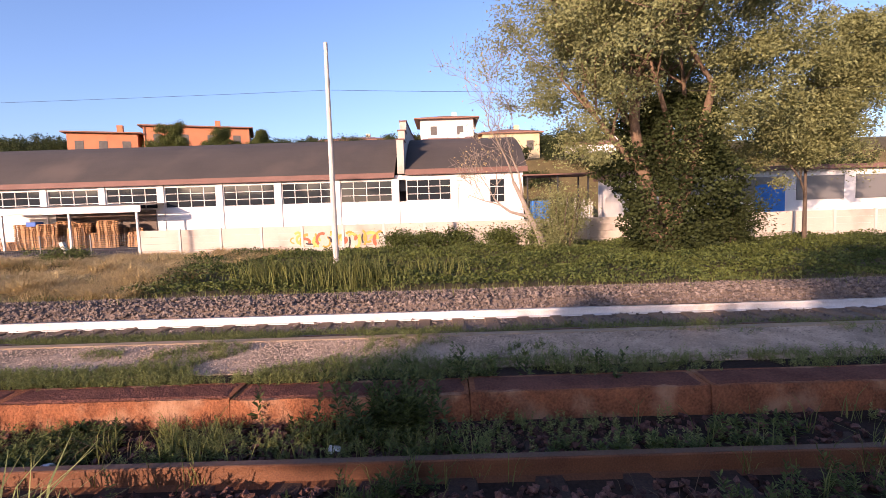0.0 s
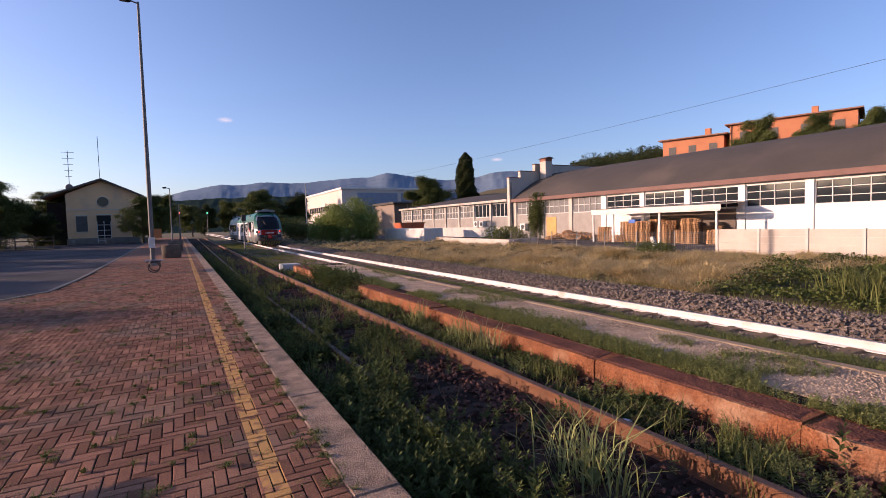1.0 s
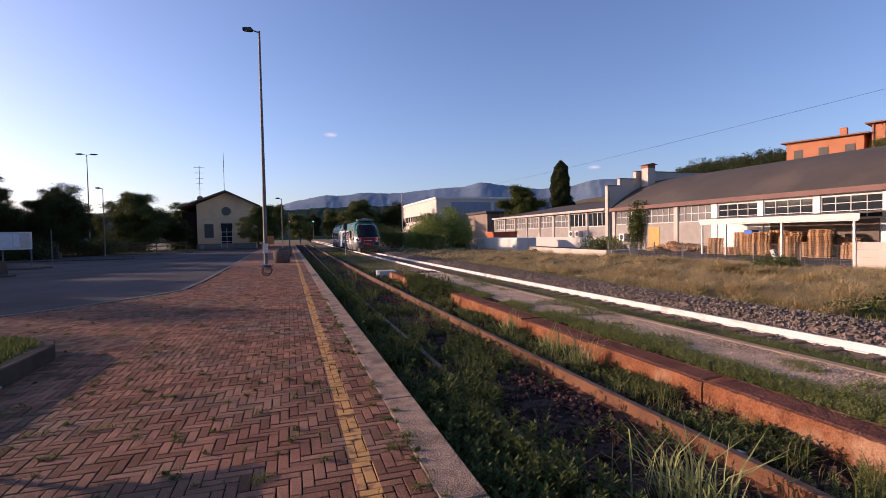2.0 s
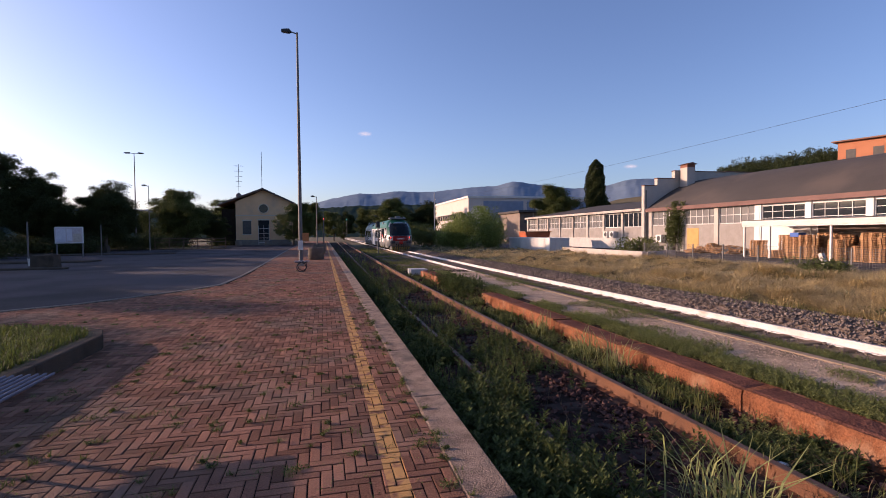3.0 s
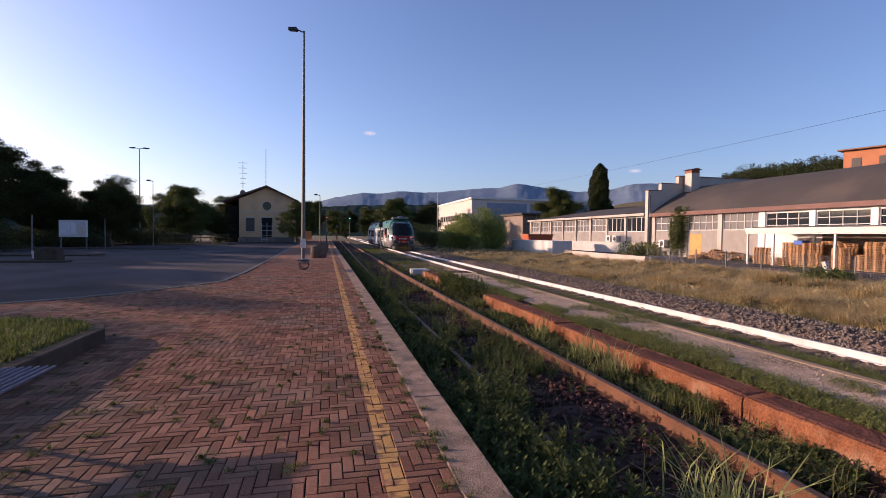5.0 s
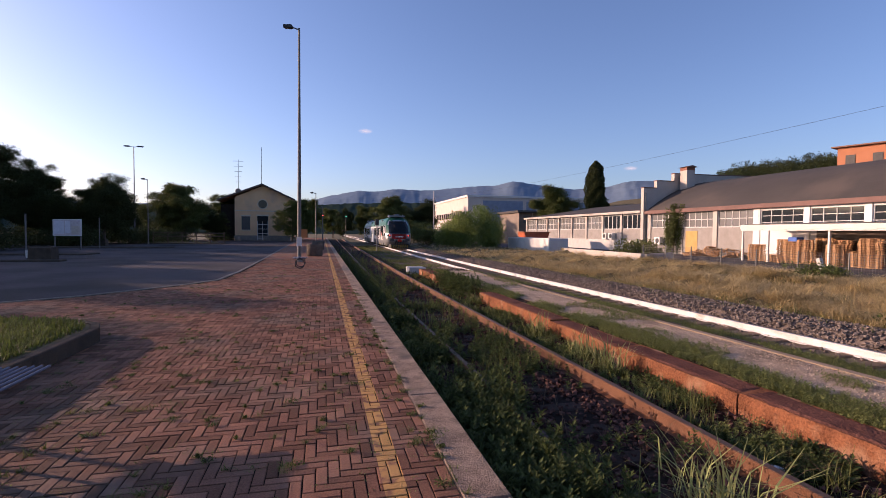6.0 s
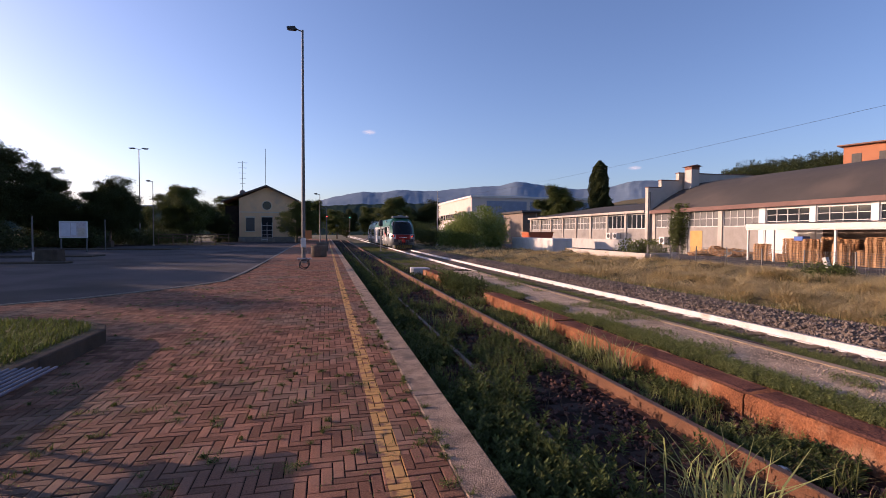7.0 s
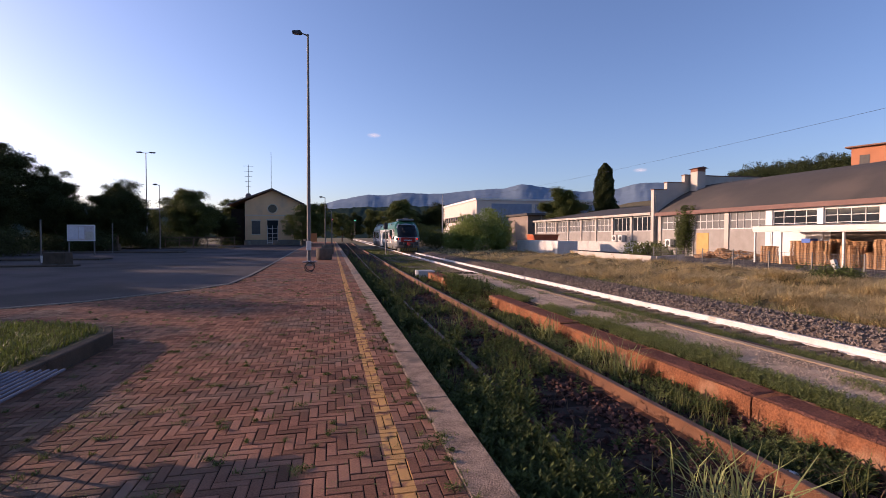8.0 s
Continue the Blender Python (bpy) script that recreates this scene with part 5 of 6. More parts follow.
M_BLACK = mat("black_rubber", (0.018, 0.018, 0.02), (0.012, 0.012, 0.013), 3, 30, 0.6, 0.05)
M_TEXT = mat("white_lettering", (0.8, 0.8, 0.78), None, 3, 30, 0.6, 0)

OUT = [(1.28, 0.30), (1.42, 0.55), (1.46, 0.95), (1.46, 1.30), (1.455, 1.75), (1.435, 2.20), (1.40, 2.66), (1.34, 2.90), (1.22, 3.22), (0.98, 3.50), (0.58, 3.68), (0.0, 3.76)]


def nose_y(x, z):
    back = float(np.interp(z, [0.3, 0.6, 0.95, 1.3, 1.75, 2.2, 2.66, 2.9, 3.22, 3.5, 3.68, 3.76], [0.55, 0.22, 0.05, 0.0, 0.12, 0.42, 0.88, 1.18, 1.70, 2.3, 2.8, 3.1]))
    return back + 0.95 * (abs(x) / 1.46) ** 3.2


def shell(prof, y_of, y1, pick):
    """Side and roof of a body from its front outline y_of(x, z) back to y1, split by pick(x, y, z) into bmeshes."""
    pts = [(-x, z) for x, z in prof] + [(x, z) for x, z in prof[-2::-1]]
    out = {}
    stations = [0.0, 0.12, 0.35, 0.7, 1.0]
    grid = []
    for s in stations:
        grid.append([(x, y_of(x, z) + (y1 - y_of(x, z)) * s, z) for x, z in pts])
    for a, b in zip(grid, grid[1:]):
        for i in range(len(pts) - 1):
            q = [a[i], a[i + 1], b[i + 1], b[i]]
            c = np.mean(q, axis=0)
            bm = out.setdefault(pick(*c), bmesh.new())
            bm.faces.new([bm.verts.new(p) for p in q])
    return out


def nose(prof, pick, k=(1.0, 0.9, 0.78, 0.62, 0.42, 0.2)):
    """The curved front inside the outline."""
    pts = [(-x, z) for x, z in prof] + [(x, z) for x, z in prof[-2::-1]]
    out = {}
    ring = [[(x * s, nose_y(x * s, 1.85 + (z - 1.85) * s), 1.85 + (z - 1.85) * s) for x, z in pts] for s in k]
    quads = []
    for a, b in zip(ring, ring[1:]):
        n = len(pts)
        for i in range(n):
            quads.append([a[i], a[(i + 1) % n], b[(i + 1) % n], b[i]])
    quads.append(ring[-1])
    for q in quads:
        c = np.mean(q, axis=0)
        bm = out.setdefault(pick(*c), bmesh.new())
        bm.faces.new([bm.verts.new(p) for p in q])
    return out


MATS = {"silver": M_SILVER, "grey": M_TGREY, "green": M_TGREEN, "white": M_TWHITE}


def weld(bm):
    bmesh.ops.remove_doubles(bm, verts=bm.verts, dist=0.0005)
    bmesh.ops.recalc_face_normals(bm, faces=bm.faces[:])
    return bm


def flat(y0, y1, z0, z1, side, d=0.012, x=1.452, r=0.0):
    """A thin panel on a side of the body."""
    a, b = sorted((side * (x - 0.05), side * (x + d)))
    return bx(a, b, y0, y1, z0, z1, r)


def side_poly(pts, side, d=0.01, x=1.458):
    a, b = sorted((side * (x - 0.04), side * (x + d)))
    return prism(pts, "x", a, b)


def swoosh(y0, y1, z_hi, z_lo, thick0, thick1, n=12):
    """A tapering curved band from (y1, z_hi) down to (y0, z_lo)."""
    top, low = [], []
    for i in range(n + 1):
        s = i / n
        y = y1 + (y0 - y1) * s
        z = z_hi + (z_lo - z_hi) * (s ** 1.7)
        t = thick0 + (thick1 - thick0) * s
        top.append((y, z))
        low.append((y, z - t))
    return top + low[::-1]


def end_car(t, flip, name):
    """A cab car, 16.3 m long, with its nose at y = 0."""
    m = Matrix.Identity(4) if not flip else pose(0, 38.0, 0, 0, 0, 180)

    def add(n, bm, material, parent=t, label="", smooth=False):
        bmesh.ops.transform(bm, matrix=m, verts=bm.verts)
        return part(n, bm, material, parent, label, smooth=smooth)

    zone = lambda x, y, z: "green" if z > 2.68 else ("grey" if z < 0.95 and y > 3.6 else "silver")
    for parts, lab in ((shell(OUT, nose_y, 3.6, zone), "cab"), (shell(OUT, lambda x, z: 3.6, 16.3, zone), "side")):
        for k, bm in parts.items():
            add({"green": "roof", "silver": "body_panel", "grey": "skirt"}[k], weld(bm), MATS[k], smooth=True)
    frontzone = lambda x, y, z: "green" if z > 3.2 or (z > 1.9 and abs(x) > 1.12) else "silver"
    for k, bm in nose(OUT, frontzone).items():
        add({"green": "roof_front", "silver": "nose"}[k], weld(bm), MATS[k], smooth=True)
    # windscreen, red apron and lamps set just proud of the nose

    def face_patch(x0, x1, z0, z1, off, nx=10, nz=8, shape=None):
        bm = bmesh.new()
        g = []
        for j in range(nz + 1):
            z = z0 + (z1 - z0) * j / nz
            w = shape(z) if shape else 1.0
            g.append([bm.verts.new((x * w, nose_y(x * w, z) - off, z)) for x in np.linspace(x0, x1, nx + 1)])
        for j in range(nz):
            for i in range(nx):
                bm.faces.new((g[j][i], g[j][i + 1], g[j + 1][i + 1], g[j + 1][i]))
        bmesh.ops.solidify(bm, geom=bm.faces[:], thickness=0.02)
        bmesh.ops.recalc_face_normals(bm, faces=bm.faces[:])
        return bm

    ws = add("windscreen", face_patch(-1.14, 1.14, 1.72, 3.16, 0.035, shape=lambda z: 1.0 - 0.16 * max(0, (z - 2.3) / 0.9) ** 2), M_GLASS, label="dark raked windscreen", smooth=True)
    add("destination_panel", face_patch(-0.72, 0.72, 2.98, 3.13, 0.06, 6, 2), M_BLACK, ws)
    add("wiper", tube(bmesh.new(), [(0.1, nose_y(0.1, 1.78) - 0.09, 1.78), (-0.35, nose_y(0.35, 2.3) - 0.09, 2.3), (-0.55, nose_y(0.55, 2.7) - 0.09, 2.7)], 0.018, 5), M_BLACK, ws)
    add("front_apron", face_patch(-0.86, 0.86, 1.12, 1.68, 0.03, 8, 4), M_TRED, label="red front apron")
    for i in range(7):
        xx = -0.44 + 0.13 * i
        add("front_number_bar", bx(xx, xx + 0.08, nose_y(xx, 1.36) - 0.07, nose_y(xx, 1.36) - 0.03, 1.30, 1.42), M_TEXT)
    for s in (-1, 1):
        add("headlight_recess", face_patch(s * 0.95, s * 1.34, 1.38, 1.62, 0.02, 5, 3), M_BLACK)
        bm = bmesh.new()
        bmesh.ops.create_cone(bm, cap_ends=True, segments=16, radius1=0.08, radius2=0.08, depth=0.05, matrix=pose(s * 1.05, nose_y(1.05, 1.5) - 0.03, 1.5, 90))
        add("tail_lamp", bm, glow("tail_red", (1.0, 0.05, 0.03), 3))
        bm = bmesh.new()
        tube(bm, [(s * 0.88, 0.35, 1.0), (s * 0.88, -0.28, 1.0)], 0.13, 14)
        bf = add("buffer", bm, M_SILVER)
        add("buffer_plate", bx(s * 0.88 - 0.24, s * 0.88 + 0.24, -0.34, -0.28, 0.84, 1.18, 0.03), M_DARKMETAL, bf)
    cp = add("coupler", bx(-0.14, 0.14, -0.22, 0.5, 0.82, 1.08, 0.04), M_DARKMETAL)
    add("coupler_cover", bx(-0.2, 0.2, -0.42, -0.2, 0.78, 1.1, 0.05), M_TRED, cp, "red coupler cover")
    for i in range(6):
        add("hose", tube(bmesh.new(), [(-0.5 + i * 0.2, 0.1, 0.95), (-0.5 + i * 0.2, -0.12, 0.75), (-0.42 + i * 0.18, -0.1, 0.55)], 0.03, 6), M_BLACK)
    pl = add("snow_plough", prism([(-1.2, 0.45), (-1.0, -0.05), (0, -0.2), (1.0, -0.05), (1.2, 0.45)], "z", 0.12, 0.5), M_BLACK, label="black and yellow striped rail guard")
    for i in range(8):
        x0 = -1.0 + i * 0.26
        yy = -0.2 + 0.15 * abs(x0 + 0.06)
        add("hazard_stripe", prism([(x0, 0.14), (x0 + 0.11, 0.14), (x0 + 0.19, 0.48), (x0 + 0.08, 0.48)], "y", yy - 0.02, yy + 0.1), mat("hazard_yellow", (0.32, 0.21, 0.03), None, 3, 30, 0.7, 0), pl)
    # roof gear
    add("roof_fairing", bx(-0.95, 0.95, 2.2, 3.6, 3.66, 3.86, 0.05), M_TGREY)
    hn = add("horn_box", bx(-0.25, 0.35, 2.5, 2.95, 3.86, 4.02, 0.04), M_TGREY)
    add("aerial_stub", tube(bmesh.new(), [(0.75, 2.9, 3.85), (0.75, 2.9, 4.0)], 0.02, 6), M_TEXT)
    for s in (-1, 1):
        # cab side windows
        sw = add("cab_window", side_poly([(1.15, 1.45), (2.75, 1.45), (2.75, 2.58), (2.45, 2.62), (2.05, 2.45), (1.6, 2.0)], s, 0.03, 1.43), M_GLASS)
        add("window_blind", side_poly([(1.75, 1.75), (2.62, 1.75), (2.62, 2.5), (2.1, 2.4)], s, 0.036, 1.43), M_TWHITE, sw)
        dr = add("cab_door_window", flat(3.0, 3.5, 1.4, 2.62, s, 0.02, 1.44), M_BLACK)
        add("pane", flat(3.06, 3.44, 2.05, 2.56, s, 0.026, 1.44), M_TWHITE, dr)
        add("pane", flat(3.06, 3.44, 1.6, 2.0, s, 0.026, 1.44), M_TWHITE, dr)
        add("body_joint", flat(3.595, 3.625, 0.32, 2.68, s, 0.006, 1.456), M_BLACK)
        for y0, y1 in ((3.95, 5.0), (5.1, 6.1)):
            add("window", flat(y0, y1, 1.42, 2.60, s, 0.02, 1.44), M_GLASS)
        # door: two leaves with narrow panes
        for y0 in (6.55, 7.22):
            lf = add("door_leaf", flat(y0, y0 + 0.65, 0.42, 2.62, s, 0.014, 1.452), M_TGREY)
            add("pane", flat(y0 + 0.18, y0 + 0.47, 1.2, 2.45, s, 0.022, 1.452), M_GLASS, lf)
        add("door_step", flat(6.5, 7.95, 0.34, 0.40, s, 0.03, 1.42), mat("step_yellow", (0.45, 0.33, 0.05), None, 3, 30, 0.7, 0))
        # white flash with red lines, white flank
        add("white_flash", side_poly([(3.9, 0.95), (6.5, 0.95), (6.5, 2.05), (5.6, 1.72), (4.7, 1.3)], s, 0.004), M_TWHITE)
        for k in range(3):
            sp = swoosh(4.15 + 0.17 * k, 6.5, 2.0 - 0.10 * k, 0.96, 0.16 - 0.045 * k, 0.03)
            add("red_line", side_poly(sp, s, 0.007 + 0.001 * k), M_TRED)
        add("white_flank", side_poly([(7.9, 0.95), (16.25, 0.95), (16.25, 2.62), (10.5, 2.62), (8.8, 2.45), (7.9, 2.15)], s, 0.004), M_TWHITE)
        for i in range(5):
            y0 = 8.35 + i * 1.32 + (0.45 if i else 0)
            add("window", flat(y0, y0 + (1.5 if i == 0 else 1.14), 1.40, 2.45, s, 0.02, 1.447), M_GLASS)
        add("body_joint", flat(10.05, 10.08, 0.32, 2.68, s, 0.008, 1.456), M_BLACK)
        for i in range(7):
            add("logo_bar", flat(8.5 + i * 0.26, 8.7 + i * 0.26, 1.06, 1.26, s, 0.014, 1.456), M_TRED if i == 6 else M_BLACK)
        for i in range(8):
            add("number_bar", flat(4.25 + i * 0.11, 4.33 + i * 0.11, 1.22, 1.31, s, 0.008, 1.456), M_TEXT)
        for y0 in (4.6, 5.3):
            add("roof_flap", flat(y0, y0 + 0.25, 3.2, 3.26, s, 0.02, 1.22), M_TEXT)
        gv = add("roof_grille", bx(*sorted((s * 1.06, s * 1.24)), 6.9, 7.9, 3.16, 3.42, 0.01), M_TGREY)
        # bogies and running gear
        for yb in (2.6, 12.4):
            bo = add("bogie_frame", bx(*sorted((s * 0.98, s * 1.14)), yb - 1.5, yb + 1.5, 0.32, 0.58, 0.04), M_DARKMETAL)
            for yy in (yb - 1.0, yb + 1.0):
                bm = bmesh.new()
                bmesh.ops.create_cone(bm, cap_ends=True, segments=28, radius1=0.40, radius2=0.40, depth=0.13, matrix=pose(s * 0.75, yy, 0.40, 0, 90))
                add("wheel", bm, M_DARKMETAL, bo)
        add("underfloor_box", bx(*sorted((s * 0.5, s * 1.2)), 5.2, 10.0, 0.22, 0.6, 0.03), M_BLACK)
    add("floor_pan", bx(-1.25, 1.25, 0.7, 16.2, 0.32, 0.5), M_BLACK)
    fc = bpy.data.curves.new("cab_letters", "FONT")
    fc.body, fc.size, fc.extrude = "B2", 0.22, 0.004
    tx = new("cab_letters", fc)
    fc.materials.append(M_TEXT)
    tx.parent = t
    tx.matrix_world = t.matrix_world @ m @ pose(-1.475, 2.05, 1.30, 90, 0, -90)


def railcar():
    t = thing("railcar", 8.1 + float(bend(55)), 55.0, RAIL_Z, "green, white and silver diesel railcar standing on the running line", "train", "", -0.745)
    end_car(t, False, "front")
    end_car(t, True, "rear")
    part("power_module", bx(-1.44, 1.44, 16.75, 21.25, 0.35, 2.68, 0.02), M_TWHITE, t, "white power module between the cars")
    part("module_roof", prism([(-1.44, 2.684), (-1.3, 3.1), (-0.95, 3.5), (0.95, 3.5), (1.3, 3.1), (1.44, 2.684)], "y", 16.75, 21.25), M_TGREEN, t)
    for s in (-1, 1):
        for k in range(6):
            part("vent_slat", flat(18.2, 20.2, 1.6 + k * 0.16, 1.72 + k * 0.16, s, 0.025, 1.435), M_TGREY, t)
    for y0, y1 in ((16.3, 16.75), (21.25, 21.7)):
        part("bellows", bx(-1.32, 1.32, y0, y1, 0.5, 3.4, 0.03), M_BLACK, t, "black folding gangway")
    bo = part("bogie_frame", bx(-1.1, 1.1, 17.6, 20.4, 0.3, 0.5), M_DARKMETAL, t)
    for s in (-1, 1):
        for yy in (18.1, 19.9):
            bm = bmesh.new()
            bmesh.ops.create_cone(bm, cap_ends=True, segments=28, radius1=0.40, radius2=0.40, depth=0.13, matrix=pose(s * 0.75, yy, 0.40, 0, 90))
            part("wheel", bm, M_DARKMETAL, bo)


railcar()

# ---- trees ----
oaks = [make_tree(11, 8.0, 0.22, 70000, (0.075, 0.165), 0.36, "dark leafy tree behind the car park", M_LEAF_DARK, first=0.3, mass=(2.5, 2.5, 4.5, 3.7, 110)),
        make_tree(12, 8.0, 0.22, 70000, (0.075, 0.165), 0.36, "dark leafy tree behind the car park", M_LEAF_DARK, first=0.28, spread=0.9, mass=(2.8, 2.6, 4.2, 3.8, 110)),
        make_tree(13, 8.0, 0.20, 70000, (0.075, 0.165), 0.36, "leafy green tree behind the car park", M_LEAF, first=0.26, spread=0.9, mass=(2.9, 2.7, 4.2, 3.9, 110))]
SPOTS = [(-55, 42, 12.2, 0), (-35.0, 60, 11.0, 0), (-33.4, 57, 8.0, 1), (-36, 29, 7.6, 1), (-34, 37.5, 7.4, 2), (-35, 47, 7.4, 0), (-33, 50.5, 7.2, 1), (-37, 32, 7.4, 0), (-34, 33, 6.8, 0), (-33, 42, 6.8, 1), (-27.6, 60, 6.9, 1), (-31, 54, 6.5, 0), (-30.2, 63, 9.0, 0), (-26.2, 66, 8.4, 1), (-22.6, 86, 9.2, 2), (-17.4, 88, 6.4, 1), (-23.8, 62, 7.5, 0), (-37, 62, 7.5, 1),
         (-20.5, 82, 9.0, 2), (-24.8, 84, 8.0, 2), (-18.2, 95, 8.6, 2), (-29, 78, 6.6, 1), (-33, 72, 7.0, 0), (-4.9, 84, 7.2, 2), (-4.6, 97, 7.0, 2),
         (-4.2, 140, 10.5, 2), (3.4, 165, 9.5, 2), (-9, 150, 9.5, 1), (7.6, 190, 11, 1), (15, 118, 10.5, 2), (18, 128, 11, 2), (24, 127, 10.6, 1), (12.5, 135, 9.0, 2), (13.2, 104, 5.6, 1), (19, 112, 6.4, 2),
         (46.7, 90, 11.3, 2), (66, 84, 9, 1),
         # out of sight, sunward: these throw the dappled shade over the tracks
         (-19.5, 5.5, 9.5, 1), (-25, 2.5, 9.0, 1), (-21, -2.0, 8.0, 2), (-20, -12.0, 9.0, 2)]
used = set()
for x, y, h, k in SPOTS:
    s = h / 8.0
    m = pose(x, y, LOW, 0, 0, (x * 37 + y * 11) % 360) @ Matrix.Diagonal((s * 1.2, s * 1.2, s, 1))
    if k not in used:
        used.add(k)
        oaks[k].matrix_world = m
    else:
        o = copy_thing(oaks[k], pose(0, 0, 0))
        o.matrix_basis = m

# garden trees before the orange houses
for x, y, z, q in ((70.5, 39.6, 5.2, 1.2), (71.5, 32.5, 5.8, 1.05), (72.0, 26.5, 6.2, 0.95)):
    o = copy_thing(oaks[2], pose(0, 0, 0))
    o.matrix_basis = pose(x, y, z, 0, 0, x * 50 % 360) @ Matrix.Diagonal((q * 0.85, q * 0.85, q, 1))
    tagged(o, "leafy garden tree before the orange house")

# two unseen trees, added with high flat crowns to shade siding and coping
shade = make_tree(41, 6.5, 0.14, 60000, (0.08, 0.17), 0.34, "unseen clear-stemmed tree, its flat crown added to shade the siding", M_LEAF, first=0.5, spread=1.0, depth=3, low=5.05, mass=(1.6, 2.9, 5.85, 0.42, 90))
shade.matrix_world = pose(-20, 11.4, LOW)
copy_thing(shade, pose(-19.6, 7.0, LOW, 0, 0, 170))

wil = make_tree(31, 15.5, 0.36, 260000, (0.065, 0.14), 0.42, "large ivy-clad multi-stemmed willow beside the fence", M_LEAF_OLIVE, stems=5, first=0.34, spread=0.75, depth=4, mass=(6.0, 8.2, 8.8, 7.4, 420), bark=M_WILLOWBARK,
                thin=lambda c: np.clip(np.interp(c[:, 1] + 0.25 * c[:, 2], [3.5, 9.0], [1.0, 0.3]), 0, 1))
wil.matrix_world = pose(19.5, -8.65, LOW)
# ivy mantle round the stems of the willow
n = 26000
a, zz = RNG.uniform(0, 6.283, n), RNG.uniform(0, 1, n) ** 0.9 * 6.2
rr = np.interp(zz, [0, 1.5, 4, 5.2, 6.2], [1.3, 1.9, 2.2, 1.7, 0.7]) * (1 + 0.16 * np.sin(3 * a + zz) + 0.2 * np.sin(2 * a - 2.3 * zz) + 0.12 * np.sin(5 * a + 4 * zz)) * RNG.uniform(0.7, 1.05, n)
link_mesh("ivy", mesh_from("ivy", *leaf_cloud(np.stack([rr * np.cos(a), rr * np.sin(a) - 0.4, zz], 1), (0.09, 0.18), 0.0, 0.8)), M_LEAF_DARK, wil, "dark ivy mantle")
w2 = make_tree(33, 9.0, 0.11, 140000, (0.065, 0.14), 0.45, "olive-leaved willow beside the fence", M_LEAF_OLIVE, stems=1, first=0.3, spread=0.9, mass=(4.0, 7.0, 6.6, 3.7, 260), bark=M_BARK)
w2.matrix_world = pose(21.6, -16.0, LOW)
bare = make_tree(35, 10.6, 0.20, 300, (0.07, 0.13), 0.4, "half-bare pale-twigged tree leaning out of the willow", M_DRY, first=0.34, spread=0.6, depth=5, bark=M_PALEBARK)
bare.matrix_world = pose(22.0, -4.6, LOW, -24, 0, 0)


def cypress(x, y, h, r):
    t = tagged(new("cypress"), "tall dark columnar cypress behind the factory", "tree")
    t.matrix_world = pose(x, y, LOW)
    part("trunk", tube(bmesh.new(), [(0, 0, 0), (0, 0, h * 0.9)], [0.25, 0.05], 7), M_BARK, t)
    n = 34000
    z = RNG.uniform(0.04, 1, n)
    a = RNG.uniform(0, 6.283, n)
    prof = np.interp(z, [0, 0.08, 0.35, 0.75, 0.93, 1], [0.5, 0.9, 1, 0.9, 0.6, 0.1]) * (1 + 0.16 * np.sin(a * 3 + z * 9) + 0.10 * np.sin(a * 5 - z * 37))
    q = r * prof * RNG.uniform(0.2, 1.03, n) ** 0.5
    link_mesh("crown", mesh_from("crown", *leaf_cloud(np.stack([q * np.cos(a), q * np.sin(a), z * h], 1), (0.22, 0.46), 0.9, 0.45)), M_LEAF_DARK, t)


cypress(54.6, 90, 17.0, 2.05)
cypress(58.8, 93, 9.0, 1.3)


def bush(x, y, h, r, n, m, label, leaf=(0.15, 0.3), squash=1.0, up=0.3):
    """A shrub: several stems and a lumpy mass of leaves."""
    t = tagged(new("bush"), label, "bush", "bushes")
    t.matrix_world = pose(x, y, LOW)
    for k in range(7):
        a = 6.28 * k / 7
        part("stem", tube(bmesh.new(), [(0.1 * math.cos(a), 0.1 * math.sin(a), 0), (0.4 * r * math.cos(a), 0.4 * r * math.sin(a), h * 0.5), (0.6 * r * math.cos(a + 0.3), 0.6 * r * math.sin(a + 0.3), h * 0.85)], [0.04, 0.03, 0.012], 5), M_BARK, t)
    k = RNG.normal(size=(26, 3)) * np.array([r * 0.5, r * 0.5 * squash, h * 0.22]) + np.array([0, 0, h * 0.5])
    c = k[RNG.integers(0, 26, n)] + RNG.normal(size=(n, 3)) * np.array([0.24 * r, 0.24 * r, 0.15 * h])
    c = c[(c[:, 2] > 0.03) & (c[:, 2] < h * 1.08)]
    link_mesh("foliage", mesh_from("foliage", *leaf_cloud(c, leaf, up, 0.4)), m, t)


bush(16.9, 63.5, 3.8, 1.6, 10000, M_BAMBOO, "bright green bamboo thicket beside the line", (0.12, 0.34), 1.0, 0.9)
bush(18.6, 60, 4.5, 2.4, 13000, M_BAMBOO, "bright green bamboo thicket beside the line", (0.12, 0.34), 1.0, 0.9)
bush(21.6, 61, 5.3, 1.7, 12000, M_BAMBOO, "bright green bamboo thicket beside the line", (0.12, 0.34), 1.0, 0.9)
bush(16.0, 74, 3.4, 2.8, 9000, M_LEAF, "leafy thicket beside the line", (0.14, 0.34))
bush(21.0, -5.3, 2.9, 1.1, 9000, M_LEAF_OLIVE, "tangled olive shrub at the foot of the leaning tree", (0.07, 0.15))
bush(20.4, -12.0, 2.6, 1.2, 9000, M_LEAF_DARK, "dark shrub under the willows", (0.08, 0.16))
bush(35.6, 43.6, 4.9, 0.55, 4200, M_LEAF, "climbing creeper on the factory wall", (0.15, 0.3), 1.6)
bush(25.6, 35.0, 1.6, 1.6, 2200, M_GRASS, "tall weeds behind the low wall", (0.15, 0.35))
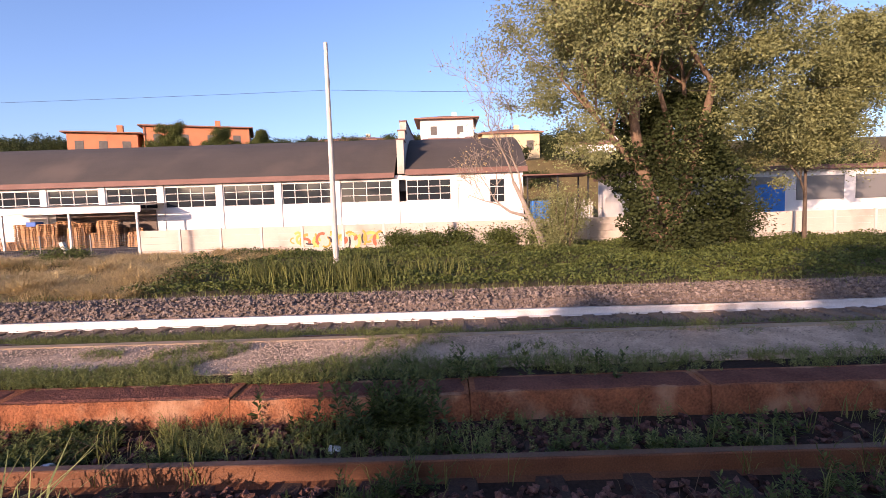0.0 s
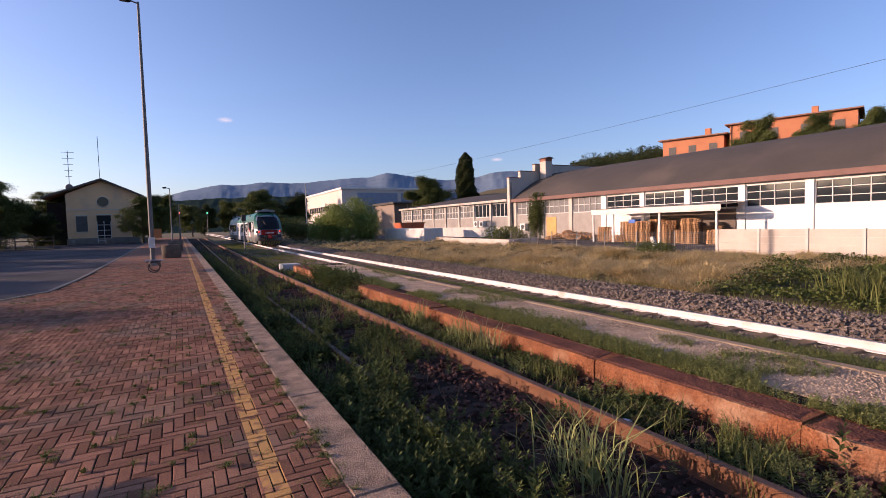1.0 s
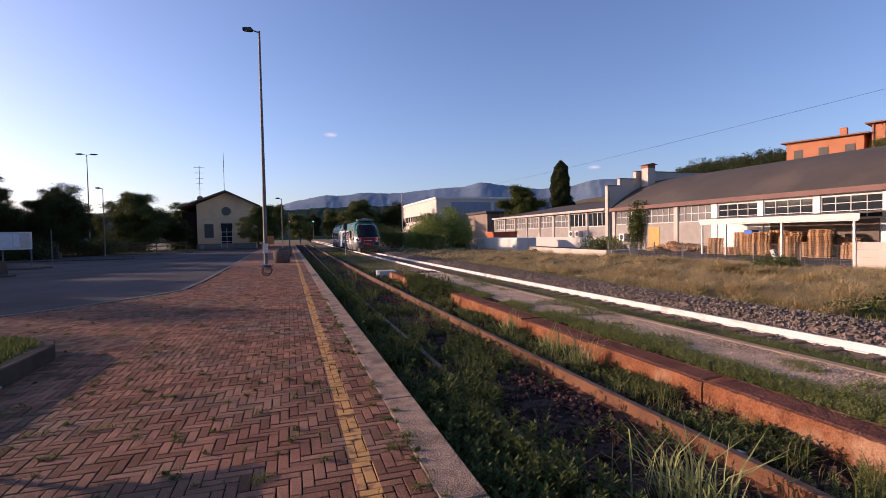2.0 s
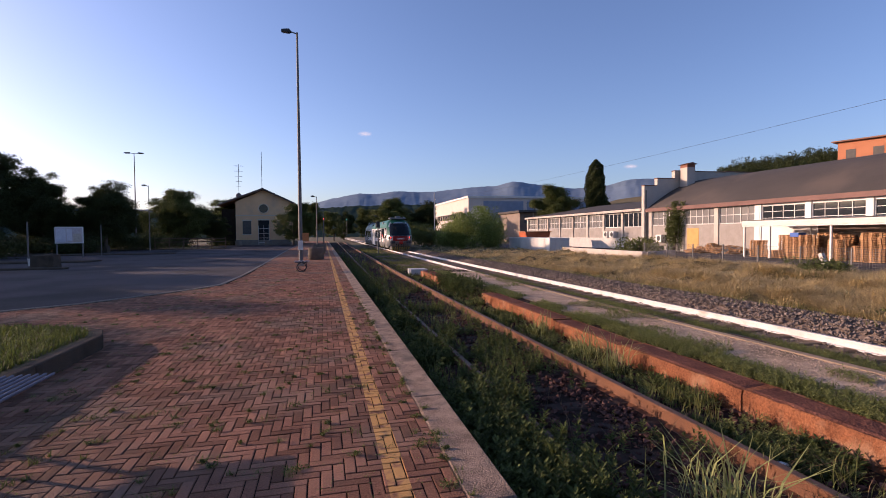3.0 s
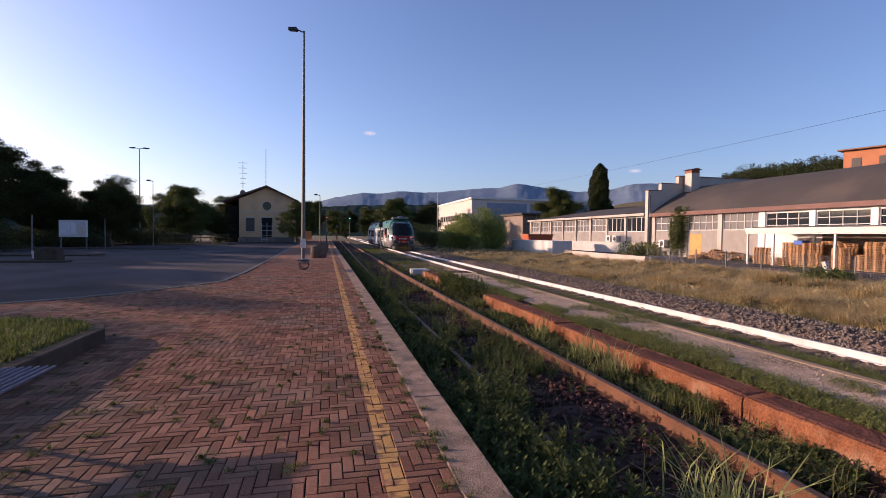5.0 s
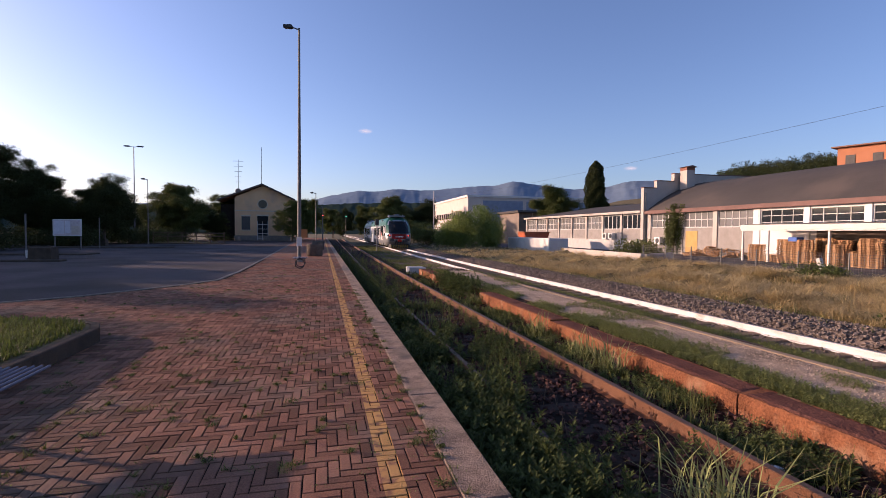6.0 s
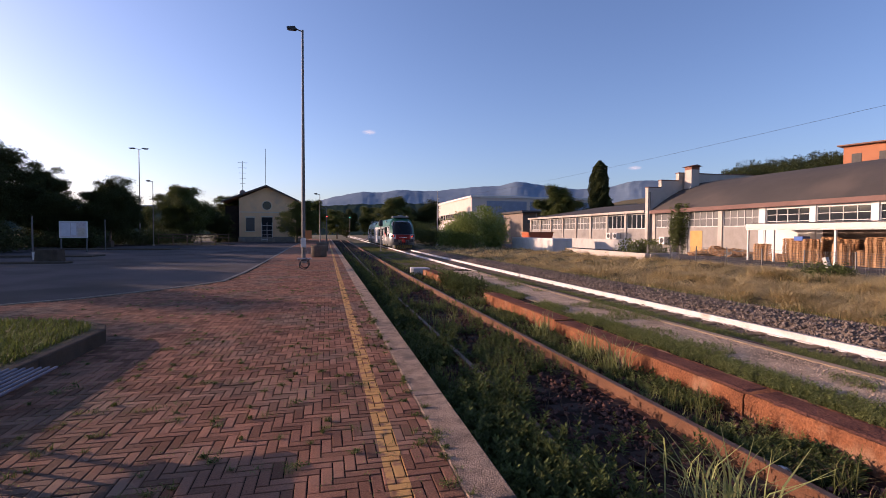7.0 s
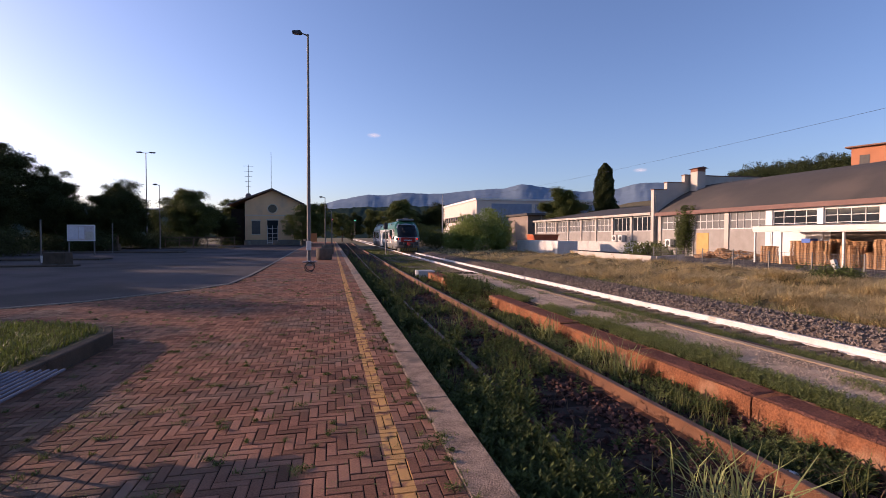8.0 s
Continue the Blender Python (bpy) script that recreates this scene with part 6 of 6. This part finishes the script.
bush(22.2, 17.4, 0.8, 0.9, 2600, M_WEED, "bramble mound in the dry grass", (0.08, 0.16), 1.5)

# ---- lawn bed ----
bed = [(-9.5, 9.1), (-5.0, 9.15), (-4.35, 9.08), (-3.8, 8.85), (-3.42, 8.52), (-3.26, 8.1), (-3.26, 6.4), (-3.3, 4.0), (-9.5, 4.0)]
part("lawn", prism([(x * 0.985 - 0.08, y) for x, y in bed], "z", -0.2, 0.19), M_FIELD, None, "raised lawn bed", "lawn", "structure")
kb = tagged(new("lawn_kerb"), "raised rough concrete kerb round the lawn", "kerb", "", "structure")
for (x0, y0), (x1, y1) in zip(bed, bed[1:-1]):
    L = math.hypot(x1 - x0, y1 - y0)
    ang = math.degrees(math.atan2(y1 - y0, x1 - x0))
    part("kerb_stone", bx(0.002, L - 0.002, -0.05, 0.08, -0.25, 0.205, 0.015, pose(x0, y0, 0, 0, 0, ang)), M_BEDKERB, kb)


def inside_bed(p):
    x, y = p
    r = False
    for (x0, y0), (x1, y1) in zip(bed, bed[1:] + bed[:1]):
        if (y0 > y) != (y1 > y) and x < (x1 - x0) * (y - y0) / (y1 - y0) + x0:
            r = not r
    return r


g = np.stack([RNG.uniform(-8.5, -3.1, 40000), RNG.uniform(4.2, 10.2, 40000)], 1)
g = np.array([p for p in g if inside_bed((p[0] + 0.12, p[1]))])
stuff("lawn_grass", blades(np.column_stack([g, np.full(len(g), 0.19)]), (0.04, 0.13), 0.007, 1.0), M_LAWN, "short uneven lawn grass", "grass")


# ---- weeds in the siding ----
def spread(n, x0, x1, near=2.0, scale=10.0, y0=-9, y1=70):
    y = near + RNG.exponential(scale, n) * np.where(RNG.uniform(0, 1, n) < 0.28, -0.45, 1)
    y = y[(y > y0) & (y < y1)]
    return np.stack([RNG.uniform(x0, x1, len(y)), y], 1)


def patchy(p, freq, cut, seed):
    v = np.array([noise.noise(Vector((a * freq, b * freq, seed))) for a, b in p])
    return p[v > cut]


def weed_plants(p, z, hgt, per, leaf, name, label, m=M_WEED):
    """Upright leafy stems: whorls of narrow leaves up each stem."""
    n = len(p)
    h = RNG.uniform(hgt[0], hgt[1], n)
    lean = RNG.normal(size=(n, 2)) * 0.18
    k = np.repeat(np.arange(n), per)
    s = np.tile(np.linspace(0.12, 1.0, per), n) + RNG.normal(size=n * per) * 0.03
    root = np.stack([p[k, 0] + lean[k, 0] * s * h[k], p[k, 1] + lean[k, 1] * s * h[k], z + s * h[k]], 1)
    a = np.tile(np.arange(per) * 2.4, n) + np.repeat(RNG.uniform(0, 6.28, n), per) + RNG.normal(size=n * per) * 0.3
    rise = 0.15 + 0.9 * s + RNG.normal(size=n * per) * 0.2
    d = np.stack([np.cos(a), np.sin(a), rise], 1)
    d /= np.linalg.norm(d, axis=1)[:, None]
    side = np.stack([-np.sin(a), np.cos(a), RNG.normal(size=n * per) * 0.25], 1)
    ln = (RNG.uniform(leaf[0], leaf[1], n * per) * (1.35 - 0.6 * s) * np.repeat(RNG.uniform(0.8, 1.3, n), per))[:, None]
    v = np.stack([root, root + d * ln * 0.5 + side * ln * 0.16, root + d * ln - np.array([0, 0, 0.12]) * ln, root + d * ln * 0.5 - side * ln * 0.16], 1)
    return stuff(name, (v.reshape(-1, 3), np.arange(n * per * 4).reshape(-1, 4)), m, label, "weeds")


zt = LOW + 0.03
a = patchy(spread(5200, 1.2, 1.95, 3, 12), 1.1, -0.08, 1)
weed_plants(a, zt, (0.10, 0.38), 40, (0.032, 0.075), "weeds", "dense dark green weeds along the platform wall")
a = patchy(spread(700, 1.35, 2.3, 4, 10), 0.8, -0.02, 51)
weed_plants(a, zt, (0.2, 0.42), 46, (0.05, 0.11), "weeds", "tall upright leafy weeds in the siding")
a = patchy(spread(3600, 2.1, 3.4, 3, 11), 0.9, 0.12, 2)
# bare old ballast between the rails of the siding
a = a[~((a[:, 0] > 2.3) & (a[:, 1] > 0.9) & (a[:, 1] < 6.5)) | (RNG.uniform(0, 1, len(a)) < 0.12)]
weed_plants(a, zt, (0.06, 0.30), 34, (0.03, 0.07), "weeds", "leafy weeds between the rails")
a = patchy(spread(3600, 3.72, 4.5, 3, 12), 1.0, 0.02, 3)
weed_plants(a, zt, (0.04, 0.16), 22, (0.035, 0.08), "weeds", "low creeping weeds beside the coping")
a = patchy(spread(900, 3.85, 4.5, 2, 7), 1.2, -0.1, 52)
weed_plants(np.repeat(a, 3, 0) + RNG.normal(size=(len(a) * 3, 2)) * 0.04, zt, (0.06, 0.18), 26, (0.018, 0.042), "weeds", "light green clumps of weeds along the foot of the coping", M_LIGHTWEED)
a = np.concatenate([np.stack([RNG.normal(cx, sx, n), RNG.normal(cy, sy, n)], 1) for cx, cy, sx, sy, n in ((4.36, 0.42, 0.12, 0.16, 40), (4.6, 1.0, 0.2, 0.5, 16), (5.2, -0.5, 0.2, 0.7, 20), (4.7, 17, 0.3, 1.4, 260))])
weed_plants(a, -0.40, (0.28, 0.58), 44, (0.06, 0.11), "weeds", "tall bushy weeds growing at the coping")
a = patchy(spread(1900, 1.3, 4.4, 3, 16), 0.7, 0.08, 6)
a = a[~((a[:, 0] > 2.3) & (a[:, 0] < 3.5) & (a[:, 1] > 0.9) & (a[:, 1] < 6.5))]
stuff("grass_tufts", blades(np.column_stack([np.repeat(a, 6, 0) + RNG.normal(size=(len(a) * 6, 2)) * 0.035, np.full(len(a) * 6, zt)]), (0.12, 0.42), 0.0045, 1.0), M_GRASS, "loose grass tufts in the siding", "grass")
a = np.stack([RNG.normal(2.75, 0.13, 140), RNG.normal(2.75, 0.22, 140)], 1)
stuff("grass_tufts", blades(np.column_stack([a, np.full(len(a), zt)]), (0.25, 0.62), 0.008, 1.1), M_PALEGRASS, "tall pale grass clump between the rails", "grass")
a = np.concatenate([np.stack([RNG.normal(4.2, 0.10, 60), RNG.normal(cy, 0.12, 60)], 1) for cy in (6.4, 7.2, 9.0)])
stuff("grass_tufts", blades(np.column_stack([a, np.full(len(a), zt)]), (0.25, 0.65), 0.007, 1.1), M_PALEGRASS, "tall grass beside the coping", "grass")
a = patchy(spread(900, 1.6, 4.4, 3, 12), 0.8, 0.1, 9)
stuff("dead_stalks", blades(np.column_stack([np.repeat(a, 3, 0) + RNG.normal(size=(len(a) * 3, 2)) * 0.05, np.full(len(a) * 3, zt)]), (0.06, 0.28), 0.003, 2.2), M_STALK, "dry brown stalks among the weeds", "stalks")

# strips of grass on the island
for x0, x1, cut, h, nn, sd in ((5.0, 5.55, -0.12, (0.03, 0.11), 5200, 14), (6.72, 7.25, -0.2, (0.05, 0.18), 5600, 15), (5.4, 6.85, 0.12, (0.02, 0.09), 4200, 16), (7.0, 7.95, -0.25, (0.10, 0.22), 8500, 17)):
    a = patchy(spread(nn, x0, x1, 3, 12, -9, 22.5), 0.8, cut, sd)
    stuff("island_grass", blades(np.column_stack([np.repeat(a, 5, 0) + RNG.normal(size=(len(a) * 5, 2)) * 0.03, np.full(len(a) * 5, -0.16 if x1 < 7 else (-0.28 if x1 < 7.5 else -0.42))]), h, 0.0032, 0.9), M_GRASS, "rough green grass on the island", "grass")
    b = np.repeat(a, 2, 0) + RNG.normal(size=(len(a) * 2, 2)) * 0.05
    weed_plants(b, -0.16 if x1 < 7 else (-0.28 if x1 < 7.5 else -0.40), (0.03, 0.13), 14, (0.016, 0.045), "weeds", "low light green weeds on the island", M_LIGHTWEED)

# rough strip between the lines past the island
p = patchy(np.stack([RNG.uniform(4.4, 7.0, 5200), RNG.uniform(24.5, 70, 5200)], 1), 0.5, -0.05, 41)
stuff("strip_grass", blades(np.column_stack([np.repeat(p, 4, 0) + RNG.normal(size=(len(p) * 4, 2)) * 0.05, np.full(len(p) * 4, LOW)]), (0.06, 0.24), 0.008, 1.2), M_GRASS, "rough grass between the two lines", "grass")
p = np.stack([RNG.uniform(4.4, 7.0, 5000), RNG.uniform(24.5, 60, 5000)], 1)
stones("strip_gravel", 5000, lambda n: np.column_stack([p, np.full(n, LOW + 0.01)]), (0.02, 0.05), M_BALLAST, "scattered gravel between the two lines", "gravel")

# reeds and tall grass at the foot of the ballast
a = np.concatenate([np.stack([RNG.normal(cx, 0.55, k), RNG.normal(cy, 0.7, k)], 1) for cx, cy, k in ((13.6, 2.6, 420), (14.2, 4.8, 420), (14.6, 0.2, 160))])
stuff("reeds", blades(np.column_stack([a, np.full(len(a), LOW)]), (0.45, 1.05), 0.011, 0.9), M_GRASS, "tall reedy grass beside the line", "grass")
# green creepers by the fence, dry grass further on
n = 130000
p = np.stack([RNG.uniform(12.4, 24.3, n), RNG.uniform(-30, 10, n)], 1)
hgt = np.array([0.34 + 0.6 * noise.noise(Vector((a * 0.45, b * 0.45, 2))) + 0.26 * noise.noise(Vector((a * 1.7, b * 1.7, 4))) for a, b in p])
hgt = np.clip(hgt, 0.05, 1.3) * np.interp(p[:, 0], [12.4, 14, 24.3], [0.5, 0.85, 0.8])
c = np.column_stack([p, LOW + hgt * RNG.uniform(0.35, 1.0, n)])
# sunlit mounds put into the colour: leaves picked here take another green
lit = np.array([noise.noise(Vector((a * 0.3, b * 0.3, 12))) for a, b in p]) > 0.02
stuff("creepers", leaf_cloud(c[lit], (0.06, 0.13), 0.3, 0.6), M_WEED, "creepers before the fence, in a paler green for sunlit mounds", "weeds")
stuff("creepers", leaf_cloud(c[~lit], (0.06, 0.13), 0.3, 0.6), M_LEAF, "dense green creepers and nettles before the fence", "weeds")
for cy, r in ((2.2, 1.0), (-0.6, 1.1), (-2.8, 1.1), (-5.0, 1.5), (0.8, 0.8)):
    n = 2400
    k = RNG.normal(size=(n, 3)) * np.array([0.25, 0.42 * r, 0.22 * r]) + np.array([24.15, cy, 0.12])
    stuff("creepers", leaf_cloud(k[k[:, 2] > LOW], (0.06, 0.13), 0.3, 0.7), M_WEED, "creeper climbing over the fence", "weeds")
def hummock(x, y):
    """Height of the tussocky ground under the dry grass."""
    q = 0.42 * max(0, noise.noise(Vector((x * 0.45, y * 0.45, 7))) + 0.15) + 0.22 * max(0, noise.noise(Vector((x * 1.5, y * 1.5, 3))))
    return LOW - 0.01 + q * float(np.interp(x, [12.0, 13.2, 23.4, 24.4], [0, 1, 1, 0.2])) * float(np.interp(y, [7, 10], [0, 1]))


gx, gy = np.arange(12.0, 24.45, 0.31), np.arange(7, 72, 0.36)
v = np.array([(x, y, hummock(x, y)) for y in gy for x in gx])
w = len(gx)
f = np.array([(j * w + i, j * w + i + 1, (j + 1) * w + i + 1, (j + 1) * w + i) for j in range(len(gy) - 1) for i in range(w - 1)])
link_mesh("tussock_ground", mesh_from("tussock_ground", v, f), M_FIELD, None, "lumpy ground of matted dead grass", "ground", "structure")
n = 90000
p = np.stack([RNG.uniform(11.7, 24.4, n), 8 + RNG.exponential(16, n)], 1)
p = patchy(p[p[:, 1] < 72], 0.7, -0.22, 30)
z = np.array([hummock(x, y) for x, y in p])
stuff("dry_grass", blades(np.column_stack([p, z]), (0.05, 0.17), 0.007, 6.5), M_DRY, "flattened dry yellow grass beside the line", "grass")
k = RNG.integers(0, len(p), 3200)
c = np.repeat(np.column_stack([p[k], z[k]]), 30, 0) + RNG.normal(size=(3200 * 30, 3)) * np.array([0.06, 0.06, 0])
stuff("dry_grass", blades(c, (0.14, 0.42), 0.0065, 3.4), M_DRY, "tussocks of long dry grass stems", "grass")
p = patchy(np.stack([RNG.uniform(11.4, 24.4, 16000), 11 + RNG.exponential(20, 16000)], 1), 0.35, 0.17, 21)
p = p[p[:, 1] < 72]
stuff("green_grass", blades(np.column_stack([p, np.array([hummock(x, y) for x, y in p])]), (0.08, 0.3), 0.010, 1.0), M_GRASS, "green grass patches among the dry grass", "grass")
p = np.stack([RNG.uniform(10.2, 12.5, 5200), RNG.uniform(-14, 70, 5200)], 1)
stuff("verge_grass", blades(np.column_stack([p, np.interp(p[:, 0], [10.6, 12.3], [-0.25, LOW])]), (0.08, 0.3), 0.006, 1.0), M_GRASS, "thin grass on the ballast shoulder", "grass")
p = np.stack([RNG.uniform(-60, -13, 26000), RNG.uniform(18, 100, 26000)], 1)
p = p[(p[:, 0] < -36) | ((p[:, 1] > 66) & (p[:, 1] < 70))]
stuff("verge_grass", blades(np.column_stack([p, np.full(len(p), -0.045)]), (0.15, 0.5), 0.02, 0.9), M_GRASS, "rough grass at the edge of the car park", "grass")
for k, (x, y) in enumerate(((-24, 34), (-28, 30), (-26, 44), (-29, 50), (-24, 56), (-22, 66), (-15.5, 97), (-25, 90), (-22, 80), (-26, 64), (-30, 68), (-34, 58), (-36, 48), (-22, 72), (-38, 36), (-36, 28), (-27, 74), (-17, 92), (-31, 62))):
    bush(x, y, 2.4, 2.4, 5000, M_LEAF_DARK, "dark hedge shrub behind the car park", (0.13, 0.28))

# tufts in the paving joints: rosettes of short blades, and thin moss along the joints
a = spread(620, -5.5, 0.8, 3, 6, 1.6, 26)
a = np.concatenate([a, np.stack([RNG.uniform(0.78, 0.9, 70), RNG.uniform(2, 14, 70)], 1)])
a = np.array([q for q in a if in_body(*q)])
size = RNG.gamma(2.0, 0.35, len(a)).clip(0.25, 1.9)
per = 26
k = np.repeat(a, per, 0) + RNG.normal(size=(len(a) * per, 2)) * np.repeat(0.022 * size, per)[:, None] * np.array([1.5, 1.0])
v, f = blades(np.column_stack([k, np.full(len(k), -0.004)]), (0.012, 0.05), 0.0028, 2.6)
stuff("paving_weeds", (v, f), M_GRASS, "small grass tufts in the paving joints", "weeds")
k = np.repeat(a[::2], 40, 0) + RNG.normal(size=(len(a[::2]) * 40, 2)) * np.repeat(0.028 * size[::2], 40)[:, None]
stuff("paving_weeds", leaf_cloud(np.column_stack([k, RNG.uniform(0.002, 0.022, len(k))]), (0.01, 0.03), 0.3, 0.4), M_WEED, "small leafy weeds in the paving joints", "weeds")
a = patchy(spread(5200, -6, 0.8, 3, 8, 1.6, 28), 1.1, 0.02, 61)
a = np.array([q for q in a if in_body(*q)])
k = np.repeat(a, 5, 0) + RNG.normal(size=(len(a) * 5, 2)) * 0.02
stuff("paving_weeds", leaf_cloud(np.column_stack([k, RNG.uniform(-0.002, 0.006, len(k))]), (0.007, 0.018), 0.2, 0.5), M_LIGHTWEED, "sparse moss and dry bits on the paving", "weeds")

# litter
for x, y, z, s, rz in ((3.75, 3.3, LOW + 0.04, 0.10, 20), (4.0, 1.0, LOW + 0.05, 0.06, 70), (2.6, 0.6, LOW + 0.05, 0.05, 10)):
    bm = bmesh.new()
    bmesh.ops.create_icosphere(bm, subdivisions=2, radius=s)
    for v in bm.verts:
        v.co *= 1 + 0.45 * noise.noise(v.co * 30)
        v.co.z *= 0.5
    o = part("paper_scrap", bm, M_TWHITE, None, "crumpled white scrap of litter among the weeds", "litter", "", "litter")
    o.matrix_world = pose(x, y, z + s * 0.3, 0, 0, rz)

# ---- herringbone pavers ----
def pavers():
    L, W, g = 0.2445, 0.0815, 0.0042
    vs, fs = [], []
    count = 0

    def brick_bm(w, d):
        bm = bmesh.new()
        b = 0.004
        lo = [bm.verts.new(p) for p in ((g, g, -0.03), (w - g, g, -0.03), (w - g, d - g, -0.03), (g, d - g, -0.03))]
        mi = [bm.verts.new((p.co.x, p.co.y, -b * 0.6)) for p in lo]
        up = [bm.verts.new(p) for p in ((g + b, g + b, 0), (w - g - b, g + b, 0), (w - g - b, d - g - b, 0), (g + b, d - g - b, 0))]
        for a, c in ((lo, mi), (mi, up)):
            for i in range(4):
                bm.faces.new((a[i], a[(i + 1) % 4], c[(i + 1) % 4], c[i]))
        bm.faces.new(up)
        return bm

    shapes = {}
    for key, (w, d) in (("h", (L, W)), ("v", (W, L))):
        bm = brick_bm(w, d)
        me = bpy.data.meshes.new("brick")
        bm.to_mesh(me)
        bm.free()
        me.materials.append(M_BRICK)
        co = np.array([tuple(v.co) for v in me.vertices])
        shapes[key] = (me, co, [tuple(p.vertices) for p in me.polygons])
    x_start, y_start = -0.045 - 136 * W, 3.62 - 117 * W
    n0 = 0
    for j in range(int((30 - y_start) / W)):
        for i in range(150):
            c = (i - j - 19) % 6
            if c not in (0, 3):
                continue
            x, y = x_start + i * W, y_start + j * W
            key = "h" if c == 0 else "v"
            if key == "v":
                y -= 2 * W
            w, d = (L, W) if key == "h" else (W, L)
            if x + w > SLAB_IN + 0.002 or not in_body(x, y + d) or not in_body(x, y):
                if not (x + w > SLAB_IN + 0.002 and x < SLAB_IN - 0.03):
                    continue
                cut = (SLAB_IN - 0.002 - x) / w
                key = key + "cut"
            if y > 11 and x < -9 or (x < -6.6 and y < 4.3):
                continue
            if inside_bed((x, y)) and inside_bed((x + w, y + d)):
                continue
            dz = RNG.uniform(-0.004, 0.001) - 0.0005
            if key.endswith("cut"):
                co = shapes[key[0]][1] * np.array([cut, 1, 1])
                polys = shapes[key[0]][2]
            else:
                me, co, polys = shapes[key]
                if -0.95 < x < 0.8 and 2.7 < y < 5.9 and n0 < 295:
                    o = new("brick", me)
                    o.parent = platform
                    o.location = (x, y, dz)
                    o.rotation_euler = (RNG.uniform(-0.008, 0.008), RNG.uniform(-0.008, 0.008), RNG.uniform(-0.01, 0.01))
                    n0 += 1
                    continue
            base = count
            tilt = RNG.uniform(-0.008, 0.008, 2)
            cc = co + np.array([x, y, dz])
            cc[:, 2] += (co[:, 0] * tilt[0] + co[:, 1] * tilt[1])
            vs.append(cc)
            fs.extend([tuple(v + base for v in p) for p in polys])
            count += len(co)
    me = mesh_from("paving", np.concatenate(vs), np.array(fs))
    link_mesh("paving", me, M_BRICK, platform, "red-brown herringbone pavers", "", "stuff")


pavers()
